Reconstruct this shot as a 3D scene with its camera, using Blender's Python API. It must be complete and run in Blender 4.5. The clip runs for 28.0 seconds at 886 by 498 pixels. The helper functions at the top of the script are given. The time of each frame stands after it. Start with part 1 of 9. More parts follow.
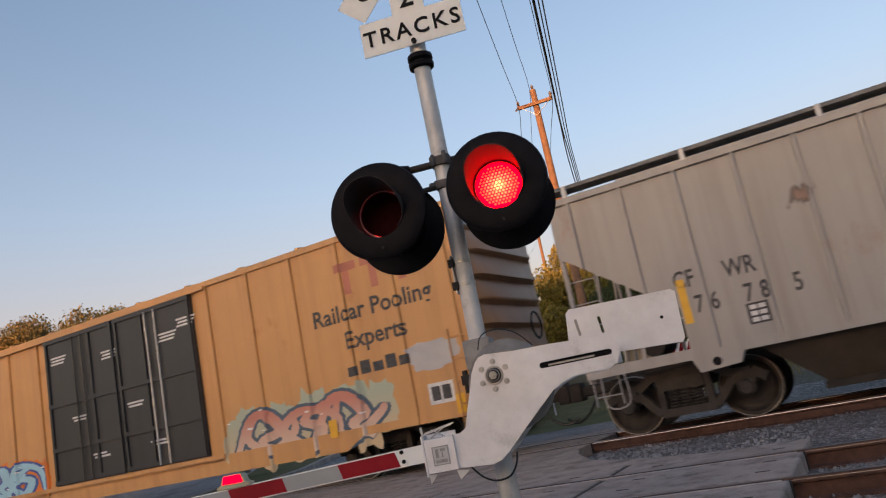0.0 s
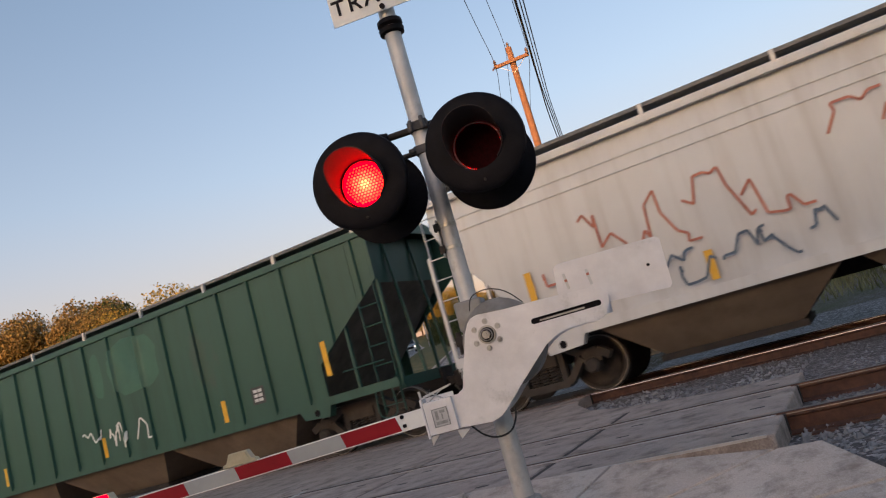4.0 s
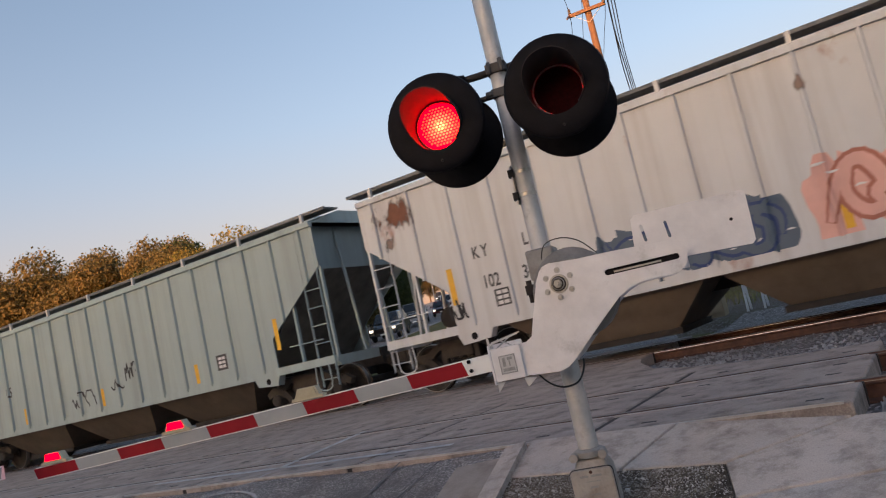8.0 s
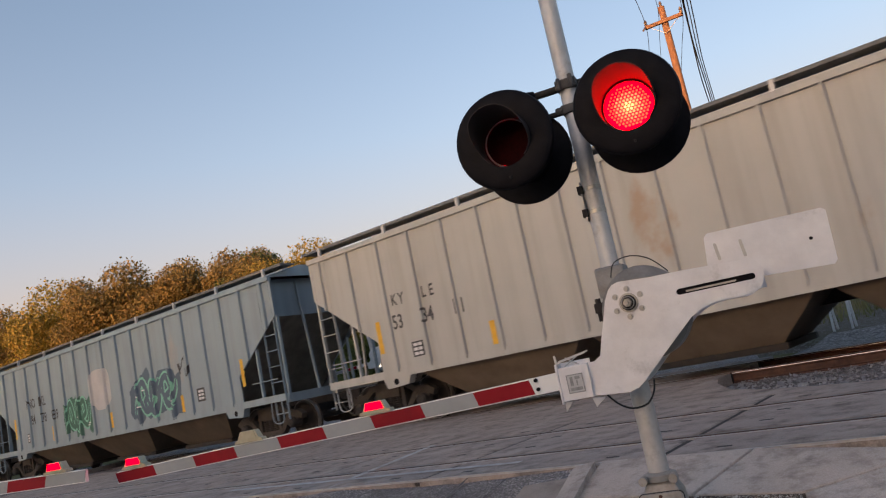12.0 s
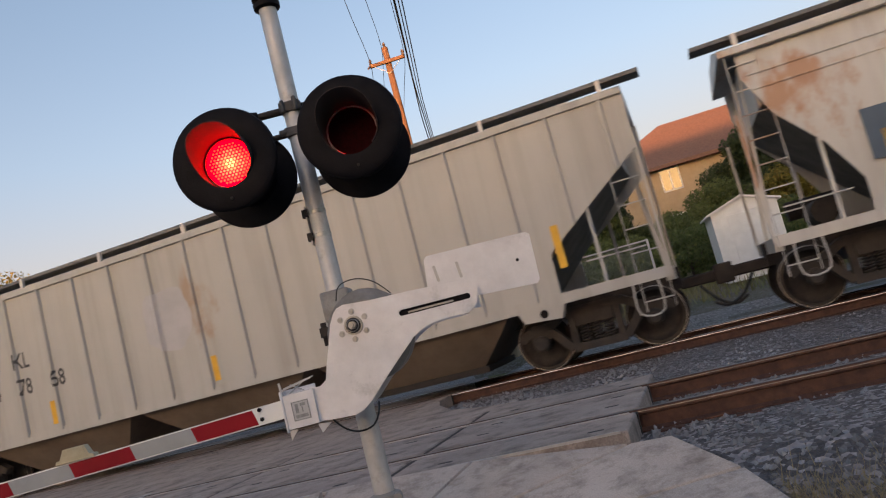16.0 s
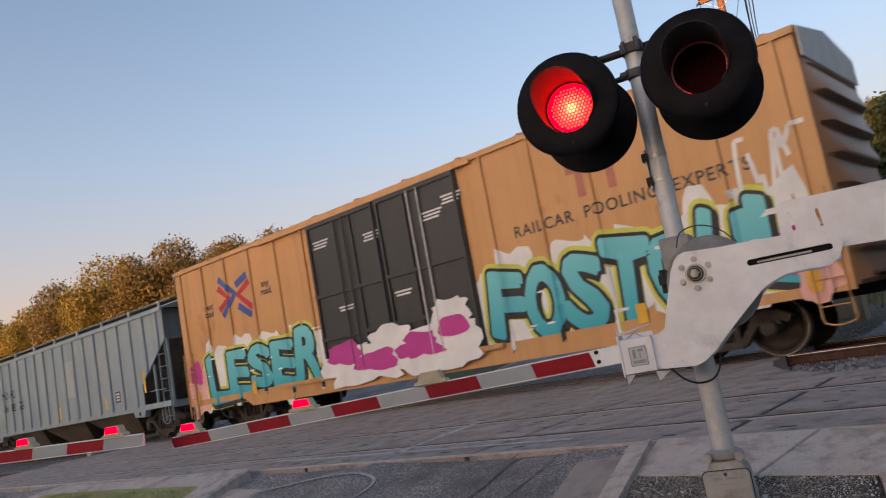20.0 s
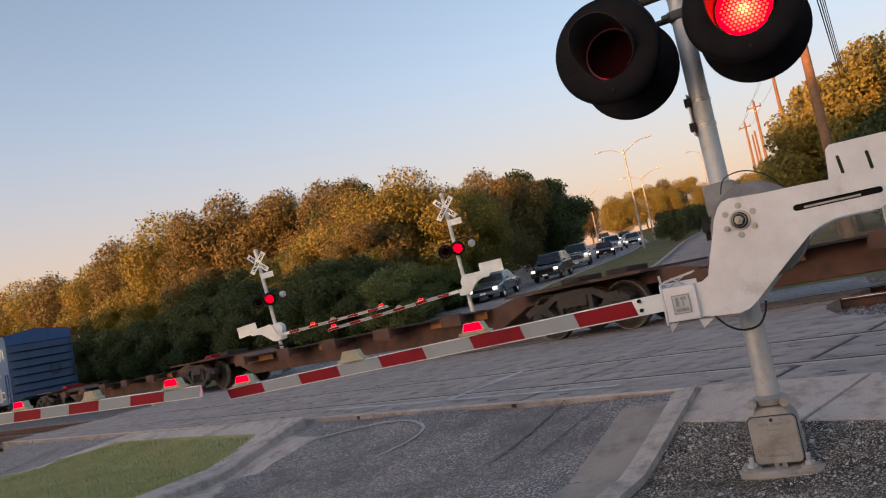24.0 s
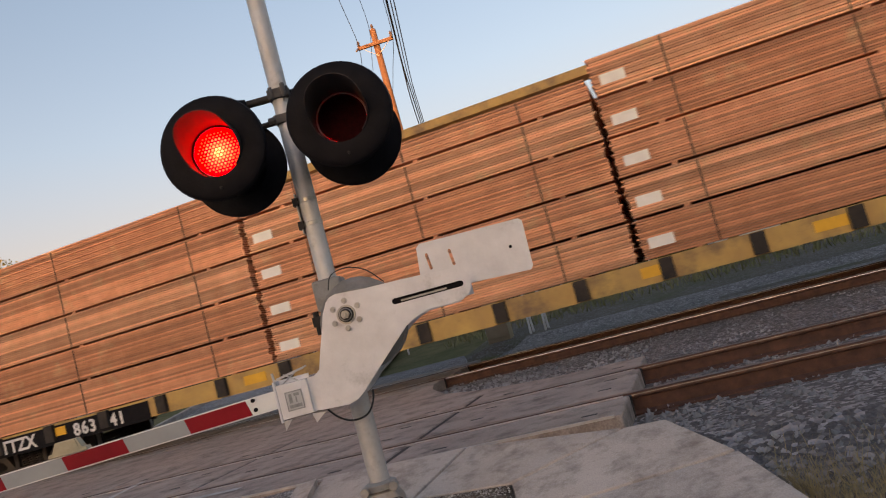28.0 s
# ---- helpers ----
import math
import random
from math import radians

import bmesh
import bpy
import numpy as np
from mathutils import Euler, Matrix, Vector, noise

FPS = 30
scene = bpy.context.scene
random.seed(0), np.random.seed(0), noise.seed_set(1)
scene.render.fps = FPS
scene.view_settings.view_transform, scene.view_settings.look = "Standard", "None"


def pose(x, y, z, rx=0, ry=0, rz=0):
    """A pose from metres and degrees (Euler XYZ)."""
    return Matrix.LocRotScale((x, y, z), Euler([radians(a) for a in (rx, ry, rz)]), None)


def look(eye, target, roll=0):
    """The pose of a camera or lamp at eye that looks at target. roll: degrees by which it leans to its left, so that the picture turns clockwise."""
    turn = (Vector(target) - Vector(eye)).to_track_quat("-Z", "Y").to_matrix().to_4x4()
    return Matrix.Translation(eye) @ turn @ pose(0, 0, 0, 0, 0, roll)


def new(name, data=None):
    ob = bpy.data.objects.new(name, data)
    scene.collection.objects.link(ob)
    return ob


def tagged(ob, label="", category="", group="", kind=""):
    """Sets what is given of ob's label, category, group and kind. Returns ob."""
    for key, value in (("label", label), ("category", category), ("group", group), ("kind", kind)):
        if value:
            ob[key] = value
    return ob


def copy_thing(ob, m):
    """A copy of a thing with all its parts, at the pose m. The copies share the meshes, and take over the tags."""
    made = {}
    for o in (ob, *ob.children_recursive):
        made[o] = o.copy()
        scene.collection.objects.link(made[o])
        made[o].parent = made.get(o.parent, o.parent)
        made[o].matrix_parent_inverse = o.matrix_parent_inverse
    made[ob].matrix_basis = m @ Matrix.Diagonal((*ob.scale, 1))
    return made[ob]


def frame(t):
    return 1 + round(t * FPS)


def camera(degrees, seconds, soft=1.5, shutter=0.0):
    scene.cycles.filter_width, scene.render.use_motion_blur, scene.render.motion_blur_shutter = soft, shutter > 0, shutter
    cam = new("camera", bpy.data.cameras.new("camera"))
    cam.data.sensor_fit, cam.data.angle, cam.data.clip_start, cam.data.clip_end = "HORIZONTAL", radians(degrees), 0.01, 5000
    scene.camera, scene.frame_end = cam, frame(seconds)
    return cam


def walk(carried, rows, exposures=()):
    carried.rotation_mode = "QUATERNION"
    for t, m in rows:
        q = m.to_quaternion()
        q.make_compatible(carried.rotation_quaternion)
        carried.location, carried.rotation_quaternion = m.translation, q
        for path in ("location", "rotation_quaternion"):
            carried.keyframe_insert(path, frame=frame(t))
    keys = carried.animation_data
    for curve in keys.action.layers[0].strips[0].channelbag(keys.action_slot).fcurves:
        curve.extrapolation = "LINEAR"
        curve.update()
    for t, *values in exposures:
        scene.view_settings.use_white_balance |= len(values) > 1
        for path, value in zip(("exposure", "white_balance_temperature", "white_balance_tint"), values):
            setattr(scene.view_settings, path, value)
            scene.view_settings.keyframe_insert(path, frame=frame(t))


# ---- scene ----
cam = camera(59.6, 28.0, soft=1.15, shutter=0.1)
PATH = [
    (0, (0.815, -4.885, 1.352), (0.452, -2.959, 1.751), -11.4),
    (0.5, (0.85, -4.893, 1.352), (0.497, -2.955, 1.7), -14.8),
    (1, (0.855, -4.887, 1.343), (0.514, -2.941, 1.655), -16.1),
    (1.5, (0.857, -4.89, 1.342), (0.512, -2.944, 1.649), -15.7),
    (2, (0.853, -4.891, 1.342), (0.5, -2.947, 1.647), -15.5),
    (2.5, (0.852, -4.891, 1.339), (0.5, -2.946, 1.644), -15.7),
    (3, (0.846, -4.891, 1.338), (0.49, -2.947, 1.644), -15.8),
    (3.5, (0.841, -4.897, 1.339), (0.48, -2.954, 1.647), -15.7),
    (5.5, (0.838, -4.9, 1.336), (0.48, -2.955, 1.633), -16.4),
    (6, (0.829, -4.893, 1.337), (0.463, -2.95, 1.637), -16.2),
    (6.5, (0.815, -4.901, 1.334), (0.421, -2.963, 1.633), -15.8),
    (7, (0.811, -4.9, 1.332), (0.376, -2.969, 1.62), -15.4),
    (7.5, (0.802, -4.882, 1.327), (0.328, -2.958, 1.599), -15.0),
    (8, (0.753, -4.856, 1.321), (0.21, -2.944, 1.548), -12.8),
    (8.5, (0.667, -4.831, 1.337), (0.023, -2.954, 1.589), -7.8),
    (9, (0.695, -4.861, 1.348), (-0.023, -3.023, 1.669), -5.0),
    (9.5, (0.747, -4.875, 1.352), (-0.011, -3.055, 1.689), -5.1),
    (10, (0.766, -4.881, 1.354), (-0.012, -3.072, 1.702), -6.8),
    (10.5, (0.788, -4.854, 1.35), (0.018, -3.042, 1.702), -9.1),
    (11, (0.792, -4.841, 1.347), (0.042, -3.016, 1.673), -10.6),
    (11.5, (0.786, -4.844, 1.345), (0.052, -3.009, 1.65), -11.2),
    (13.5, (0.82, -4.864, 1.293), (0.323, -2.946, 1.566), -12.7),
    (14, (0.835, -4.828, 1.288), (0.452, -2.882, 1.539), -12.9),
    (14.5, (0.847, -4.822, 1.29), (0.533, -2.861, 1.525), -13.2),
    (15, (0.855, -4.821, 1.292), (0.609, -2.849, 1.518), -13.3),
    (15.5, (0.829, -4.797, 1.286), (0.709, -2.814, 1.51), -13.2),
    (16, (0.786, -4.776, 1.283), (0.755, -2.789, 1.507), -14.6),
    (16.5, (0.809, -4.786, 1.296), (0.812, -2.8, 1.533), -15.7),
    (17, (0.856, -4.816, 1.305), (0.858, -2.835, 1.58), -16.2),
    (17.5, (0.872, -4.839, 1.307), (0.74, -2.875, 1.66), -15.2),
    (18, (0.863, -4.901, 1.33), (0.419, -3.007, 1.795), -10.7),
    (18.5, (0.836, -4.979, 1.341), (0.116, -3.169, 1.792), -8.0),
    (19, (0.769, -4.887, 1.327), (-0.087, -3.111, 1.661), -8.9),
    (19.5, (0.701, -4.8, 1.299), (-0.168, -3.023, 1.594), -9.3),
    (20, (0.642, -4.792, 1.291), (-0.173, -2.986, 1.563), -10.5),
    (20.5, (0.728, -4.792, 1.306), (0.101, -2.909, 1.557), -13.5),
    (21, (0.73, -4.837, 1.309), (0.337, -2.887, 1.524), -16.4),
    (21.5, (0.754, -4.805, 1.314), (0.41, -2.844, 1.506), -16.7),
    (22, (0.737, -4.795, 1.298), (0.172, -2.889, 1.512), -14.1),
    (22.5, (0.716, -4.802, 1.278), (-0.091, -2.983, 1.478), -12.6),
    (24.5, (0.696, -4.806, 1.31), (-0.257, -3.055, 1.474), -11.4),
    (25, (0.706, -4.798, 1.307), (-0.24, -3.044, 1.473), -11.2),
    (25.5, (0.71, -4.812, 1.306), (-0.203, -3.04, 1.472), -11.6),
    (26, (0.747, -4.792, 1.309), (0.068, -2.918, 1.474), -13.4),
    (26.5, (0.809, -4.748, 1.308), (0.527, -2.773, 1.459), -14.7),
    (27, (0.812, -4.742, 1.313), (0.733, -2.75, 1.475), -15.0),
    (27.5, (0.791, -4.737, 1.32), (0.779, -2.745, 1.493), -15.1),
    (28, (0.784, -4.75, 1.32), (0.764, -2.757, 1.493), -15.3),
]

walk(cam, [(t, look(e, g, r)) for t, e, g, r in PATH], exposures=((0.0, 1.86, 6600, 20), (1.5, 1.94, 6700, 20), (7.0, 1.94, 6750, 20), (9.0, 1.9, 6550, 20), (10.5, 1.92, 6600, 20), (13.5, 1.94, 6750, 20), (16.8, 1.94, 6750, 20), (18.0, 1.8, 6450, 20), (19.0, 1.88, 6330, 20), (20.0, 1.92, 6480, 20), (21.2, 1.96, 6950, 20), (22.2, 1.96, 6950, 20), (25.0, 2.06, 6700, 20), (26.5, 2.02, 7000, 21), (28.0, 1.98, 7400, 22)))

# ---------------- place: track frame, heights, light ----------------
TRACK = 16.2                      # degrees by which the tracks turn from the x axis, clockwise
CT, ST = math.cos(radians(TRACK)), math.sin(radians(TRACK))
RAIL = 0.36                       # top of rail over the foot of the signal mast
SPEED = 13.8                      # metres a second, towards -u


def tw(u, s, z=0.0):
    """Track frame (along, across, up) to the world."""
    return Vector((u * CT + s * ST, -u * ST + s * CT, z))


def smooth(a, b, x):
    k = min(1.0, max(0.0, (x - a) / (b - a)))
    return k * k * (3 - 2 * k)


def height(x, y):
    """The lie of the land: a low bank under the tracks, then a rise beyond them."""
    s = x * ST + y * CT
    z = 0.345 * (0.85 * min(1.0, max(0.0, (s + 0.3) / 1.5)) + 0.15 * smooth(-0.4, 1.2, s))
    if s > 13.0:                      # the far road climbs faster than the ground beside it
        z += 0.3 * smooth(13.5, 27.0, s) * (1.0 - smooth(-12.0, -8.0, x))
    if s > 12.5:
        z += 0.064 * min(s - 12.5, 72.5) + 0.12 * min(max(s - 85.0, 0.0), 30.0)
    return z


world = bpy.data.worlds.new("evening_sky")
scene.world = world
world.use_nodes = True
wn, wl = world.node_tree.nodes, world.node_tree.links
sky = wn.new("ShaderNodeTexSky")
sky.sky_type = "NISHITA"
sky.sun_disc = False
SUN_EL, SUN_AZ = 3.4, 196.0       # degrees; azimuth clockwise from +y
sky.sun_elevation, sky.sun_rotation = radians(SUN_EL), radians(SUN_AZ)
sky.altitude, sky.air_density, sky.dust_density, sky.ozone_density = 150.0, 1.0, 3.0, 1.6
# the warm band of dusk low in the sky
wtc, wsep, wmix = wn.new("ShaderNodeTexCoord"), wn.new("ShaderNodeSeparateXYZ"), wn.new("ShaderNodeMix")
wmix.data_type = "RGBA"
wcol, wfac = wn.new("ShaderNodeValToRGB"), wn.new("ShaderNodeValToRGB")
for ramp, stops in ((wcol, ((0.0, (1.7, 0.84, 0.44)), (0.13, (1.42, 1.06, 0.84)), (0.3, (1.02, 1.13, 1.4)), (0.6, (0.5, 0.62, 0.95)))), (wfac, ((0.0, (0.95,) * 3), (0.12, (0.7,) * 3), (0.3, (0.3,) * 3), (0.6, (0.0,) * 3)))):
    el = ramp.color_ramp.elements
    for k, (at, c) in enumerate(stops):
        e = el[k] if k < 2 else el.new(at)
        e.position, e.color = at, (*c, 1.0)
wl.new(wtc.outputs["Generated"], wsep.inputs[0])
wl.new(wsep.outputs[2], wcol.inputs[0])
wl.new(wsep.outputs[2], wfac.inputs[0])
wside = wn.new("ShaderNodeMapRange")            # on the side away from the sun
wside.inputs[1].default_value, wside.inputs[2].default_value = -0.1, 0.5
wmul = wn.new("ShaderNodeMath")
wmul.operation = "MULTIPLY"
wl.new(wsep.outputs[1], wside.inputs[0])
wl.new(wside.outputs[0], wmul.inputs[0])
wl.new(wfac.outputs[0], wmul.inputs[1])
wl.new(wmul.outputs[0], wmix.inputs[0])
whaze = wn.new("ShaderNodeHueSaturation")     # evening haze greys the sky a little
whaze.inputs["Saturation"].default_value = 0.95
wl.new(sky.outputs[0], whaze.inputs["Color"])
wl.new(whaze.outputs[0], wmix.inputs[6])
wl.new(wcol.outputs[0], wmix.inputs[7])
wglow, wscale = wn.new("ShaderNodeMapRange"), wn.new("ShaderNodeVectorMath")   # twilight: brighter all over the sunset half
for k, v in ((1, -0.7), (2, 0.3), (3, 1.22), (4, 0.93)):
    wglow.inputs[k].default_value = v
wscale.operation = "SCALE"
wl.new(wsep.outputs[1], wglow.inputs[0])
wl.new(wmix.outputs[2], wscale.inputs[0])
wl.new(wglow.outputs[0], wscale.inputs["Scale"])
wl.new(wscale.outputs[0], wn["Background"].inputs[0])
wn["Background"].inputs[1].default_value = 0.15
sun = new("sun", bpy.data.lights.new("sun", "SUN"))
sun.data.energy, sun.data.angle, sun.data.color = 2.6, radians(0.6), (1.0, 0.42, 0.14)
sun_to = Vector((math.sin(radians(SUN_AZ)) * math.cos(radians(SUN_EL)), math.cos(radians(SUN_AZ)) * math.cos(radians(SUN_EL)), math.sin(radians(SUN_EL))))
sun.matrix_world = look(sun_to * 50, (0, 0, 0))


# ---------------- materials ----------------
def rgb(c):
    return (*c, 1.0)


MATS = {}


def mat(name, col, rough=0.6, metal=0.0, col2=None, scale=6.0, bump=0.0, bump_scale=None, stains=None, stain_scale=1.5, stain_amount=0.5, streak=False, emit=None, strength=0.0, vary=0.0, coat=0.0):
    """A painted or raw surface: two tones of grain, stains with a shape of their own, relief."""
    if name in MATS:
        return MATS[name]
    m = bpy.data.materials.new(name)
    m.use_nodes = True
    n, l = m.node_tree.nodes, m.node_tree.links
    b = n["Principled BSDF"]
    b.inputs["Roughness"].default_value = rough
    b.inputs["Metallic"].default_value = metal
    b.inputs["Coat Weight"].default_value = coat
    if emit:
        b.inputs["Emission Color"].default_value = rgb(emit)
        b.inputs["Emission Strength"].default_value = strength
    tc = n.new("ShaderNodeTexCoord")
    col2 = col2 or tuple(v * 0.78 for v in col)
    nz = n.new("ShaderNodeTexNoise")
    nz.inputs["Scale"].default_value, nz.inputs["Detail"].default_value, nz.inputs["Roughness"].default_value = scale, 6.0, 0.65
    l.new(tc.outputs["Object"], nz.inputs["Vector"])
    mx = n.new("ShaderNodeMix")
    mx.data_type = "RGBA"
    mx.inputs[6].default_value, mx.inputs[7].default_value = rgb(col), rgb(col2)
    rp = n.new("ShaderNodeValToRGB")
    rp.color_ramp.elements[0].position, rp.color_ramp.elements[1].position = 0.35, 0.68
    l.new(nz.outputs[0], rp.inputs[0])
    l.new(rp.outputs[0], mx.inputs[0])
    out = mx.outputs[2]
    if stains:
        mp = n.new("ShaderNodeMapping")
        mp.inputs["Scale"].default_value = (1.0, 1.0, 0.16) if streak else (1.0, 1.0, 1.0)
        l.new(tc.outputs["Object"], mp.inputs["Vector"])
        n2 = n.new("ShaderNodeTexNoise")
        n2.inputs["Scale"].default_value, n2.inputs["Detail"].default_value, n2.inputs["Roughness"].default_value = stain_scale, 8.0, 0.7
        l.new(mp.outputs[0], n2.inputs["Vector"])
        r2 = n.new("ShaderNodeValToRGB")
        r2.color_ramp.elements[0].position = 0.62 - 0.25 * stain_amount
        r2.color_ramp.elements[1].position = 0.78 - 0.2 * stain_amount
        l.new(n2.outputs[0], r2.inputs[0])
        m2 = n.new("ShaderNodeMix")
        m2.data_type = "RGBA"
        l.new(r2.outputs[0], m2.inputs[0])
        l.new(out, m2.inputs[6])
        m2.inputs[7].default_value = rgb(stains)
        out = m2.outputs[2]
    if vary:
        oi = n.new("ShaderNodeObjectInfo")
        hs = n.new("ShaderNodeHueSaturation")
        mr = n.new("ShaderNodeMapRange")
        mr.inputs[3].default_value, mr.inputs[4].default_value = 1 - vary, 1 + vary
        l.new(oi.outputs["Random"], mr.inputs[0])
        l.new(mr.outputs[0], hs.inputs["Value"])
        l.new(out, hs.inputs["Color"])
        out = hs.outputs[0]
    l.new(out, b.inputs["Base Color"])
    if bump:
        n3 = n.new("ShaderNodeTexNoise")
        n3.inputs["Scale"].default_value, n3.inputs["Detail"].default_value = bump_scale or scale * 6, 5.0
        l.new(tc.outputs["Object"], n3.inputs["Vector"])
        bp = n.new("ShaderNodeBump")
        bp.inputs["Strength"].default_value, bp.inputs["Distance"].default_value = bump, 0.02
        l.new(n3.outputs[0], bp.inputs["Height"])
        l.new(bp.outputs[0], b.inputs["Normal"])
    MATS[name] = m
    return m


def foliage(name, cols, trans=0.4):
    """Leaves: the tone changes from clump to clump."""
    m = bpy.data.materials.new(name)
    m.use_nodes = True
    n, l = m.node_tree.nodes, m.node_tree.links
    b = n["Principled BSDF"]
    b.inputs["Roughness"].default_value = 0.65
    g = n.new("ShaderNodeNewGeometry")
    rp = n.new("ShaderNodeValToRGB")
    rp.color_ramp.elements[0].color, rp.color_ramp.elements[1].color = rgb(cols[0]), rgb(cols[-1])
    for i, c in enumerate(cols[1:-1]):
        e = rp.color_ramp.elements.new((i + 1) / (len(cols) - 1))
        e.color = rgb(c)
    tc = n.new("ShaderNodeTexCoord")
    nz = n.new("ShaderNodeTexNoise")
    nz.inputs["Scale"].default_value = 0.55
    l.new(tc.outputs["Object"], nz.inputs["Vector"])
    ad = n.new("ShaderNodeMath")
    ad.operation = "MULTIPLY_ADD"
    ad.inputs[1].default_value = 0.55
    l.new(g.outputs["Random Per Island"], ad.inputs[0])
    mm = n.new("ShaderNodeMath")
    mm.operation = "MULTIPLY"
    mm.inputs[1].default_value = 0.5
    l.new(nz.outputs[0], mm.inputs[0])
    l.new(mm.outputs[0], ad.inputs[2])
    l.new(ad.outputs[0], rp.inputs[0])
    l.new(rp.outputs[0], b.inputs["Base Color"])
    tr = n.new("ShaderNodeBsdfTranslucent")
    l.new(rp.outputs[0], tr.inputs[0])
    ms = n.new("ShaderNodeMixShader")
    ms.inputs[0].default_value = trans
    l.new(b.outputs[0], ms.inputs[1])
    l.new(tr.outputs[0], ms.inputs[2])
    l.new(ms.outputs[0], n["Material Output"].inputs[0])
    return m


def ground_mat(name, cols, scale, bump, rough=0.9, fine=60.0, speck=None, speck_scale=40.0, speck_from=0.45, blotch=None, blotch_scale=3.0):
    """Loose or worn ground in world size: broad patches, grain and, where it has stones, specks."""
    m = bpy.data.materials.new(name)
    m.use_nodes = True
    n, l = m.node_tree.nodes, m.node_tree.links
    b = n["Principled BSDF"]
    b.inputs["Roughness"].default_value = rough
    b.inputs["Specular IOR Level"].default_value = 0.5 if rough < 0.9 else 0.08      # dusty ground has no sheen
    tc = n.new("ShaderNodeTexCoord")
    a = n.new("ShaderNodeTexNoise")
    a.inputs["Scale"].default_value, a.inputs["Detail"].default_value, a.inputs["Roughness"].default_value = scale, 8.0, 0.7
    c = n.new("ShaderNodeTexNoise")
    c.inputs["Scale"].default_value, c.inputs["Detail"].default_value = fine, 4.0
    for q in (a, c):
        l.new(tc.outputs["Object"], q.inputs["Vector"])
    ad = n.new("ShaderNodeMath")
    ad.operation = "MULTIPLY_ADD"
    ad.inputs[1].default_value = 0.45
    sc = n.new("ShaderNodeMath")
    sc.operation = "MULTIPLY"
    sc.inputs[1].default_value = 0.55
    l.new(a.outputs[0], sc.inputs[0])
    l.new(c.outputs[0], ad.inputs[0])
    l.new(sc.outputs[0], ad.inputs[2])
    rp = n.new("ShaderNodeValToRGB")
    rp.color_ramp.elements[0].position, rp.color_ramp.elements[1].position = 0.36, 0.64
    rp.color_ramp.elements[0].color, rp.color_ramp.elements[1].color = rgb(cols[0]), rgb(cols[1])
    l.new(ad.outputs[0], rp.inputs[0])
    out = rp.outputs[0]
    hgt = c.outputs[0]
    if speck:
        v = n.new("ShaderNodeTexVoronoi")
        v.inputs["Scale"].default_value = speck_scale
        l.new(tc.outputs["Object"], v.inputs["Vector"])
        bw = n.new("ShaderNodeSeparateColor")
        l.new(v.outputs["Color"], bw.inputs[0])
        r2 = n.new("ShaderNodeValToRGB")
        r2.color_ramp.elements[0].position, r2.color_ramp.elements[1].position = speck_from, 1.0
        l.new(bw.outputs[0], r2.inputs[0])
        mx = n.new("ShaderNodeMix")
        mx.data_type = "RGBA"
        l.new(r2.outputs[0], mx.inputs[0])
        l.new(out, mx.inputs[6])
        mx.inputs[7].default_value = rgb(speck)
        out = mx.outputs[2]
        hgt = v.outputs["Distance"]
    if blotch:
        n4 = n.new("ShaderNodeTexNoise")
        n4.inputs["Scale"].default_value, n4.inputs["Detail"].default_value, n4.inputs["Roughness"].default_value = blotch_scale, 12.0, 0.75
        l.new(tc.outputs["Object"], n4.inputs["Vector"])
        r4 = n.new("ShaderNodeValToRGB")
        r4.color_ramp.elements[0].position, r4.color_ramp.elements[1].position = 0.48, 0.66
        l.new(n4.outputs[0], r4.inputs[0])
        m4 = n.new("ShaderNodeMix")
        m4.data_type = "RGBA"
        l.new(r4.outputs[0], m4.inputs[0])
        l.new(out, m4.inputs[6])
        m4.inputs[7].default_value = rgb(blotch)
        out = m4.outputs[2]
    l.new(out, b.inputs["Base Color"])
    bp = n.new("ShaderNodeBump")
    bp.inputs["Strength"].default_value, bp.inputs["Distance"].default_value = bump, 0.03
    l.new(hgt, bp.inputs["Height"])
    l.new(bp.outputs[0], b.inputs["Normal"])
    MATS[name] = m
    return m


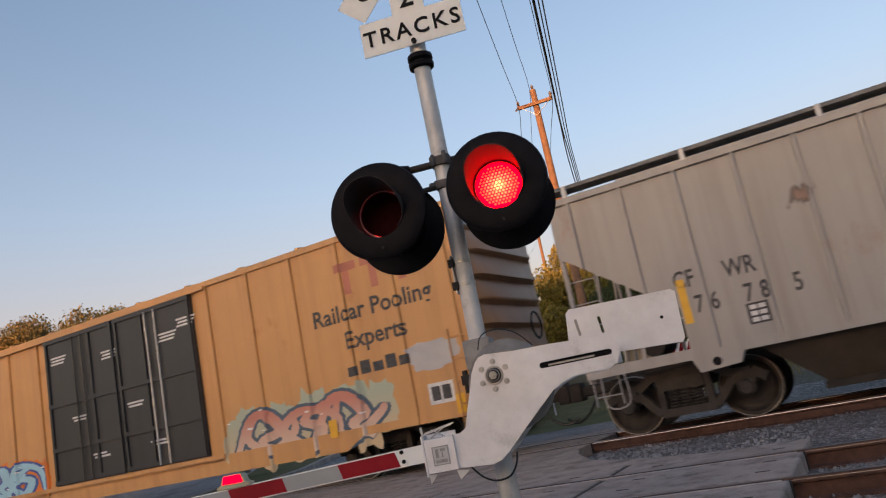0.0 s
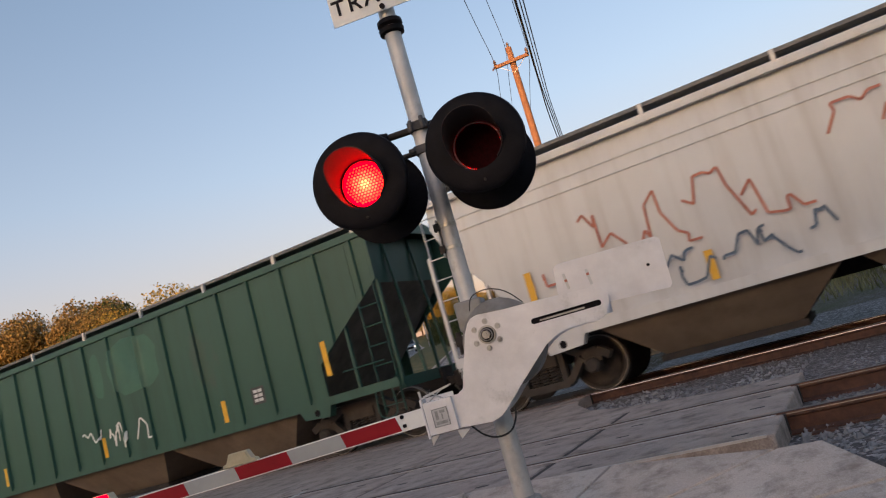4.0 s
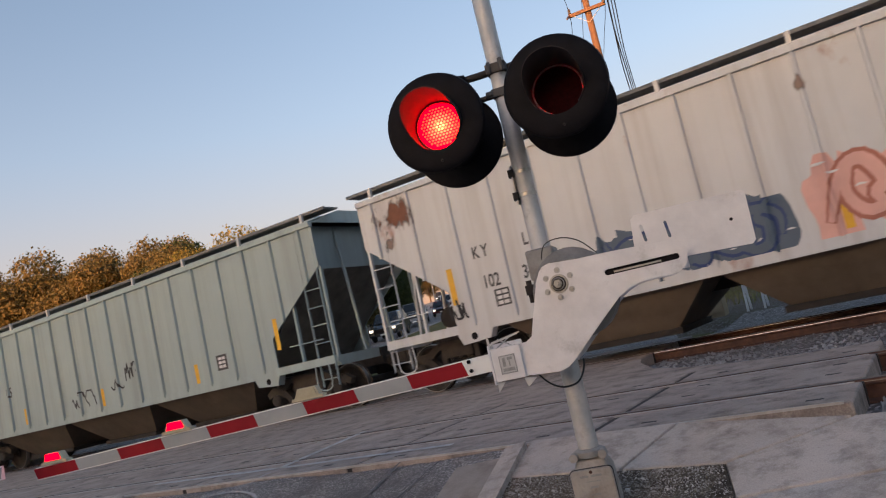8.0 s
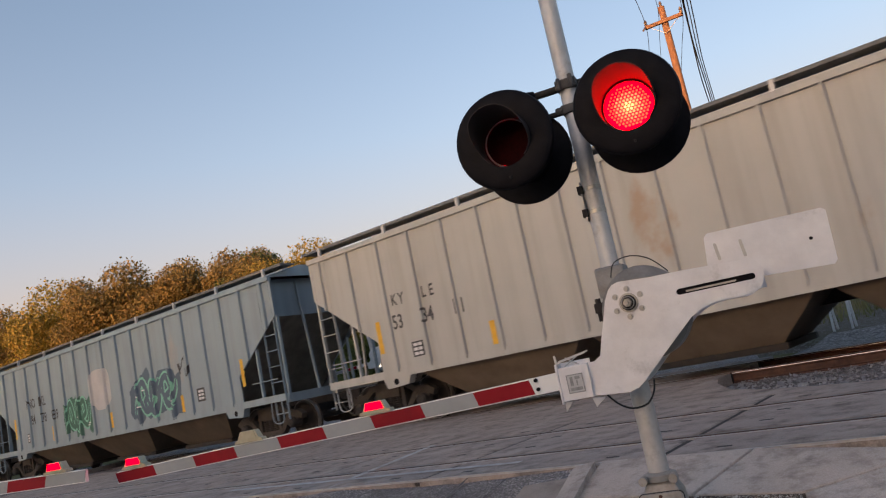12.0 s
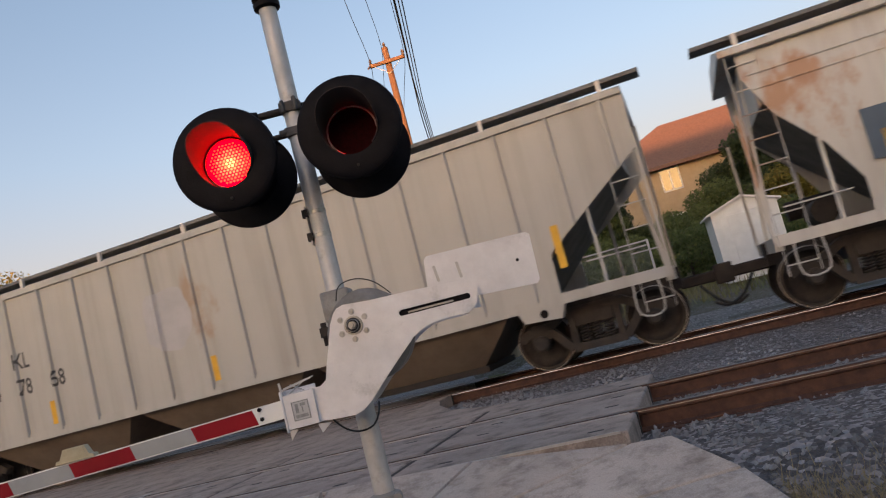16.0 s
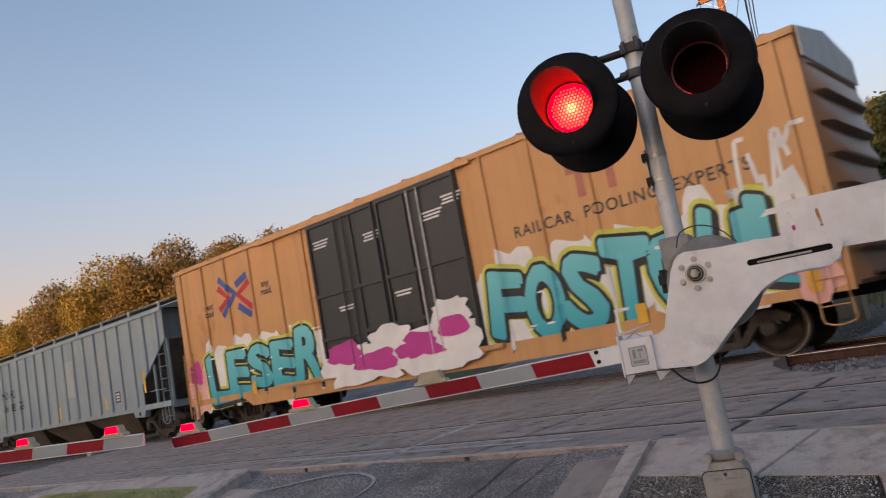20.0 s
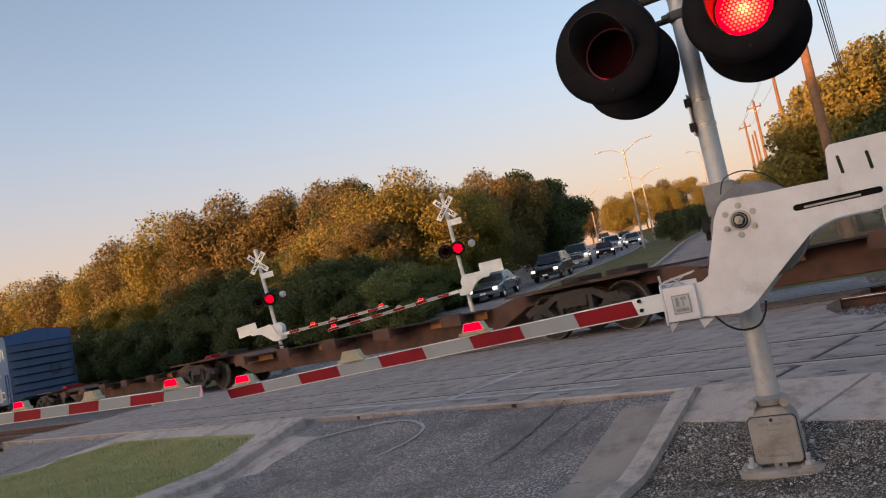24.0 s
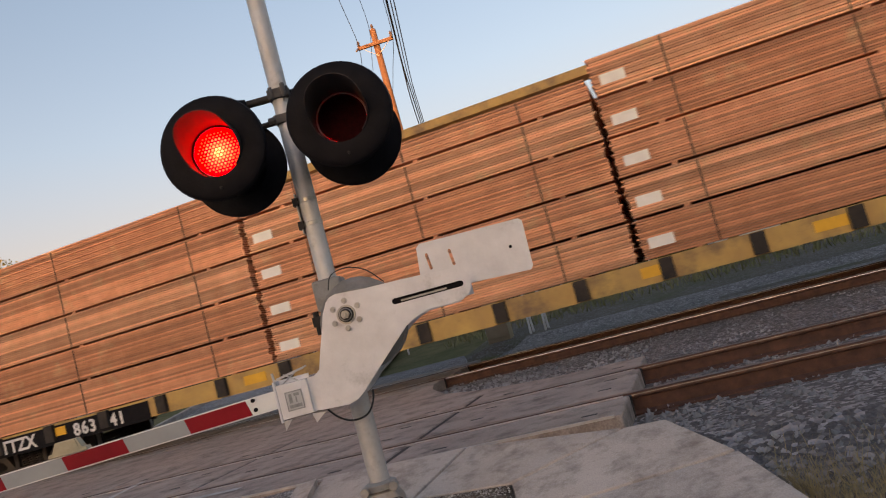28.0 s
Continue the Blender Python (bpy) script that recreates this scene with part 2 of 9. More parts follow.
# ---------------- mesh helpers ----------------
class Shape:
    """Collects faces for one mesh."""

    def __init__(self):
        self.v, self.f = [], []

    def add(self, verts, faces):
        o = len(self.v)
        self.v += [tuple(p) for p in verts]
        self.f += [tuple(o + i for i in q) for q in faces]
        return self

    def box(self, x0, x1, y0, y1, z0, z1):
        p = [(x0, y0, z0), (x1, y0, z0), (x1, y1, z0), (x0, y1, z0), (x0, y0, z1), (x1, y0, z1), (x1, y1, z1), (x0, y1, z1)]
        return self.add(p, [(0, 3, 2, 1), (4, 5, 6, 7), (0, 1, 5, 4), (1, 2, 6, 5), (2, 3, 7, 6), (3, 0, 4, 7)])

    def obox(self, a, b, w, h, up=(0, 0, 1)):
        """A bar from a to b, w wide and h high."""
        a, b, up = Vector(a), Vector(b), Vector(up)
        d = (b - a).normalized()
        r = d.cross(up)
        if r.length < 1e-4:
            r = d.cross(Vector((1, 0, 0)))
        r.normalize()
        q = r.cross(d)
        p = []
        for e in (a, b):
            for i, j in ((-1, -1), (1, -1), (1, 1), (-1, 1)):
                p.append(e + r * (i * w / 2) + q * (j * h / 2))
        return self.add(p, [(0, 3, 2, 1), (4, 5, 6, 7), (0, 1, 5, 4), (1, 2, 6, 5), (2, 3, 7, 6), (3, 0, 4, 7)])

    def tube(self, a, b, r0, r1=None, n=12, caps=True):
        r1 = r0 if r1 is None else r1
        a, b = Vector(a), Vector(b)
        d = (b - a).normalized()
        x = d.orthogonal().normalized()
        y = d.cross(x)
        p = []
        for e, r in ((a, r0), (b, r1)):
            for i in range(n):
                t = 2 * math.pi * i / n
                p.append(e + x * (r * math.cos(t)) + y * (r * math.sin(t)))
        f = [(i, (i + 1) % n, n + (i + 1) % n, n + i) for i in range(n)]
        if caps:
            f += [tuple(range(n - 1, -1, -1)), tuple(range(n, 2 * n))]
        return self.add(p, f)

    def pipe(self, pts, r, n=8):
        pts = [Vector(p) for p in pts]
        if len(pts) > 3:
            k = [pts[0]] + pts + [pts[-1]]
            fine = []
            for a, b, c, d in zip(k, k[1:], k[2:], k[3:]):
                for i in range(4):
                    t = i / 4
                    fine.append(0.5 * (2 * b + (c - a) * t + (2 * a - 5 * b + 4 * c - d) * t * t + (3 * b - a - 3 * c + d) * t ** 3))
            pts = fine + [pts[-1]]
        rings, x = [], None
        for i, p in enumerate(pts):
            d = (pts[min(i + 1, len(pts) - 1)] - pts[max(i - 1, 0)]).normalized()
            x = d.orthogonal().normalized() if x is None else (x - d * x.dot(d)).normalized()
            y = d.cross(x)
            rings.append([p + x * (r * math.cos(2 * math.pi * k / n)) + y * (r * math.sin(2 * math.pi * k / n)) for k in range(n)])
        return self.skin(rings, caps=True)

    def lathe(self, prof, o=(0, 0, 0), axis="z", n=20, arc=None):
        """Turns (radius, along) pairs round an axis."""
        o, p, f = Vector(o), [], []
        a0, a1 = arc or (0, 2 * math.pi)
        full = arc is None
        m = n if full else n + 1
        for r, h in prof:
            for i in range(m):
                t = a0 + (a1 - a0) * i / n
                c, s = r * math.cos(t), r * math.sin(t)
                p.append(o + Vector({"z": (c, s, h), "y": (c, h, s), "x": (h, c, s)}[axis]))
        for k in range(len(prof) - 1):
            for i in range(n):
                j = (i + 1) % m
                f.append((k * m + i, k * m + j, (k + 1) * m + j, (k + 1) * m + i))
        return self.add(p, f)

    def prism(self, poly, y0, y1, plane="xz"):
        """A polygon in a plane, pushed from y0 to y1."""
        n = len(poly)
        mk = {"xz": lambda a, b, c: (a, c, b), "xy": lambda a, b, c: (a, b, c), "yz": lambda a, b, c: (c, a, b)}[plane]
        p = [mk(a, b, y0) for a, b in poly] + [mk(a, b, y1) for a, b in poly]
        return self.add(p, [tuple(range(n)), tuple(range(2 * n - 1, n - 1, -1))] + [(i, n + i, n + (i + 1) % n, (i + 1) % n) for i in range(n)])

    def skin(self, rings, closed=True, caps=False):
        n, o, f = len(rings[0]), 0, []
        p = [q for r in rings for q in r]
        for k in range(len(rings) - 1):
            for i in range(n if closed else n - 1):
                j = (i + 1) % n
                f.append((k * n + i, k * n + j, (k + 1) * n + j, (k + 1) * n + i))
        if caps:
            f += [tuple(range(n - 1, -1, -1)), tuple(range((len(rings) - 1) * n, len(rings) * n))]
        return self.add(p, f)

    def move(self, m):
        self.v = [tuple(m @ Vector(p)) for p in self.v]
        return self

    def mesh(self, name, material, angle=35):
        me = bpy.data.meshes.new(name)
        me.from_pydata(self.v, [], self.f)
        bm = bmesh.new()
        bm.from_mesh(me)
        bmesh.ops.recalc_face_normals(bm, faces=bm.faces)
        bm.to_mesh(me)
        bm.free()
        me.materials.append(material)
        me.shade_smooth()
        me.set_sharp_from_angle(angle=radians(angle))
        return me


def part(name, shape, material, parent, label="", at=None, bevel=0.0):
    """One mesh under a thing or a part."""
    me = shape if isinstance(shape, bpy.types.Mesh) else shape.mesh(name, material)
    ob = new(name, me)
    ob.parent = parent
    if at is not None:
        ob.matrix_basis = at
    if bevel:
        b = ob.modifiers.new("bevel", "BEVEL")
        b.width, b.segments, b.limit_method, b.angle_limit = bevel, 2, "ANGLE", radians(40)
    return tagged(ob, label)


def thing(name, label, category, group="", kind="", at=None):
    ob = new(name)
    ob.empty_display_size = 0.2
    if at is not None:
        ob.matrix_basis = at
    return tagged(ob, label, category, group, kind)


def solid(name, shape, material, label, category, group="", kind="", at=None):
    ob = new(name, shape.mesh(name, material))
    if at is not None:
        ob.matrix_basis = at
    return tagged(ob, label, category, group, kind)


def letters(body, size, material, thick=0.0, spacing=1.0, leading=1.0, depth=0.003, align="CENTER", shear=0.0):
    """Painted writing as a thin mesh in the xz plane, read from -y."""
    cu = bpy.data.curves.new("writing", "FONT")
    cu.body, cu.size, cu.align_x, cu.align_y, cu.extrude, cu.offset = body, size, align, "CENTER", depth, thick
    cu.space_character, cu.space_line, cu.resolution_u, cu.shear = spacing, leading, 3, shear
    ob = bpy.data.objects.new("writing", cu)
    me = bpy.data.meshes.new_from_object(ob)
    bpy.data.objects.remove(ob)
    bpy.data.curves.remove(cu)
    me.transform(Matrix.Rotation(radians(90), 4, "X"))
    me.materials.clear()
    me.materials.append(material)
    return me


def blob(cx, cz, w, h, n=26, rough=0.16, seed=0):
    """An uneven rounded outline in the xz plane."""
    rnd = random.Random(seed)
    k = [rnd.uniform(-1, 1) for _ in range(6)]
    out = []
    for i in range(n):
        t = 2 * math.pi * i / n
        r = 1 + rough * (k[0] * math.sin(3 * t + k[1] * 3) + k[2] * math.sin(5 * t + k[3] * 3) + 0.6 * k[4] * math.sin(9 * t + k[5]))
        c, s = math.cos(t), math.sin(t)
        out.append((cx + w / 2 * r * math.copysign(abs(c) ** 0.7, c), cz + h / 2 * r * math.copysign(abs(s) ** 0.7, s)))
    return out


STEEL = mat("galvanised_steel", (0.55, 0.535, 0.53), 0.5, 0.3, (0.42, 0.41, 0.4), 5, 0.15, 60, stains=(0.3, 0.27, 0.24), stain_scale=4, stain_amount=0.3)
ALU = mat("brushed_aluminium_plate", (0.78, 0.76, 0.77), 0.45, 0.15, (0.66, 0.64, 0.65), 5, 0.06, 50, stains=(0.42, 0.41, 0.4), stain_scale=3, stain_amount=0.22)
BLACK = mat("weathered_black_paint", (0.005, 0.0042, 0.006), 0.55, 0, (0.009, 0.008, 0.0105), 9, 0.1)
BLACK.node_tree.nodes["Principled BSDF"].inputs["Specular IOR Level"].default_value = 0.1
DARK = mat("dirty_dark_steel", (0.016, 0.014, 0.0135), 0.8, 0.1, (0.038, 0.029, 0.024), 5, 0.3, 30)
WHITE = mat("white_sheeting", (0.8, 0.8, 0.78), 0.45, 0, (0.7, 0.7, 0.68), 4)
RED = mat("red_reflective_tape", (0.3, 0.005, 0.014), 0.55, 0, (0.22, 0.004, 0.011), 3)
RED.node_tree.nodes["Principled BSDF"].inputs["Specular IOR Level"].default_value = 0.2
GREY = mat("white_reflective_tape", (0.32, 0.335, 0.345), 0.45, 0, (0.26, 0.275, 0.285), 3, stains=(0.42, 0.43, 0.43), stain_amount=0.25)
LED = mat("lit_red_led", (0.5, 0.02, 0.02), 0.3, emit=(1.0, 0.0, 0.002), strength=5.0)
LEDHOT = mat("lit_led_point", (1.0, 0.3, 0.1), 0.3, emit=(1.0, 0.03, 0.006), strength=1.9)
LEDCORE = mat("lit_led_core", (1.0, 0.5, 0.2), 0.3, emit=(1.0, 0.26, 0.07), strength=2.2)
LEDMID = mat("lit_led_mid", (1.0, 0.4, 0.15), 0.3, emit=(1.0, 0.085, 0.025), strength=2.0)
LEDOFF = mat("unlit_red_lens", (0.024, 0.0008, 0.0025), 0.6, 0, (0.012, 0.0005, 0.001), 40)
for m_ in (LED, LEDHOT, LEDMID, LEDCORE):
    m_.node_tree.nodes["Principled BSDF"].inputs["Specular IOR Level"].default_value = 0.12
LEDOFF.node_tree.nodes["Principled BSDF"].inputs["Specular IOR Level"].default_value = 0.03
BRASS = mat("dull_bolt_steel", (0.5, 0.49, 0.47), 0.35, 0.8, (0.35, 0.33, 0.3), 20)
RUBBER = mat("black_cable", (0.012, 0.012, 0.012), 0.5)

# ---------------- ground, roads, tracks ----------------
GRASS = ground_mat("rough_grass", ((0.07, 0.075, 0.03), (0.17, 0.155, 0.075)), 0.8, 0.6, fine=30, blotch=(0.2, 0.16, 0.09), blotch_scale=0.5)
ASPHALT = ground_mat("worn_asphalt", ((0.15, 0.135, 0.133), (0.31, 0.28, 0.272)), 0.5, 1.0, 0.85, fine=70, speck=(0.8, 0.73, 0.7), speck_scale=85, speck_from=0.5, blotch=(0.17, 0.15, 0.148), blotch_scale=0.45)
CONCRETE = ground_mat("weathered_concrete", ((0.375, 0.32, 0.285), (0.56, 0.485, 0.435)), 1.3, 0.25, 0.9, fine=110, blotch=(0.259, 0.215, 0.188), blotch_scale=4.5)
GUTTER = ground_mat("dirty_gutter_concrete", ((0.27, 0.23, 0.205), (0.37, 0.32, 0.285)), 0.9, 0.2, 0.9, fine=120, blotch=(0.22, 0.187, 0.168), blotch_scale=2.5)
PANEL = ground_mat("worn_concrete_panel", ((0.248, 0.200, 0.177), (0.432, 0.360, 0.320)), 1.6, 0.3, 0.85, fine=90, blotch=(0.140, 0.112, 0.098), blotch_scale=3.0)
BALLAST = ground_mat("grey_ballast", ((0.046, 0.042, 0.043), (0.13, 0.12, 0.123)), 2.0, 1.0, 0.85, fine=50, speck=(0.33, 0.31, 0.32), speck_scale=28, speck_from=0.55)
GRAVEL = ground_mat("dark_fine_gravel", ((0.085, 0.068, 0.055), (0.25, 0.205, 0.168)), 2.0, 1.0, 0.9, fine=75, speck=(0.6, 0.56, 0.52), speck_scale=120, speck_from=0.7, blotch=(0.075, 0.06, 0.05), blotch_scale=2.2)
VERGE = ground_mat("dusty_gravel_verge", ((0.11, 0.092, 0.074), (0.2, 0.17, 0.138)), 1.2, 1.0, 0.95, fine=30, speck=(0.28, 0.255, 0.235), speck_scale=30, speck_from=0.6, blotch=(0.13, 0.13, 0.07), blotch_scale=0.5)
SHOULDER = ground_mat("pale_stony_shoulder", ((0.13, 0.115, 0.105), (0.27, 0.24, 0.22)), 2.0, 1.0, 0.92, fine=45, speck=(0.5, 0.46, 0.43), speck_scale=26, speck_from=0.55)
RUST = mat("rusty_rail_web", (0.055, 0.026, 0.019), 0.85, 0.1, (0.11, 0.05, 0.033), 9, 0.3, 60)
WORNHEAD = mat("dull_worn_rail_head", (0.2, 0.185, 0.175), 0.4, 0.75, (0.11, 0.09, 0.08), 3)
SHINE = mat("polished_rail_head", (0.55, 0.55, 0.57), 0.28, 0.9, (0.4, 0.38, 0.37), 5)
TIE = mat("old_timber_tie", (0.09, 0.07, 0.055), 0.9, 0, (0.16, 0.13, 0.1), 8, 0.5, 40)
PAINT = mat("worn_white_road_paint", (0.55, 0.54, 0.53), 0.7, 0, (0.4, 0.39, 0.38), 3, stains=(0.27, 0.25, 0.245), stain_amount=0.6, stain_scale=5)


def sheet(name, us, vs, place, material, label, lift=0.0, category="", kind="structure"):
    """A sheet laid on the land; place(u, v) gives x, y."""
    sh, p, n = Shape(), [], len(vs)
    for a in us:
        for b in vs:
            x, y = place(a, b)
            p.append((x, y, height(x, y) + lift))
    f = [(i * n + j, (i + 1) * n + j, (i + 1) * n + j + 1, i * n + j + 1) for i in range(len(us) - 1) for j in range(n - 1)]
    a, b, c = (Vector(p[i]) for i in f[0][:3])
    if (b - a).cross(c - b).z < 0:
        f = [tuple(reversed(q)) for q in f]
    sh.add(p, f)
    return solid(name, sh, material, label, category, kind=kind)


def steps(a, b, n):
    return [a + (b - a) * i / n for i in range(n + 1)]


far = [-900, -400, -200, -110] + steps(-80, 100, 60) + [130, 200, 400, 900]
side = [-900, -400, -200] + steps(-110, 70, 36) + [120, 300, 900]
sheet("ground", side, far, lambda a, b: (a, b), GRASS, "rough grassy ground falling away from the road", -0.3, "ground")
gravel_verge = sheet("gravel_verge", steps(0, 1, 40), [11.0] + steps(12.0, 22.0, 10), lambda k, s: tuple(tw(-4.6 + 62.0 * k + (5.5 if s < 14 else 0.0), s))[:2], VERGE, "dusty gravel verge between the tracks and the fence", -0.12, "gravel")
for v in gravel_verge.data.vertices:           # its near and its road edge dip under the stones and the grass
    if v.index % 12 == 0 or v.index < 12:
        v.co.z -= 0.3


def right_edge(y):
    if y < -0.4:
        return -1.005
    return -0.965 + 0.1 * y if y < 1.3 else (-0.835 - 0.18 * (y - 1.3) if y < 4 else -1.32 - 0.245 * (y - 4))


def road_x(y, off):
    """Across the roadway: 0 is the kerb, growing to the left."""
    return right_edge(y) - off


ys = [-80, -40, -20] + steps(-10, -1.2, 12) + steps(-1.0, 3.0, 28) + steps(3.4, 12, 14)
sheet("road", [0.0, 2.5, 5.2, 7.4, 10, 13, 15.6], ys, lambda o, y: (road_x(y, o), y), ASPHALT, "worn grey asphalt road over the crossing", 0.0, "road")


def along(table, y):
    for (y0, x0), (y1, x1) in zip(table, table[1:]):
        if y <= y1:
            return x0 + (x1 - x0) * max(0.0, (y - y0) / (y1 - y0))
    return table[-1][1]


LEFT_FAR = ((10, -18.8), (20, -20.2), (34, -21.0), (50, -21.9), (60, -23.4), (75, -27.0), (90, -31.5), (105, -37.0), (125, -45.0))
MID_FAR = ((10, -9.7), (20, -11.6), (34, -14.4), (50, -15.8), (60, -16.9), (75, -19.8), (90, -22.6), (105, -27.0), (125, -33.0))
MID2_FAR = ((10, -8.4), (20, -8.3), (34, -8.7), (54, -11.2), (84, -14.5), (105, -18.0), (125, -24.0))
RIGHT_FAR = ((10, -2.4), (20, -2.0), (34, -2.0), (54, -4.0), (84, -7.2), (105, -10.5), (125, -16.0))
yf = steps(11.5, 125, 46)
sheet("road_far_lanes", steps(0, 1, 5), yf, lambda k, y: (along(MID_FAR, y) + k * (along(LEFT_FAR, y) - along(MID_FAR, y)), y), ASPHALT, "asphalt lanes that come down to the far gates", 0.0, "road")
sheet("road_far_lanes_out", steps(0, 1, 5), yf, lambda k, y: (along(RIGHT_FAR, y) + k * (along(MID2_FAR, y) - along(RIGHT_FAR, y)), y), ASPHALT, "asphalt lanes that climb away from the crossing", 0.0, "road")
for tab, off in ((MID_FAR, 0.0), (MID2_FAR, -0.16), (RIGHT_FAR, 0.0), (LEFT_FAR, -0.16)):
    sh = Shape()
    sh.skin([[(along(tab, y) + off, y, height(along(tab, y), y) - 0.2), (along(tab, y) + off, y, height(along(tab, y), y) + 0.13), (along(tab, y) + off + 0.16, y, height(along(tab, y), y) + 0.13), (along(tab, y) + off + 0.16, y, height(along(tab, y), y) - 0.2)] for y in yf], caps=True)
    solid("far_kerb", sh, CONCRETE, "pale concrete kerb of the far road", "kerb", kind="structure")
sheet("far_median", steps(0, 1, 3), steps(13.5, 125, 44), lambda k, y: (along(MID2_FAR, y) - 0.17 + k * (along(MID_FAR, y) - along(MID2_FAR, y) + 0.34), y), GRASS, "grassy median between the far lanes", 0.1, "grass")
# painted lines
for i, (pts, w) in enumerate((([(-3.75, 2.75), (-3.63, 4.85)], 0.1), ([(-3.75, 2.75), (-1.55, 2.1)], 0.1), ([(-3.75, 2.75), (-5.9, 3.45)], 0.1), ([(-3.6, -14), (-3.55, -3)], 0.11))):
    sh = Shape()
    a, b = Vector((*pts[0], 0)), Vector((*pts[1], 0))
    d = (b - a).normalized()
    r = Vector((-d.y, d.x, 0)) * w / 2
    ring = []
    for k in range(9):
        q = a.lerp(b, k / 8)
        ring.append([(q.x + r.x, q.y + r.y, height(q.x, q.y) + 0.017), (q.x - r.x, q.y - r.y, height(q.x, q.y) + 0.017)])
    sh.skin(ring, closed=False)
    solid("road_line", sh, PAINT, "worn white paint line on the asphalt", "road marking", kind="structure")

FADED = mat("faded_grey_road_paint", (0.4, 0.37, 0.36), 0.8, 0, (0.27, 0.245, 0.238), 14)
TAR = mat("dark_tar_seam", (0.1, 0.09, 0.09), 0.8, 0, (0.16, 0.145, 0.14), 8)


def ribbon(name, pts, widths, material, label, lift=0.012, category="road marking"):
    """A thin line on the road through a few points, smoothed."""
    for _ in range(3):
        pts = [pts[0]] + [q for a, b in zip(pts, pts[1:]) for q in ((a[0] * 0.75 + b[0] * 0.25, a[1] * 0.75 + b[1] * 0.25), (a[0] * 0.25 + b[0] * 0.75, a[1] * 0.25 + b[1] * 0.75))] + [pts[-1]]
    rnd, ring, n = random.Random(len(pts)), [], len(pts)
    for k, q in enumerate(pts):
        a, b = pts[max(0, k - 1)], pts[min(n - 1, k + 1)]
        d = Vector((b[0] - a[0], b[1] - a[1], 0)).normalized()
        w = (widths[0] + (widths[1] - widths[0]) * k / n) * rnd.uniform(0.75, 1.2) / 2
        ring.append([(q[0] - d.y * w * e, q[1] + d.x * w * e, height(q[0] - d.y * w * e, q[1] + d.x * w * e) + lift) for e in (1, -1)])
    return solid(name, Shape().skin(ring, closed=False), material, label, category, kind="structure")


ribbon("road_line", [(-5.2, 2.1), (-4.4, 2.18), (-3.9, 2.12), (-3.45, 1.8), (-3.46, 1.5), (-3.75, 1.25), (-4.25, 0.98), (-5.0, 0.6)], (0.03, 0.045), FADED, "faint scuffed paint curve on the asphalt")
ribbon("road_line", [(-3.72, 2.7), (-3.8, 2.5), (-3.74, 2.3), (-3.95, 2.12)], (0.05, 0.03), FADED, "faint scuffed paint curve on the asphalt")
ribbon("road_seam", [(-1.95, 1.75), (-2.05, 1.2), (-2.25, 0.7), (-2.7, 0.0), (-3.1, -0.8)], (0.02, 0.07), TAR, "dark worn seam in the asphalt", 0.01, "road")
ribbon("road_seam", [(-1.5, 1.55), (-1.75, 0.9), (-2.1, 0.1), (-2.3, -0.6)], (0.012, 0.03), TAR, "dark worn seam in the asphalt", 0.01, "road")


def raised(name, poly, top, material, label, category="", drop=0.4, bevel=0.015):
    """A slab with a flat or sloping top, top(x, y)."""
    sh = Shape()
    n = len(poly)
    if name == "pavement_slab":
        mx_, my_ = sum(p[0] for p in poly) / n, sum(p[1] for p in poly) / n
        poly = [(x + (mx_ - x) * 0.012, y + (my_ - y) * 0.012) for x, y in poly]
    up = [(x, y, top(x, y)) for x, y in poly]
    dn = [(x, y, top(x, y) - drop) for x, y in poly]
    sh.add(up + dn, [tuple(range(n)), tuple(range(2 * n - 1, n - 1, -1))] + [(i, n + i, n + (i + 1) % n, (i + 1) % n) for i in range(n)])
    ob = solid(name, sh, material, label, category, kind="structure")
    if bevel:
        b = ob.modifiers.new("bevel", "BEVEL")
        b.width, b.segments, b.limit_method, b.angle_limit = bevel, 2, "ANGLE", radians(40)
    return ob


# kerb and gutter along the near roadway
def strip(name, x0, x1, y0, y1, lift0, lift1, material, label, n=16, drop=0.3):
    sh, rings = Shape(), []
    for k in range(n + 1):
        y = y0 + (y1 - y0) * k / n
        e = right_edge(y)
        za, zb = height(e + x0, y) + lift0, height(e + x1, y) + lift1
        rings.append([(e + x0, y, za), (e + x1, y, zb), (e + x1, y, zb - drop), (e + x0, y, za - drop)])
    sh.skin(rings, caps=True)
    return solid(name, sh, material, label, "kerb", kind="structure")


for k in range(5):
    y0 = -13.98 + k * 3.05
    strip("gutter", -0.44, 0.0, y0, y0 + 3.03, 0.022, 0.012, GUTTER, "concrete gutter strip beside the asphalt")
    strip("kerb", 0.004, 0.17, y0, y0 + 3.03, 0.1 if k < 4 else 0.085, 0.11 if k < 4 else 0.095, CONCRETE, "rounded concrete kerb stone")

slab_z = lambda x, y: height(x, y) + 0.05
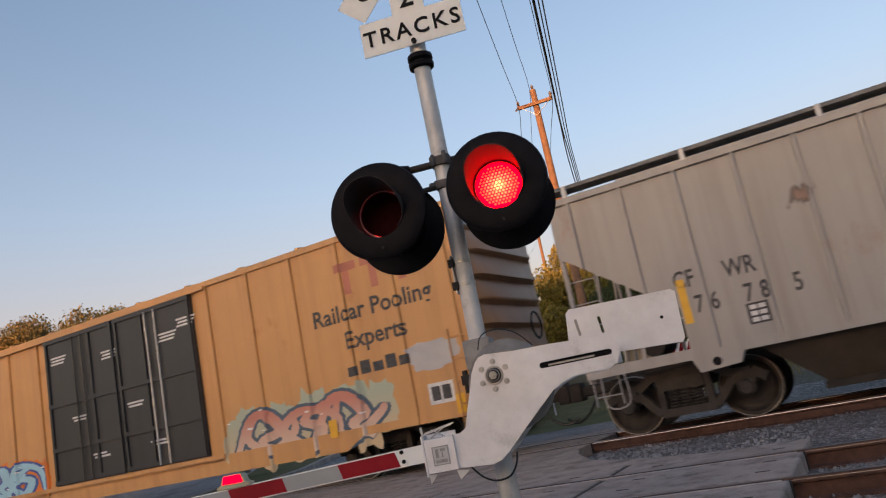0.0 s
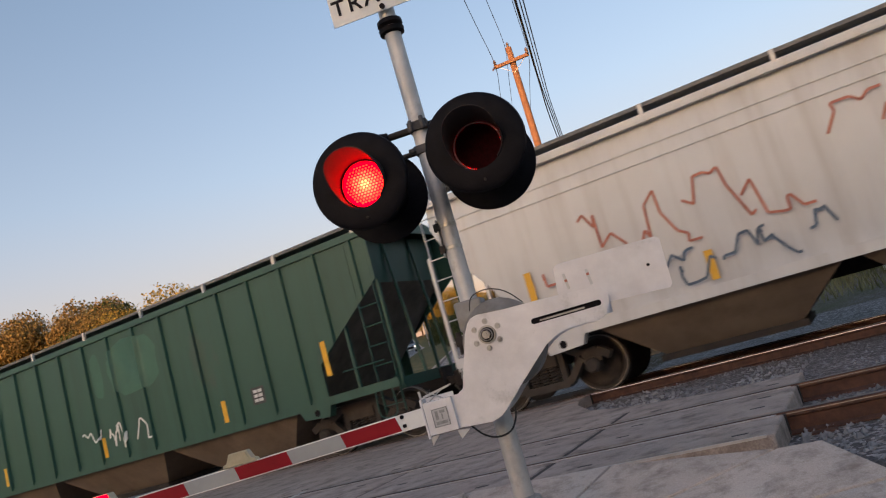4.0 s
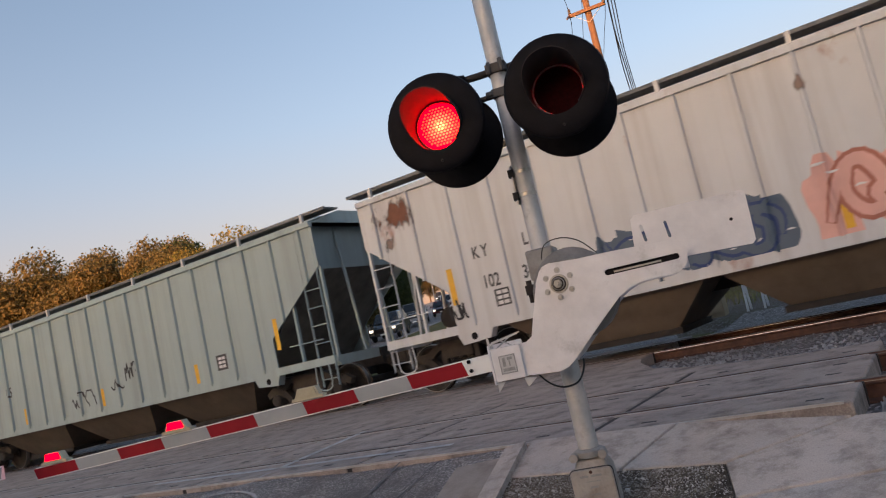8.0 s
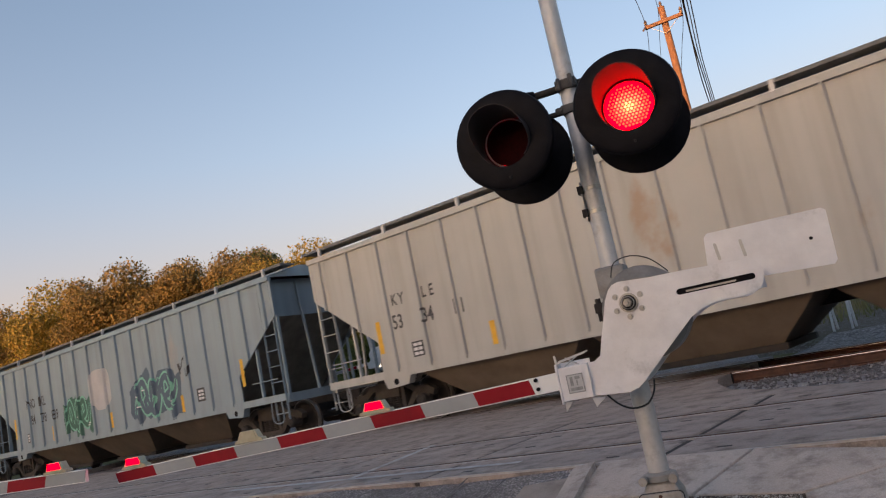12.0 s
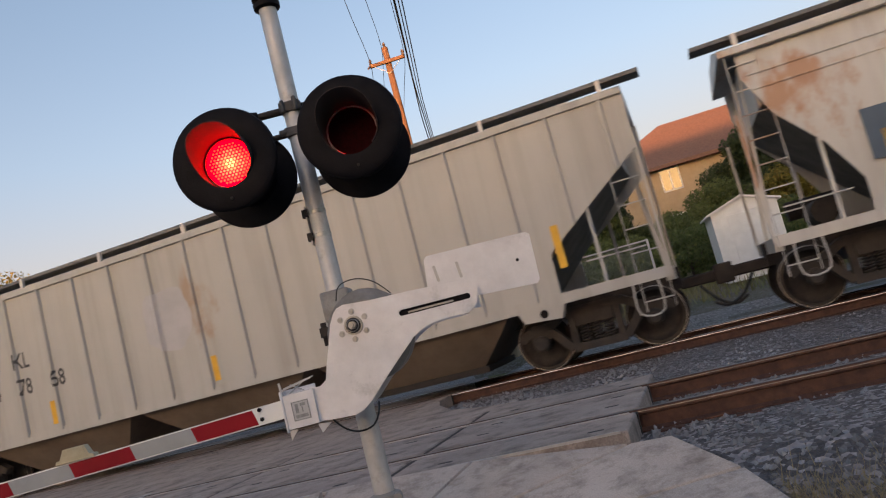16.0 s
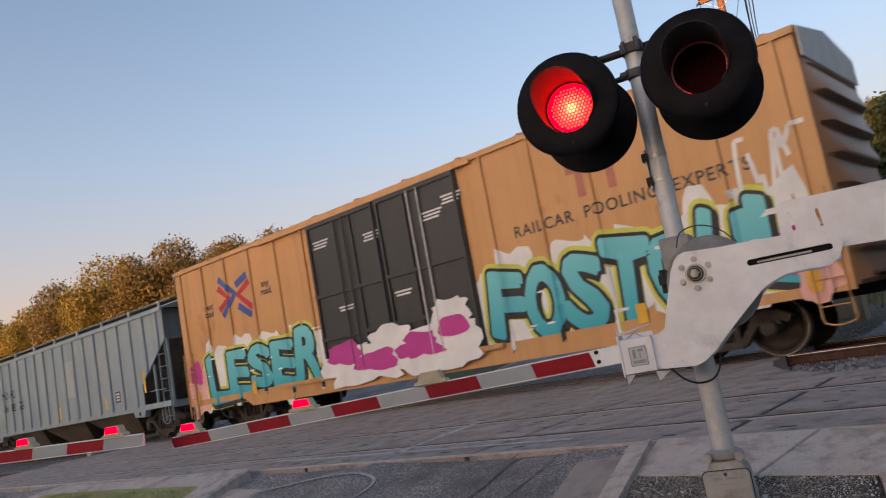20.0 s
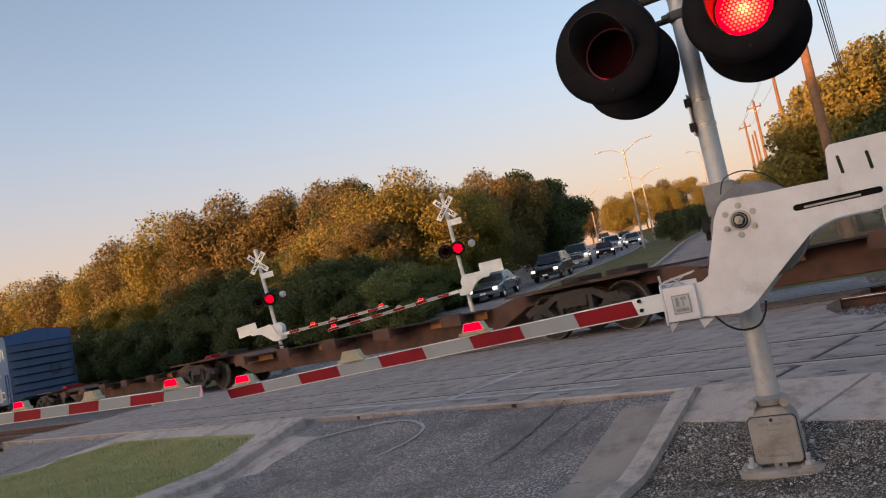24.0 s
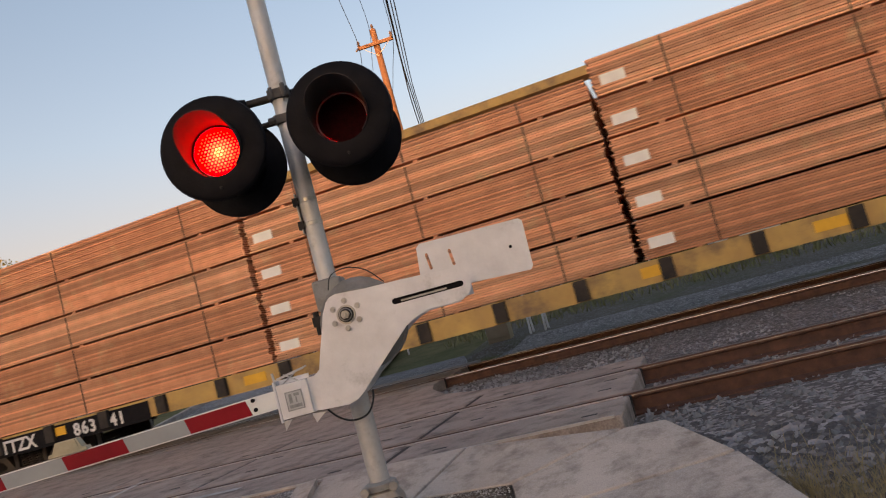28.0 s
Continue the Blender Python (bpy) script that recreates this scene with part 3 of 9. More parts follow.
# pavement slabs between the kerb and the ballast, in the order of their joints
SLABS = (
    ([(-0.64, 1.36), (-0.78, 0.77), (0.09, 0.46), (0.5, 1.0)]),
    ([(0.515, 0.995), (0.105, 0.455), (0.735, 0.22), (1.56, 0.45)]),
    ([(1.575, 0.44), (0.755, 0.205), (0.76, -0.215), (2.03, -0.285), (1.83, 0.36)]),
    ([(0.762, -0.232), (0.78, -1.1), (2.11, -1.1), (2.04, -0.302)]),
    ([(0.782, -1.117), (0.84, -2.3), (2.16, -2.3), (2.112, -1.117)]),
    ([(0.85, -2.32), (0.9, -4.2), (2.2, -4.0), (2.15, -2.32)]),
    ([(0.91, -4.22), (0.95, -6.4), (2.26, -6.2), (2.21, -4.02)]),
)
for s in SLABS:
    raised("pavement_slab", s, slab_z, CONCRETE, "pale weathered concrete pavement slab", "pavement", 0.3, 0.006)
sheet("gravel_bed", steps(-0.86, 0.76, 10), steps(0, 1, 50), lambda a, b: (a, -9 + b * (9.48 - 0.364 * a)), GRAVEL, "dark fine gravel round the foot of the signal", 0.044, "gravel")

# median island with grass
LAWN = ground_mat("mown_lawn", ((0.2, 0.22, 0.08), (0.36, 0.36, 0.16)), 1.5, 0.7, fine=40, blotch=(0.3, 0.23, 0.13), blotch_scale=1.2)
LAWN_RIGHT = ((-14, -5.6), (-3, -5.95), (0.4, -6.1), (1.7, -6.22), (2.36, -6.25), (3.0, -8.3), (3.6, -10.4))
LAWN_LEFT = ((-14, -12.6), (2.6, -12.5), (3.25, -11.7), (3.6, -10.8))
sheet("median_grass", steps(0, 1, 12), steps(-13.9, -0.6, 10) + steps(-0.4, 3.6, 32), lambda k, y: (along(LAWN_RIGHT, y) + k * (along(LAWN_LEFT, y) - along(LAWN_RIGHT, y)), y), LAWN, "mown green grass on the median island", 0.13, "grass")


def edging(name, outer, inner, top_out, top_in, label):
    """A concrete strip between two lines on the land."""
    sh, rings = Shape(), []
    for (a0, b0), (a1, b1) in zip(zip(outer, inner), zip(outer[1:], inner[1:])):
        n = max(2, int(math.dist(a0, a1) / 0.25))
        for k in range(n):
            t = k / n
            o = (a0[0] + (a1[0] - a0[0]) * t, a0[1] + (a1[1] - a0[1]) * t)
            i = (b0[0] + (b1[0] - b0[0]) * t, b0[1] + (b1[1] - b0[1]) * t)
            zo, zi = height(*o), height(*i)
            rings.append([(*o, zo - 0.2), (*o, zo + top_out - 0.02), (o[0] * 0.93 + i[0] * 0.07, o[1] * 0.93 + i[1] * 0.07, zo + top_out), (*i, zi + top_in), (*i, zi - 0.2)])
    sh.skin(rings, caps=True)
    return solid(name, sh, CONCRETE, label, "kerb", kind="structure")


IN = [(-5.6, -14), (-5.95, -3.0), (-6.1, 0.4), (-6.22, 1.7), (-6.25, 2.36), (-8.3, 3.0), (-10.5, 3.6), (-11.7, 3.25), (-12.5, 2.6), (-12.6, -14)]
MED = [(-5.25, -14), (-5.6, -3.0), (-5.75, 0.4), (-5.85, 1.7), (-5.76, 2.7), (-8.5, 3.35), (-10.6, 3.95), (-11.95, 3.5), (-12.85, 2.7), (-13.0, -14)]
edging("median_kerb", MED, IN, 0.12, 0.135, "concrete kerb of the grassy median island")
edging("median_gutter", [(-4.85, -14), (-5.2, -3.0), (-5.34, 0.4), (-5.4, 1.6), (-5.06, 2.44)], [(-5.25, -14), (-5.6, -3.0), (-5.75, 0.4), (-5.85, 1.7), (-5.76, 2.7)], 0.014, 0.022, "concrete gutter strip beside the median")

# ballast beds: right of the crossing and left of it, stones on top
ANGLE = pose(0, 0, 0, 0, 0, -TRACK)


def bed(name, u0, u1, s0, s1, z, n=60):
    sh, rings = Shape(), []
    for k in range(n + 1):
        u = u0 + (u1 - u0) * k / n
        prof = [(s0 - 0.9, z - 0.34), (s0, z), ((s0 + s1) / 2, z + 0.02), (s1, z), (s1 + 0.9, z - 0.34)]
        rings.append([tw(u, s + random.uniform(-0.04, 0.04), q + random.uniform(-0.015, 0.015)) for s, q in prof])
    sh.skin(rings, closed=False)
    return solid(name, sh, BALLAST, "grey crushed stone ballast under the tracks", "ballast", kind="structure")


bed("ballast", 1.25, 150, 0.7, 14.6, RAIL - 0.18)
bed("ballast", -2.4, 1.25, 5.0, 14.6, RAIL - 0.185, 14)
sheet("dusty_shoulder", steps(-2.1, 60, 50), steps(10.3, 14.5, 6), lambda u, q: tuple(tw(u, q))[:2], SHOULDER, "pale stony shoulder beyond the far track", RAIL - 0.34 - 0.135, "gravel")
bed("ballast", -190, -21, 0.7, 13.6, RAIL - 0.2)

RAILPROF = [(-0.07, -0.175), (0.07, -0.175), (0.07, -0.163), (0.012, -0.145), (0.01, -0.05), (0.037, -0.04), (0.037, -0.004), (0.03, 0.0), (-0.03, 0.0), (-0.037, -0.004), (-0.037, -0.04), (-0.01, -0.05), (-0.012, -0.145), (-0.07, -0.163)]
HEADPROF = [(-0.0385, -0.02), (0.0385, -0.02), (0.034, -0.003), (0.026, 0.003), (-0.026, 0.003), (-0.034, -0.003)]


def rail(s, shiny):
    t = thing("rail", "long steel rail, rusty on its sides" + (", with a bright head" if shiny else ", its head dull"), "rail", "rails of the two tracks", "structure")
    cuts = [-190, -120, -60, -30, -15, 0, 15, 40, 80, 150]
    part("rail_body", Shape().skin([[tw(u, s + a, RAIL + b) for a, b in RAILPROF] for u in cuts], caps=True), RUST, t)
    part("rail_head", Shape().skin([[tw(u, s + a, RAIL + b) for a, b in HEADPROF] for u in cuts], caps=True), SHINE if shiny else WORNHEAD, t)
    return t


RAILS = (2.0, 3.5, 8.1, 9.6)
for s, shiny in zip(RAILS, (False, False, True, True)):
    rail(s, shiny)

SLOT = mat("dark_slot", (0.03, 0.027, 0.025), 0.9)
slot = Shape().box(-0.06, 0.06, -0.018, 0.018, -0.004, 0.002).mesh("lifting_slot", SLOT)
# crossing panels: concrete slabs between and beside the rails, end to end along the track
FLANGE = mat("black_flangeway_rubber", (0.022, 0.019, 0.018), 0.85, 0, (0.045, 0.037, 0.033), 7, 0.2)
PANEL_ENDS = {True: (1.38, -0.55, -2.99, -5.43, -7.87, -10.31, -12.75, -15.19, -17.63, -20.07), False: (-2.2, -4.62, -7.04, -9.46, -11.88, -14.3, -16.72, -19.14)}
for s0, s1 in ((1.15, 1.92), (2.1, 3.4), (3.6, 4.35), (7.25, 8.02), (8.2, 9.5), (9.7, 10.45)):
    ends = PANEL_ENDS[s0 < 5]
    for u, a in zip(ends, ends[1:]):
        sh = Shape()
        sh.prism([(a + 0.028, s0), (u - 0.028, s0), (u - 0.028, s1), (a + 0.028, s1)], RAIL - 0.26, RAIL - 0.004, "xy")
        ob = solid("crossing_panel", sh, PANEL, "worn grey concrete panel between the rails of the crossing", "panel", kind="structure", at=ANGLE)
        b = ob.modifiers.new("bevel", "BEVEL")
        b.width, b.segments = 0.018, 2
        if u > -9:
            for k in range(4 if s1 - s0 > 1 else 2):
                part("lifting_slot", slot, SLOT, ob, "small dark slot", at=pose(a + 0.45 + 1.5 * (k % 2) * (u - a) / 2.42, s0 + (s1 - s0) * (0.3 if k < 2 else 0.72), RAIL - 0.004, 0, 0, 0))
    # dark filler in the joints between the panels
    for u in ends[1:]:
        solid("panel_joint", Shape().prism([(u - 0.03, s0 + 0.01), (u + 0.03, s0 + 0.01), (u + 0.03, s1 - 0.01), (u - 0.03, s1 - 0.01)], RAIL - 0.2, RAIL - 0.014, "xy"), FLANGE, "dark filler in the joint between two panels", "joint", kind="structure", at=ANGLE)
# black rubber on both sides of each rail through the crossing
for r_ in RAILS:
    for d0, d1 in ((-0.095, -0.038), (0.038, 0.095)):
        e0 = 1.36 if r_ < 5 else -2.22
        solid("flangeway", Shape().prism([(-20, r_ + d0), (e0, r_ + d0), (e0, r_ + d1), (-20, r_ + d1)], RAIL - 0.2, RAIL - 0.012, "xy"), FLANGE, "black rubber strip beside the rail", "joint", kind="structure", at=ANGLE)
# worn steel edges of the panels
EDGE = mat("scuffed_steel_edge", (0.5, 0.48, 0.47), 0.5, 0.4, (0.34, 0.32, 0.31), 6)
for s_ in (1.152, 1.895, 3.378):
    solid("panel_edge", Shape().prism([(-20, s_), (1.3, s_), (1.3, s_ + 0.022), (-20, s_ + 0.022)], RAIL - 0.02, RAIL + 0.0015, "xy"), EDGE, "narrow worn steel edge of the crossing panels", "edge", kind="structure", at=ANGLE)
# asphalt between the two tracks and beyond them
sh = Shape().prism([(-21, 4.37), (0.5, 4.37), (-0.15, 4.6), (-0.75, 4.93), (-1.4, 5.5), (-1.95, 6.6), (-2.15, 7.23), (-21, 7.23)], RAIL - 0.25, RAIL - 0.009, "xy")
solid("road_between_tracks", sh, PANEL, "worn pavement between the two tracks", "road", kind="structure", at=ANGLE)
sh = Shape().prism([(-21, 10.47), (-2.5, 10.47), (-3.4, 13.2), (-21, 13.2)], RAIL - 0.25, RAIL - 0.009, "xy")
solid("road_beyond_tracks", sh, ASPHALT, "asphalt just beyond the tracks", "road", kind="structure", at=ANGLE)

# ties and tie plates right of the crossing
tie = Shape().box(-0.11, 0.11, -1.3, 1.3, -0.16, 0.0).mesh("tie", TIE)
plate = Shape().box(-0.09, 0.09, -0.17, 0.17, 0, 0.014).mesh("tie_plate", RUST)
for c in (2.75, 8.85):
    u = 1.6 if c < 5 else -1.9
    while u < 26:
        t = thing("railroad_tie", "weathered timber railroad tie half buried in ballast", "tie", "ties under the rails", at=Matrix.Translation(tw(u, c, RAIL - 0.185)) @ pose(0, 0, 0, 0, 0, -TRACK + random.uniform(-1.5, 1.5)))
        part("timber", tie, TIE, t)
        for d in (-0.75, 0.75):
            part("tie_plate", plate, RUST, t, at=pose(0, d, 0.0))
        u += 0.54

# loose stones over the ballast
STONE = mat("broken_stone", (0.11, 0.113, 0.122), 0.85, 0, (0.36, 0.36, 0.375), 0.9, 0.2)
sh = Shape()
rnd = random.Random(4)
for i in range(17000):
    s = rnd.uniform(-0.2, 14.4)
    u = (1.45 if s < 4.4 else (0.5 - 2.1 * (s - 4.4) if s < 5.5 else -2.1)) + rnd.random() ** 1.6 * 24
    z = RAIL - 0.2 if 0.7 < s else RAIL - 0.2 - 0.34 * min(1, (0.7 - s) / 0.9)
    r = rnd.uniform(0.012, 0.034)
    c = tw(u, s, z + r * 0.4 + 0.012)
    q = [Vector((rnd.uniform(-1, 1), rnd.uniform(-1, 1), rnd.uniform(-0.7, 0.7))).normalized() * r * rnd.uniform(0.7, 1.25) for _ in range(4)]
    sh.add([c + Vector((r, 0, 0)), c + Vector((-r * 0.6, r * 0.8, 0)), c + Vector((-r * 0.5, -r * 0.9, 0)), c + q[0] * 0.4 + Vector((0, 0, r * 0.9)), c + Vector((0, 0, -r))], [(0, 1, 3), (1, 2, 3), (2, 0, 3), (1, 0, 4), (2, 1, 4), (0, 2, 4)])
solid("loose_stones", sh, STONE, "loose broken grey stones lying on the ballast", "stones", kind="stuff")

# pebbles and straw on the gravel bed
PEB = mat("pale_pebble", (0.22, 0.2, 0.18), 0.85, 0, (0.7, 0.66, 0.62), 9)
sh = Shape()
rnd = random.Random(6)
for i in range(15000):
    x = rnd.uniform(-0.8, 0.74)
    y = 0.47 - 0.364 * x - rnd.random() ** 1.2 * 3.0
    r = rnd.uniform(0.002, 0.0055) if rnd.random() < 0.965 else rnd.uniform(0.0055, 0.013)
    c = Vector((x, y, height(x, y) + 0.045 + r * 0.3))
    t = rnd.uniform(0, 6.28)
    k = [c + Vector((r * math.cos(t + q) * rnd.uniform(0.7, 1.4), r * math.sin(t + q) * rnd.uniform(0.7, 1.4), -r * 0.4)) for q in (0, 1.57, 3.14, 4.71)]
    sh.add(k + [c + Vector((rnd.uniform(-0.3, 0.3) * r, rnd.uniform(-0.3, 0.3) * r, r * 0.7))], [(0, 1, 4), (1, 2, 4), (2, 3, 4), (3, 0, 4)])
solid("pebbles", sh, PEB, "loose pale pebbles on the gravel bed", "pebbles", kind="stuff")
STRAW = mat("dry_grass_blade", (0.32, 0.25, 0.13), 0.9, 0, (0.2, 0.17, 0.09), 20)
sh = Shape()
for i in range(2600):
    if i < 700:
        x = rnd.uniform(-0.8, 0.74)
        y = 0.47 - 0.364 * x - rnd.random() * 3.0
        z, L, up = height(x, y) + 0.049, rnd.uniform(0.02, 0.07), 0.15
    else:
        x, y = 2.2 + rnd.random() ** 2 * 0.7, -0.85 + rnd.gauss(0, 0.28) - 1.2 * rnd.random() ** 4
        z, L, up = height(x, y) - 0.12, rnd.uniform(0.08, 0.26), 1.0
    t = rnd.uniform(0, 6.28)
    d = Vector((math.cos(t), math.sin(t), up * rnd.uniform(0.6, 2.0))).normalized() * L
    w = Vector((-math.sin(t), math.cos(t), 0)) * 0.0025
    c = Vector((x, y, z))
    sh.add([c + w, c - w, c + d], [(0, 1, 2)])
solid("dry_grass", sh, STRAW, "dry grass blades by the pavement and gravel", "grass", kind="stuff")
# grass on the median
BLADE = mat("green_grass_blade", (0.22, 0.25, 0.085), 0.8, 0, (0.38, 0.34, 0.16), 1.3)
sh = Shape()
for i in range(40000):
    x, y = -6.0 - rnd.random() ** 1.2 * 5.8, 3.4 - rnd.random() ** 1.3 * 6
    if x > -6.15 + max(0, 0.4 - y) * 0.05 or y > 2.3 - 0.31 * (x + 6.2) - 0.05:
        continue
    t = rnd.uniform(0, 6.28)
    L = rnd.uniform(0.018, 0.042)
    c = Vector((x, y, height(x, y) + 0.128))
    w = Vector((-math.sin(t), math.cos(t), 0)) * 0.0045
    sh.add([c + w, c - w, c + Vector((math.cos(t) * 0.5, math.sin(t) * 0.5, 1.0)) * L], [(0, 1, 2)])
solid("grass_blades", sh, BLADE, "short green grass blades on the median", "grass", kind="stuff")

# ---------------- flashing lights ----------------
HALF, PHASE = 0.5955, 0.375      # seconds that one side stays lit; first change to the side over the road


def flash_rows(base, lit_first):
    """The lamp's two-faced disc turns its glowing or its dark face out; half a turn in a tenth of a second."""
    rows, k = [(0.0, base @ pose(0, 0, 0, 0, 0, 0 if lit_first else 180))], 0
    ang = 0 if lit_first else 180
    t = PHASE
    while t < 28:
        t0 = math.floor(t * 10 + 1e-6) / 10
        for d, q in ((0.0, 0), (1 / 30, 60), (2 / 30, 120), (0.1, 180)):
            rows.append((t0 + d, base @ pose(0, 0, 0, 0, 0, ang + q)))
        ang += 180
        t += HALF
    rows.append((28.2, base @ pose(0, 0, 0, 0, 0, ang)))
    return rows


FLASHERS = []                     # (disc, base pose, lit at the start)


def led_disc(r, parent, y, lit, dots=True, back=False):
    d = new("lamp_disc")
    d.parent = parent
    tagged(d, "round red lamp of many small points")
    front = Shape().lathe([(0.0, -0.006), (r * 0.97, -0.004), (r, 0.0)], axis="y", n=28)
    me = front.mesh("lamp_disc", LED)
    o = len(me.vertices)
    # the dark face and the rim
    bm = bmesh.new()
    bm.from_mesh(me)
    def ring(rad, yy, seg=28):
        return [bm.verts.new((rad * math.cos(2 * math.pi * i / seg), yy, rad * math.sin(2 * math.pi * i / seg))) for i in range(seg)]
    ra = ring(r, 0.002)
    fa = bm.faces.new(list(reversed(ra)))
    fa.material_index = 1
    if dots:
        step = r / 6.6
        for i in range(-7, 8):
            for j in range(-7, 8):
                x, z = (i + 0.5 * (j % 2)) * step, j * step * 0.866
                if x * x + z * z < (r * 0.9) ** 2:
                    q = step * (0.36 if x * x + z * z > (r * 0.35) ** 2 else 0.42)
                    vs = [bm.verts.new((x + q * math.cos(a * math.pi / 3), -0.008, z + q * math.sin(a * math.pi / 3))) for a in range(6)]
                    bm.faces.new(vs).material_index = 3 if x * x + z * z < (r * 0.25) ** 2 else (4 if x * x + z * z < (r * 0.6) ** 2 else 2)
    bm.to_mesh(me)
    bm.free()
    me.materials.append(LEDOFF)
    me.materials.append(LEDHOT)
    me.materials.append(LEDCORE)
    me.materials.append(LEDMID)
    bpy.data.objects.remove(d)
    d = part("lamp_disc", me, LED, parent, "round red lamp of many small points")
    base = pose(0, y, 0)
    d.matrix_basis = base
    FLASHERS.append((d, base, lit))
    return d


def signal_head(parent, x, z, face, lit, r=0.309, lens=0.146, dots=True, y0=0.33, fwd=0.12):
    """One flashing head: lamp deep in a round black background with a hood. face: -1 towards -y."""
    head = part("signal_head", Shape().lathe([(0.0, 0.13), (0.09, 0.13), (0.165, 0.06), (0.17, 0.0), (lens + 0.012, 0.0), (lens + 0.012, 0.1), (0.0, 0.11)], axis="y", n=24), BLACK, parent, "black lamp housing", at=pose(x, -y0 if face < 0 else y0, z, 0, 0, 0 if face < 0 else 180))
    part("background", Shape().lathe([(lens + 0.02, -fwd + 0.01), (lens + 0.022, -fwd), (r - 0.03, -fwd - 0.012), (r - 0.008, -fwd), (r, -fwd + 0.02), (r - 0.01, -fwd + 0.02), (lens + 0.03, -fwd + 0.02), (lens + 0.014, 0.0)], axis="y", n=44), BLACK, head, "round black backing plate")
    hood, rings = Shape(), []
    for i in range(33):
        a = radians(-50 + 280 * i / 32)
        depth = fwd + 0.012 + 0.2 * smooth(-0.55, 0.8, math.sin(a))
        rr = lens + 0.012
        rings.append([(rr * math.cos(a), -0.003, rr * math.sin(a)), (rr * 1.03 * math.cos(a), -depth, rr * 1.03 * math.sin(a)), ((rr * 1.03 + 0.004) * math.cos(a), -depth, (rr * 1.03 + 0.004) * math.sin(a)), ((rr + 0.004) * math.cos(a), -0.003, (rr + 0.004) * math.sin(a))])
    hood.skin(rings, caps=True)
    part("hood", hood, share_hood(), head, "black hood over the lamp")
    part("lens_ring", Shape().lathe([(lens - 0.002, -0.004), (lens + 0.001, -0.01), (lens + 0.008, -0.004), (lens + 0.008, 0.0)], axis="y", n=32), STEEL, head, "thin metal lens ring")
    part("screw", Shape().tube((0, -fwd - 0.002, -r * 0.78), (0, -fwd - 0.03, -r * 0.78), 0.008, n=8), DARK, head)
    led_disc(lens - 0.003, head, 0.0, lit, dots)
    return head


def share_hood():
    return mat("satin_black_hood", (0.045, 0.03, 0.03), 0.85, 0, (0.038, 0.026, 0.026), 9)


def crossbuck(parent, z, size=1.0, y=-0.075):
    """Two crossed white boards."""
    for a, txt, dy in ((-48, "CROSSING", -0.012), (48, "RAILROAD", 0.0)):
        m = pose(0, y + dy, z, 0, a, 0)
        bd = part("crossbuck_board", Shape().box(-0.6 * size, 0.6 * size, -0.004, 0.004, -0.115 * size, 0.115 * size), WHITE, parent, "white crossbuck board with black letters", at=m)
        if txt == "CROSSING":
            part("writing", letters("CROSS   ING", 0.17 * size, BLACK, 0.004), BLACK, bd, at=pose(0, -0.006, 0))
        else:
            part("writing", letters("RAIL   ROAD", 0.17 * size, BLACK, 0.004), BLACK, bd, at=pose(0, -0.006, 0))


def tracks_sign(parent, z, y=-0.085, size=1.0, text=True):
    """The inverted T board that tells the number of tracks."""
    s = size
    bd = part("tracks_sign", Shape().prism([(-0.36 * s, -0.13 * s), (0.36 * s, -0.13 * s), (0.36 * s, 0.12 * s), (0.115 * s, 0.12 * s), (0.115 * s, 0.36 * s), (-0.115 * s, 0.36 * s), (-0.115 * s, 0.12 * s), (-0.36 * s, 0.12 * s)], -0.004, 0.004), WHITE, parent, "white board reading 2 tracks", at=pose(0, y, z))
    if text:
        part("writing", letters("TRACKS", 0.158 * s, BLACK, 0.002, 1.26), BLACK, bd, at=pose(0, -0.007, -0.012 * s))
        part("number", letters("2", 0.22 * s, BLACK, 0.002), BLACK, bd, at=pose(0, -0.007, 0.225 * s))
    part("sign_bolt", Shape().tube((0, -0.004, -0.105 * s), (0, -0.022, -0.105 * s), 0.018, n=10), BLACK, bd)
    return bd


# ---------------- the near signal ----------------
sig = thing("crossing_signal", "grey steel mast with two flashing red lamps and a crossbuck", "crossing signal", at=pose(0, 0, 0))
CAST = mat("grey_cast_iron", (0.33, 0.32, 0.31), 0.7, 0.3, (0.24, 0.23, 0.22), 8, 0.25, 50, stains=(0.2, 0.17, 0.14), stain_amount=0.4)
CAST2 = mat("dark_grey_casting", (0.1, 0.095, 0.095), 0.7, 0.3, (0.06, 0.055, 0.055), 8, 0.2)
part("foundation", Shape().box(-0.26, 0.26, -0.26, 0.26, -0.5, -0.005), CONCRETE, sig, "concrete foundation flush with the gravel", bevel=0.02)
BUFF = mat("dusty_buff_casting", (0.4, 0.36, 0.325), 0.75, 0.1, (0.3, 0.265, 0.235), 7, 0.25, 50, stains=(0.2, 0.16, 0.13), stain_amount=0.45, stain_scale=5)
flange = []
for cx, cy, a0 in ((0.15, 0.15, 0), (-0.15, 0.15, 90), (-0.15, -0.15, 180), (0.15, -0.15, 270)):
    flange += [(cx + 0.075 * math.cos(radians(a0 + 15 * k)), cy + 0.075 * math.sin(radians(a0 + 15 * k))) for k in range(7)]
part("base_flange", Shape().prism(flange, 0.055, 0.1, "xy"), BUFF, sig, "thick cast flange with rounded lugs", bevel=0.012)
for cx in (-0.15, 0.15):
    for cy in (-0.15, 0.15):
        part("lug_washer", Shape().lathe([(0.0, 0.112), (0.048, 0.112), (0.056, 0.1), (0.056, 0.09)], (cx, cy, 0), n=20), BUFF, sig)
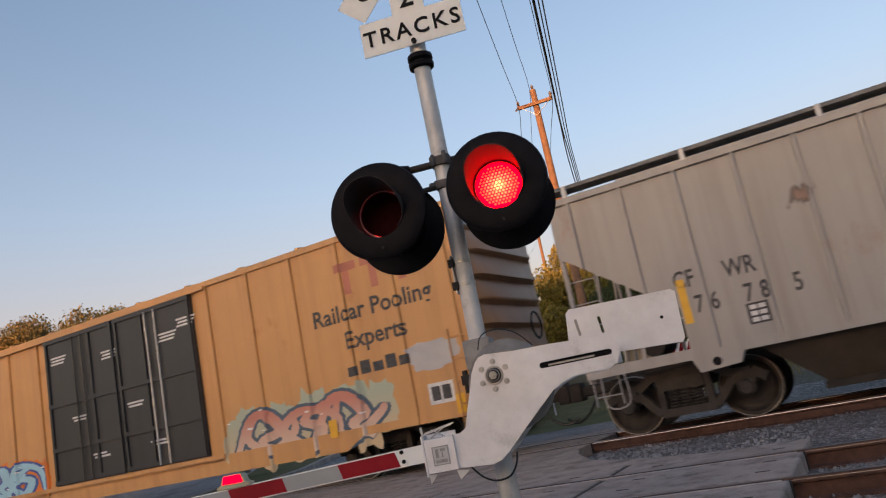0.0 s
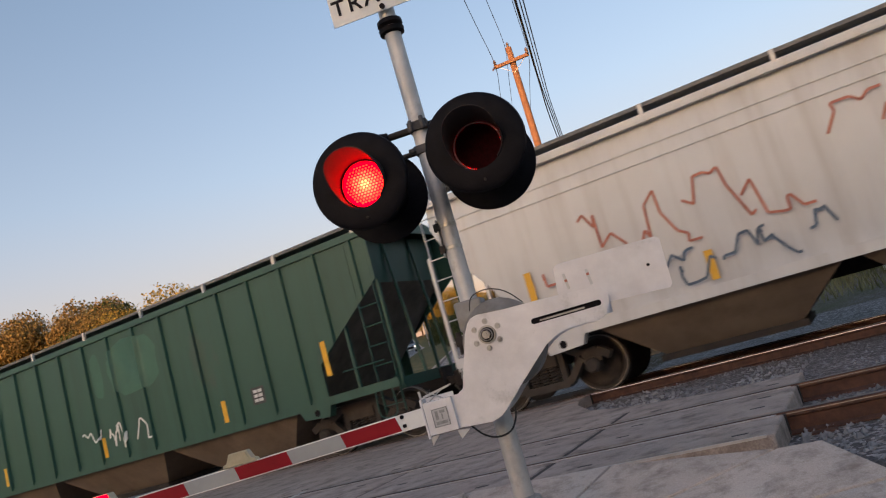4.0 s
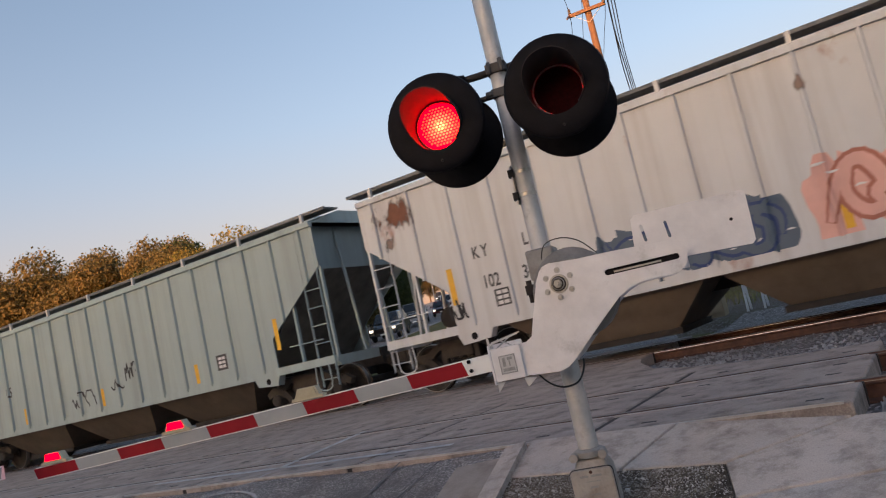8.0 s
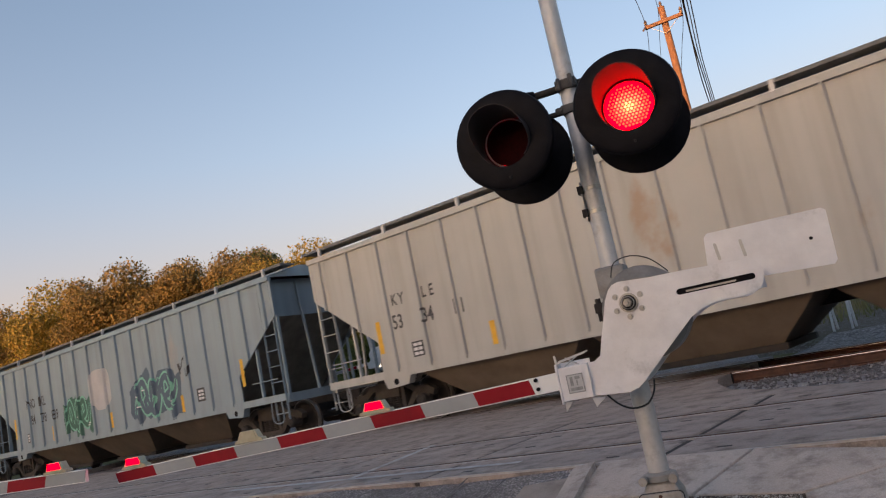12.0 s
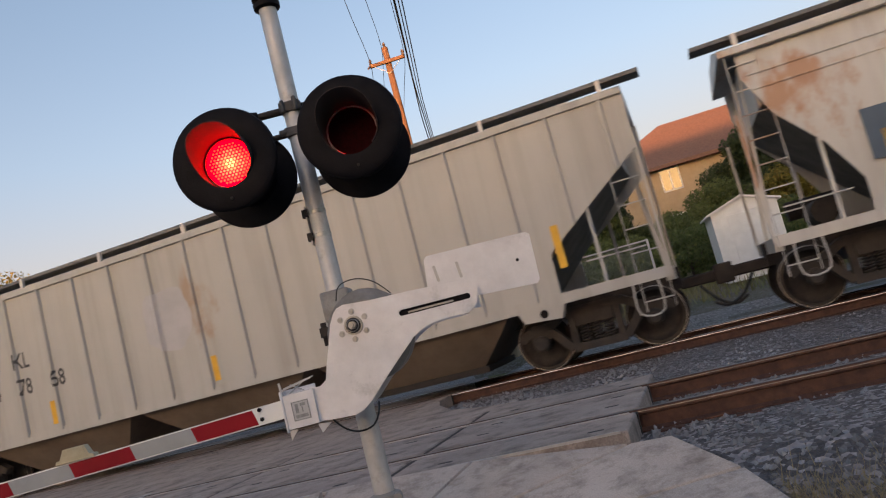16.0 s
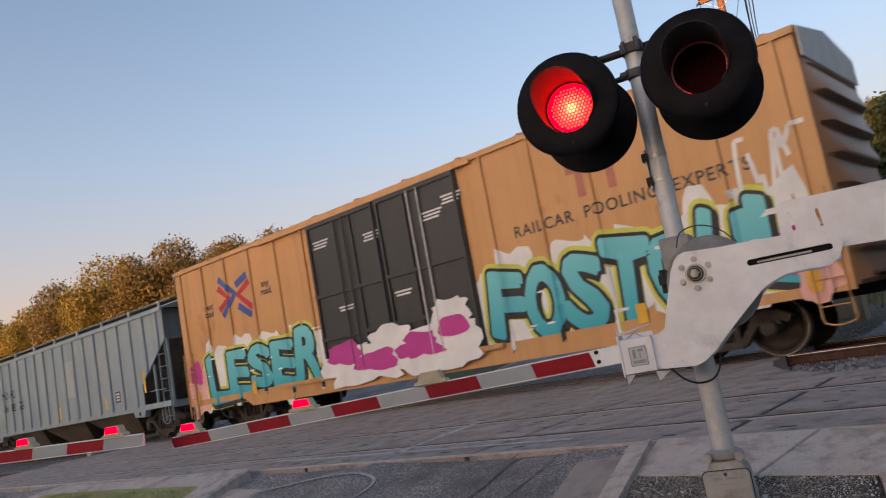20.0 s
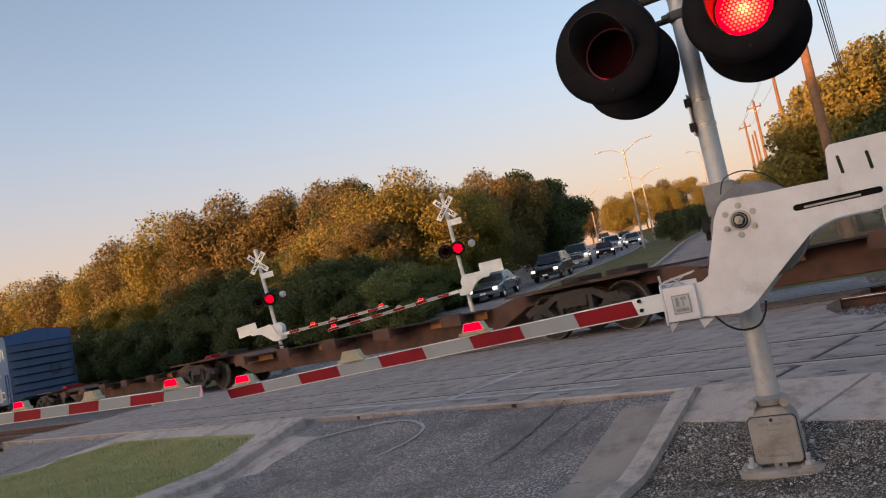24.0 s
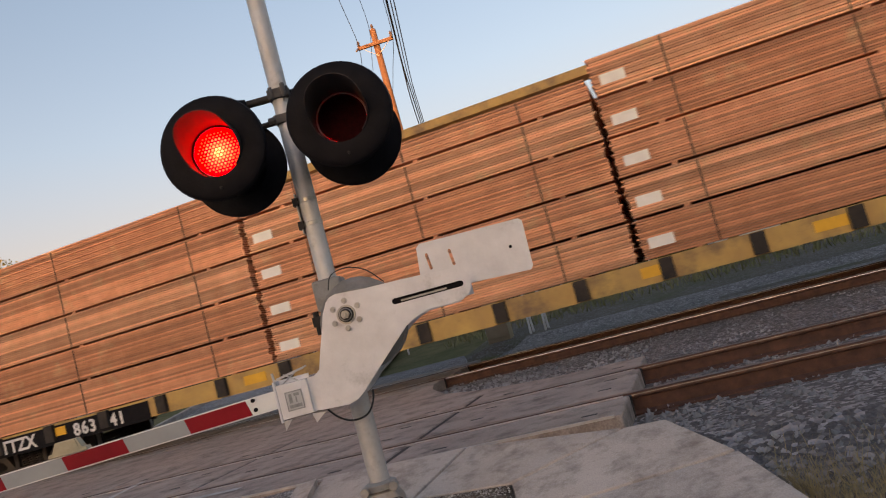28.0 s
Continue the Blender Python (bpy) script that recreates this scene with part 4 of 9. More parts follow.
part("shim_plate", Shape().box(0.06, 0.26, -0.24, -0.05, 0.0, 0.014), STEEL, sig, "loose steel shim under the flange")
part("conduit_stub", Shape().lathe([(0.0, -0.05), (0.055, -0.05), (0.055, 0.02), (0.062, 0.022), (0.062, 0.056), (0.0, 0.056)], (0.0, -0.14, 0), n=18), CAST, sig, "round stub under the flange")
for a in range(4):
    x, y = 0.212 * math.cos(radians(45 + 90 * a)), 0.212 * math.sin(radians(45 + 90 * a))
    part("anchor_bolt", Shape().tube((x, y, -0.06), (x, y, 0.17), 0.014, n=8).tube((x, y, 0.105), (x, y, 0.13), 0.028, n=6).tube((x, y, 0.03), (x, y, 0.06), 0.03, n=6), STEEL, sig, "threaded anchor bolt with nut")
part("junction_base", Shape().skin([[(-0.12, -0.12, 0.105), (0.12, -0.12, 0.105), (0.12, 0.12, 0.105), (-0.12, 0.12, 0.105)], [(-0.125, -0.125, 0.2), (0.125, -0.125, 0.2), (0.125, 0.12, 0.2), (-0.125, 0.12, 0.2)], [(-0.115, -0.115, 0.36), (0.115, -0.115, 0.36), (0.115, 0.11, 0.36), (-0.115, 0.11, 0.36)], [(-0.08, -0.08, 0.43), (0.08, -0.08, 0.43), (0.08, 0.08, 0.43), (-0.08, 0.08, 0.43)]], caps=True), BUFF, sig, "cast junction box base", bevel=0.014)
cover = []
for cx, cz, a0 in ((0.098, 0.098, 0), (-0.098, 0.098, 90), (-0.098, -0.103, 180), (0.098, -0.103, 270)):
    cover += [(cx + 0.03 * math.cos(radians(a0 + 15 * k)), cz + 0.03 * math.sin(radians(a0 + 15 * k))) for k in range(7)]
door = part("base_door", Shape().prism(cover, -0.024, 0.0), BUFF, sig, "cast cover with rounded corners and raised lettering", at=pose(0, -0.127, 0.255), bevel=0.007)
part("door_gasket", Shape().prism([(a * 1.035, b * 1.035) for a, b in cover], -0.006, 0.004), RUBBER, sig, "black gasket behind the cover", at=pose(0, -0.127, 0.255))
for k, (x0, x1, z, h_) in enumerate(((-0.07, -0.02, 0.088, 0.012), (-0.005, 0.06, 0.088, 0.012), (-0.02, 0.028, 0.022, 0.012), (-0.025, 0.034, -0.02, 0.01), (-0.055, 0.055, -0.088, 0.01), (-0.035, 0.05, -0.05, 0.003), (-0.035, 0.05, 0.056, 0.003))):
    part("raised_lettering", Shape().box(x0, x1, -0.0025, 0.001, z - h_ / 2, z + h_ / 2), CAST, door, at=pose(0, -0.024, 0))
part("door_hasp", Shape().box(-0.034, 0.034, -0.02, 0.0, -0.022, 0.022), BUFF, sig, at=pose(0.0, -0.13, 0.115))
part("collar", Shape().lathe([(0.062, 0.43), (0.1, 0.435), (0.1, 0.47), (0.066, 0.485)], n=20), CAST, sig)
for x in (-0.088, 0.088):
    part("collar_bolt", Shape().tube((x, -0.125, 0.452), (x, -0.05, 0.452), 0.026, n=14), BUFF, sig, "large set bolt")
part("cover_screw", Shape().tube((0.0, -0.152, 0.366), (0.0, -0.12, 0.366), 0.011, n=8), RUST, sig, "rusty cover screw")
part("hasp_pin", Shape().tube((0.0, -0.16, 0.118), (0.0, -0.12, 0.118), 0.008, n=8), RUST, sig)
part("mast", Shape().lathe([(0.062, 0.44), (0.0625, 1.72), (0.057, 1.74), (0.057, 3.86), (0.0, 3.86)], n=28), STEEL, sig, "galvanised steel mast")
part("mast_cap", Shape().lathe([(0.06, 3.62), (0.085, 3.63), (0.088, 3.66), (0.07, 3.67), (0.088, 3.69), (0.085, 3.72), (0.062, 3.73)], n=20), BLACK, sig, "black clamp rings below the sign")
tracks_sign(sig, 3.9)
crossbuck(sig, 4.55)
part("sign_bracket", Shape().tube((0, 0, 3.72), (0, 0, 4.75), 0.05, n=16), STEEL, sig)
part("cross_arm", Shape().tube((-0.39, 0.0, 2.94), (0.39, 0.0, 2.94), 0.024, n=12).tube((-0.2, 0.0, 2.78), (0.2, 0.0, 2.78), 0.018, n=10), DARK, sig, "dark cross arm pipe")
part("arm_clamp", Shape().box(-0.068, 0.068, -0.068, 0.068, 2.91, 2.975).tube((0.04, -0.085, 2.99), (0.04, -0.085, 2.9), 0.016, n=8).tube((-0.04, -0.085, 2.98), (-0.04, -0.085, 2.9), 0.014, n=8), CAST2, sig, bevel=0.012)
part("lower_clamp", Shape().box(-0.066, 0.066, -0.066, 0.066, 2.75, 2.81).tube((-0.1, -0.06, 2.78), (-0.05, -0.06, 2.78), 0.022, n=8), CAST2, sig, bevel=0.012)
for x, lit in ((-0.374, False), (0.374, True)):
    signal_head(sig, x, 2.6, -1, lit)
    signal_head(sig, x, 2.57, 1, lit, dots=False, y0=-0.04, fwd=0.1)
    part("head_hanger", Shape().pipe([(x * 0.6, -0.02, 2.94), (x * 0.95, -0.1, 2.94), (x, -0.2, 2.9), (x, -0.22, 2.72)], 0.03, 10), BLACK, sig, "curved hanger of the lamp")
for z in (2.1, 2.25):
    part("strap", Shape().lathe([(0.058, z - 0.012), (0.0605, z - 0.01), (0.0605, z + 0.01), (0.058, z + 0.012)], n=24), BRASS, sig, "bright steel strap")
    part("strap_buckle", Shape().box(-0.085, -0.05, -0.05, 0.0, z - 0.025, z + 0.025), DARK, sig)
part("tag_plate", Shape().box(-0.068, -0.06, -0.045, 0.045, 2.05, 2.3), STEEL, sig, "narrow metal plate strapped to the mast")

# ---------------- the near gate ----------------
gate = thing("crossing_gate", "lowered gate with red and white arm and plain metal counterweight plate", "crossing gate", at=pose(0, 0, 0))
GY = -0.33
part("mechanism_box", Shape().lathe([(0.0, -0.26), (0.2, -0.26), (0.27, -0.2), (0.27, 0.06), (0.2, 0.13), (0, 0.13)], axis="y", n=28).move(pose(0.17, -0.02, 1.42) @ Matrix.Diagonal((0.92, 1, 1.02, 1))), mat("grey_housing", (0.27, 0.26, 0.25), 0.6, 0.1, (0.17, 0.16, 0.15), 5, 0.15, stains=(0.12, 0.1, 0.085), stain_amount=0.4), gate, "rounded grey housing of the gate motor")
part("mechanism_bracket", Shape().box(-0.09, 0.09, -0.1, 0.1, 1.55, 1.74), CAST, gate, bevel=0.015)
part("mechanism_clamp", Shape().box(-0.08, 0.08, -0.08, 0.08, 1.1, 1.2), CAST, gate, bevel=0.015)
part("cable", Shape().pipe([(0.02, -0.2, 1.66), (0.06, -0.22, 1.74), (0.16, -0.2, 1.76), (0.26, -0.16, 1.72), (0.34, -0.1, 1.63)], 0.0035), RUBBER, gate, "loose black cable over the housing")
part("terminal", Shape().box(-0.13, -0.06, -0.13, -0.03, 1.47, 1.53).tube((-0.11, -0.08, 1.42), (-0.11, -0.08, 1.56), 0.018, n=8), DARK, gate)
OUT = [(0.01, 1.583), (0.035, 1.607), (0.075, 1.618), (0.234, 1.605), (0.451, 1.6), (0.687, 1.588), (0.78, 1.582), (0.825, 1.562), (0.848, 1.52), (0.842, 1.465), (0.815, 1.42), (0.767, 1.392), (0.642, 1.395), (0.56, 1.392), (0.49, 1.37), (0.427, 1.337), (0.324, 1.247), (0.207, 1.141), (0.105, 1.045), (0.055, 1.01), (0.0, 0.993), (-0.158, 1.003), (-0.225, 1.015), (-0.215, 1.2), (-0.16, 1.2), (-0.12, 1.225), (-0.09, 1.322), (-0.047, 1.446), (-0.023, 1.523)]


def slotted(poly, x0, x1, z, r, y0, y1):
    """A plate with a long round-ended slot."""
    bm = bmesh.new()
    outer = [bm.verts.new((a, y0, b)) for a, b in poly]
    inner = []
    for cx_, a0 in ((x1, -90), (x0, 90)):
        for k in range(7):
            t = radians(a0 + 180 * k / 6)
            inner.append(bm.verts.new((cx_ + r * math.cos(t), y0, z + r * math.sin(t))))
    es = [bm.edges.new((c[i], c[(i + 1) % len(c)])) for c in (outer, inner) for i in range(len(c))]
    bmesh.ops.triangle_fill(bm, use_beauty=True, edges=es)
    g = bmesh.ops.extrude_face_region(bm, geom=bm.faces[:])
    bmesh.ops.translate(bm, verts=[v for v in g["geom"] if isinstance(v, bmesh.types.BMVert)], vec=(0, y1 - y0, 0))
    bmesh.ops.recalc_face_normals(bm, faces=bm.faces)
    me = bpy.data.meshes.new("support_plate")
    bm.to_mesh(me)
    bm.free()
    me.materials.append(ALU)
    return me


part("support_plate", slotted(OUT, 0.395, 0.785, 1.487, 0.017, GY - 0.008, GY + 0.008), ALU, gate, "S-shaped pale aluminium support plate")


def pierced(poly, slots, y0, y1):
    """A plate with narrow round-ended slots cut through it; slots: (x, z, lean, half length, radius)."""
    bm = bmesh.new()
    loops = [[bm.verts.new((a, y0, b)) for a, b in poly]]
    for x, z, lean, h, r in slots:
        q = []
        for sgn in (1, -1):
            for k in range(6):
                t = radians((0 if sgn > 0 else 180) + 180 * k / 5)
                q.append(bm.verts.new((x + sgn * lean + r * math.cos(t), y0, z + sgn * h + r * math.sin(t))))
        loops.append(q)
    es = [bm.edges.new((c[i], c[(i + 1) % len(c)])) for c in loops for i in range(len(c))]
    bmesh.ops.triangle_fill(bm, use_beauty=True, edges=es)
    g = bmesh.ops.extrude_face_region(bm, geom=bm.faces[:])
    bmesh.ops.translate(bm, verts=[v for v in g["geom"] if isinstance(v, bmesh.types.BMVert)], vec=(0, y1 - y0, 0))
    bmesh.ops.recalc_face_normals(bm, faces=bm.faces)
    me = bpy.data.meshes.new("counterweight_plate")
    bm.to_mesh(me)
    bm.free()
    me.materials.append(ALU)
    return me


part("counterweight_plate", pierced([(0.56, 1.49), (1.2, 1.46), (1.218, 1.48), (1.226, 1.75), (1.205, 1.768), (0.61, 1.776), (0.588, 1.755)], ((0.64, 1.662, -0.004, 0.042, 0.0085), (0.775, 1.652, -0.004, 0.042, 0.0085)), -0.262, -0.25), ALU, gate, "flat pale counterweight plate with two slots")
part("slide_bar", Shape().box(0.38, 0.8, GY + 0.012, GY + 0.03, 1.44, 1.53), BLACK, gate, "dark bar behind the long slot")
part("slide_rod", Shape().box(0.43, 0.7, GY + 0.004, GY + 0.012, 1.478, 1.488), BRASS, gate, "thin steel rod in the long slot")
part("plate_hole", Shape().tube((1.12, -0.258, 1.62), (1.12, -0.265, 1.62), 0.01, n=8), BLACK, gate)
part("hub_washer", Shape().lathe([(0.03, -0.012), (0.054, -0.012), (0.056, 0.0)], axis="y", n=24), BRASS, gate, "bright steel washer", at=pose(0.108, GY - 0.006, 1.488))
part("hub_nut", Shape().lathe([(0.0, -0.078), (0.011, -0.078), (0.012, -0.056), (0.024, -0.056), (0.027, -0.04)], axis="y", n=6), BRASS, gate, "bright hexagon nut", at=pose(0.108, GY - 0.006, 1.488))
part("hub", Shape().lathe([(0.0, -0.04), (0.03, -0.04), (0.032, -0.028), (0.042, -0.026), (0.044, -0.012)], axis="y", n=20), DARK, gate, "dark hub nut", at=pose(0.108, GY - 0.006, 1.488))
part("hub_ring", Shape().lathe([(0.03, -0.03), (0.034, -0.034), (0.038, -0.03)], axis="y", n=20), BRASS, gate, at=pose(0.108, GY - 0.006, 1.488))
for k in range(6):
    a = radians(25 + 60 * k)
    x, z = 0.108 + 0.082 * math.cos(a), 1.488 + 0.08 * math.sin(a)
    part("bolt", Shape().tube((x, GY, z), (x, GY - 0.026, z), 0.0125, n=6), BRASS, gate, "steel bolt head")
    part("washer", Shape().tube((x, GY, z), (x, GY - 0.01, z), 0.018, n=14), STEEL, gate)
part("plate_behind", Shape().prism([(a * 0.995, b) for a, b in OUT if b < 1.42 or a < 0.2], 0.12, 0.135), ALU, gate, "second support plate behind the mast")
part("arm_box", Shape().box(-0.385, -0.2, -0.37, -0.27, 1.005, 1.2).box(-0.392, -0.378, -0.378, -0.25, 0.99, 1.225).box(-0.39, -0.2, -0.27, -0.262, 1.0, 1.225), ALU, gate, "open metal clamp box of the arm", bevel=0.004)
for sh in (Shape().obox((-0.385, -0.35, 1.228), (-0.2, -0.35, 1.262), 0.008, 0.008), Shape().obox((-0.385, -0.28, 1.235), (-0.2, -0.28, 1.268), 0.008, 0.008), Shape().obox((-0.34, -0.35, 1.2), (-0.25, -0.28, 1.26), 0.006, 0.006), Shape().obox((-0.25, -0.35, 1.2), (-0.34, -0.28, 1.25), 0.006, 0.006), Shape().obox((-0.38, -0.35, 1.2), (-0.386, -0.35, 1.275), 0.012, 0.012), Shape().prism([(-0.38, 1.0), (-0.33, 1.0), (-0.38, 0.945)], -0.36, -0.35), Shape().prism([(-0.215, 1.0), (-0.14, 0.99), (-0.2, 0.945)], -0.36, -0.35)):
    part("clip", sh, STEEL, gate, "thin metal clip")
st = part("sticker", Shape().box(-0.05, 0.05, -0.002, 0, -0.055, 0.055), mat("grey_sticker", (0.5, 0.5, 0.5), 0.6, 0, (0.42, 0.42, 0.42), 14), gate, "faded grey maker's sticker", at=pose(-0.288, -0.372, 1.098))
PRINT = mat("grey_print", (0.2, 0.2, 0.205), 0.6, 0, (0.34, 0.34, 0.34), 30)
for x0, x1, z0, z1 in ((-0.048, 0.048, 0.049, 0.053), (-0.048, 0.048, -0.053, -0.049), (-0.048, -0.044, -0.049, 0.049), (0.044, 0.048, -0.049, 0.049), (-0.034, 0.036, -0.04, -0.022), (-0.03, -0.012, -0.012, 0.04), (0.0, 0.03, 0.024, 0.04), (0.006, 0.014, -0.012, 0.02)):
    part("sticker_mark", Shape().box(x0, x1, -0.0015, 0, z0, z1), PRINT, st, at=pose(0, -0.0025, 0))
part("loop_cable", Shape().pipe([(-0.14, -0.3, 1.0), (-0.09, -0.26, 0.93), (-0.02, -0.22, 0.89), (0.06, -0.18, 0.9), (0.1, -0.12, 0.96), (0.11, -0.08, 1.02)], 0.006), RUBBER, gate, "drooping black cable")
part("counterweight_arm", Shape().prism([(0.5, 1.42), (0.85, 1.42), (0.85, 1.52), (0.5, 1.56)], 0.12, 0.14), ALU, gate)

STEP = 0.366


def gate_arm(parent, n, first_red=True, h=0.1, step=STEP, taper=0.82, x0=-0.2, z0=1.17, dz=-0.0105, y=-0.32, lamps=(1.5, 4.5, 7.5), flip=False):
    """The striped arm: rim, stripes, small lamps on top."""
    L = 0.36 + n * step
    fm = Matrix.Diagonal((-1 if flip else 1, 1, 1, 1))
    fs = -1 if flip else 1
    z_at = lambda x: z0 - 0.05 + dz * (x0 - 0.362 - x) / step
    hh = lambda x: h / 2 * (1 - (1 - taper) * (x0 - x) / L)
    a, b = x0, x0 - L
    part("arm", Shape().skin([[(q, y - 0.014, z_at(q) - hh(q)), (q, y + 0.014, z_at(q) - hh(q)), (q, y + 0.014, z_at(q) + hh(q)), (q, y - 0.014, z_at(q) + hh(q))] for q in (a, b)], caps=True).move(fm), WHITE, parent, "long white gate arm")
    for k in range(n):
        xa, xb = x0 - 0.362 - k * step, x0 - 0.362 - (k + 1) * step
        lean = 0.012
        e = 0.86
        col = RED if (k % 2 == 0) == first_red else GREY
        pts = [(xb - lean, z_at(xb) + hh(xb) * e), (xa - lean, z_at(xa) + hh(xa) * e), (xa + lean, z_at(xa) - hh(xa) * e), (xb + lean, z_at(xb) - hh(xb) * e)]
        part("stripe", Shape().prism(pts, y - 0.0165, y - 0.0145).move(fm), col, parent, "red reflective stripe" if col is RED else "grey-white reflective stripe")
    for x, z in ((-0.235, 0.03), (-0.24, -0.02), (-0.53, 0.035), (-0.525, -0.02)):
        if n > 6 and parent.name.startswith("crossing_gate"):
            part("arm_bolt", Shape().tube((x0 + x + 0.2, y - 0.014, z_at(x) + z), (x0 + x + 0.2, y - 0.026, z_at(x) + z), 0.012, n=8), BLACK, parent)
    for k, q in enumerate(lamps):
        x = x0 - 0.362 - q * step
        z = z_at(x) + hh(x)
        lamp = part("arm_lamp", Shape().skin([[(-0.115, -0.03, 0.0), (0.115, -0.03, 0.0), (0.115, 0.03, 0), (-0.115, 0.03, 0)], [(-0.11, -0.03, 0.02), (0.11, -0.03, 0.02), (0.11, 0.03, 0.02), (-0.11, 0.03, 0.02)], [(-0.088, -0.03, 0.022), (0.088, -0.03, 0.022), (0.088, 0.03, 0.022), (-0.088, 0.03, 0.022)], [(-0.062, -0.025, 0.078), (0.062, -0.025, 0.078), (0.062, 0.025, 0.078), (-0.062, 0.025, 0.078)]], caps=True), mat("yellowed_plastic", (0.45, 0.4, 0.28), 0.4, 0, (0.38, 0.33, 0.22), 20), parent, "small cream plastic arm lamp", at=pose(fs * x, y, z + 0.001))
        d = part("lamp_face", arm_face(), LED, lamp, "small red lamp face", at=pose(0, 0, 0.052))
        if k == len(lamps) - 1:
            d.matrix_basis = pose(0, 0, 0.052)
        else:
            FLASHERS.append((d, pose(0, 0, 0.052), k == 0))


def arm_face():
    if "arm_face" in bpy.data.meshes:
        return bpy.data.meshes["arm_face"]
    sh = Shape().skin([[(-0.07, -0.036, -0.024), (0.07, -0.036, -0.024), (0.07, 0.034, -0.024), (-0.07, 0.034, -0.024)], [(-0.056, -0.036, 0.022), (0.056, -0.036, 0.022), (0.056, 0.034, 0.022), (-0.056, 0.034, 0.022)]], caps=True)
    me = sh.mesh("arm_face", LED)
    bm = bmesh.new()
    bm.from_mesh(me)
    for fc in bm.faces:
        fc.material_index = 0 if fc.normal.y < -0.5 else 2
    front = [fc for fc in bm.faces if fc.material_index == 0]
    cut = bmesh.ops.subdivide_edges(bm, edges=list({e for fc in front for e in fc.edges}), cuts=6, use_grid_fill=True)
    for fc in bm.faces:
        if fc.normal.y < -0.5:
            c = fc.calc_center_median()
            fc.material_index = 1 if abs(c.z + 0.001) < 0.0115 and abs(c.x) < 0.047 and round((c.x + 0.1) / 0.009) % 2 == 0 else 0
        else:
            fc.material_index = 2
    bm.to_mesh(me)
    bm.free()
    me.materials.append(LEDHOT)
    me.materials.append(mat("yellowed_plastic", (0.45, 0.4, 0.28)))
    return me


gate_arm(gate, 9, h=0.104, lamps=(2.9, 5.65, 8.5))

# ---------------- the other gates and signals ----------------
gate2 = thing("crossing_gate", "second lowered red and white gate arm reaching in over the road", "crossing gate", at=pose(-7.95, -0.28, 0.055))
part("post", Shape().tube((0, 0, -0.1), (0, 0, 3.4), 0.057, n=16), STEEL, gate2)


FM = {False: Matrix.Identity(4), True: Matrix.Diagonal((-1, 1, 1, 1))}


PALE = mat("pale_painted_steel", (0.6, 0.6, 0.6), 0.5, 0.2, (0.45, 0.45, 0.45), 8)


def far_signal(at, arm_n, arm_turn, flip, lit_right=True, sign=True, name="crossing_signal"):
    s = thing(name, "far crossing signal with crossbuck and one red lamp lit", "crossing signal", "far crossing signals", at=at)
    part("junction_base", Shape().skin([[(-0.16, -0.16, 0), (0.16, -0.16, 0), (0.16, 0.16, 0), (-0.16, 0.16, 0)], [(-0.1, -0.1, 0.45), (0.1, -0.1, 0.45), (0.1, 0.1, 0.45), (-0.1, 0.1, 0.45)]], caps=True), CAST, s)
    part("mast", Shape().tube((0, 0, 0.4), (0, 0, 4.3), 0.065, n=14), PALE, s, "pale steel mast")
    part("mast_cap", Shape().lathe([(0.06, 4.3), (0.08, 4.32), (0.08, 4.45), (0.0, 4.49)], n=12), STEEL, s)
    crossbuck(s, 3.95, 0.72, -0.12)
    part("tracks_sign", Shape().box(-0.02, 0.42, -0.1, -0.09, 3.36, 3.56), WHITE, s, "small white board")
    part("cross_arm", Shape().tube((-0.45, 0, 2.9), (0.55, 0, 2.9), 0.024, n=8), DARK, s)
    for x, lit in ((-0.33, not lit_right), (0.1, lit_right)):
        signal_head(s, x, 2.6, -1, lit, r=0.23, lens=0.13, dots=False, y0=0.2 if x > 0 else 0.1)
    for x in (0.52,):
        part("back_head", Shape().lathe([(0.0, 0.08), (0.07, 0.08), (0.115, 0.02), (0.115, -0.06), (0.0, -0.08)], axis="y", n=18), PALE, s, "pale back of a lamp facing the far side", at=pose(x, 0.0, 2.66, 0, 0, 35))
    g = thing("crossing_gate", "far lowered gate with white counterweight plate", "crossing gate", "far gates", at=at @ pose(0, 0, 0, 0, 0, arm_turn))
    part("mechanism_box", Shape().lathe([(0, -0.2), (0.22, -0.2), (0.24, 0.1), (0, 0.14)], axis="y", n=16).move(pose(0.1, -0.05, 1.5)), WHITE, g)
    part("support_plate", Shape().prism([(a, b + 0.12) for a, b in OUT], -0.34, -0.32).move(FM[flip]), WHITE, g, "white support plate")
    part("support_plate", Shape().prism([(a, b + 0.12) for a, b in OUT], 0.2, 0.22).move(FM[flip]), WHITE, g, "white support plate")
    part("counterweight_plate", Shape().prism([(0.56, 1.6), (1.3, 1.56), (1.3, 1.94), (0.58, 1.96)], -0.3, -0.28).move(FM[flip]), WHITE, g, "white counterweight plate")
    gate_arm(g, arm_n, h=0.1, z0=1.32, lamps=(2.5, 4.5, arm_n - 0.6), flip=flip)
    return s


gate_arm(gate2, 9, h=0.11, step=0.392, first_red=False, x0=-0.2, z0=1.19, lamps=(3.3, 5.8, 8.3), flip=True)
far_signal(pose(-10.55, 17.1, 0.66, 0, -3.5, 20), 11, 4, False)
far_signal(pose(-17.8, 16.3, 0.44, 0, -5.0, 30), 10, -12, True)

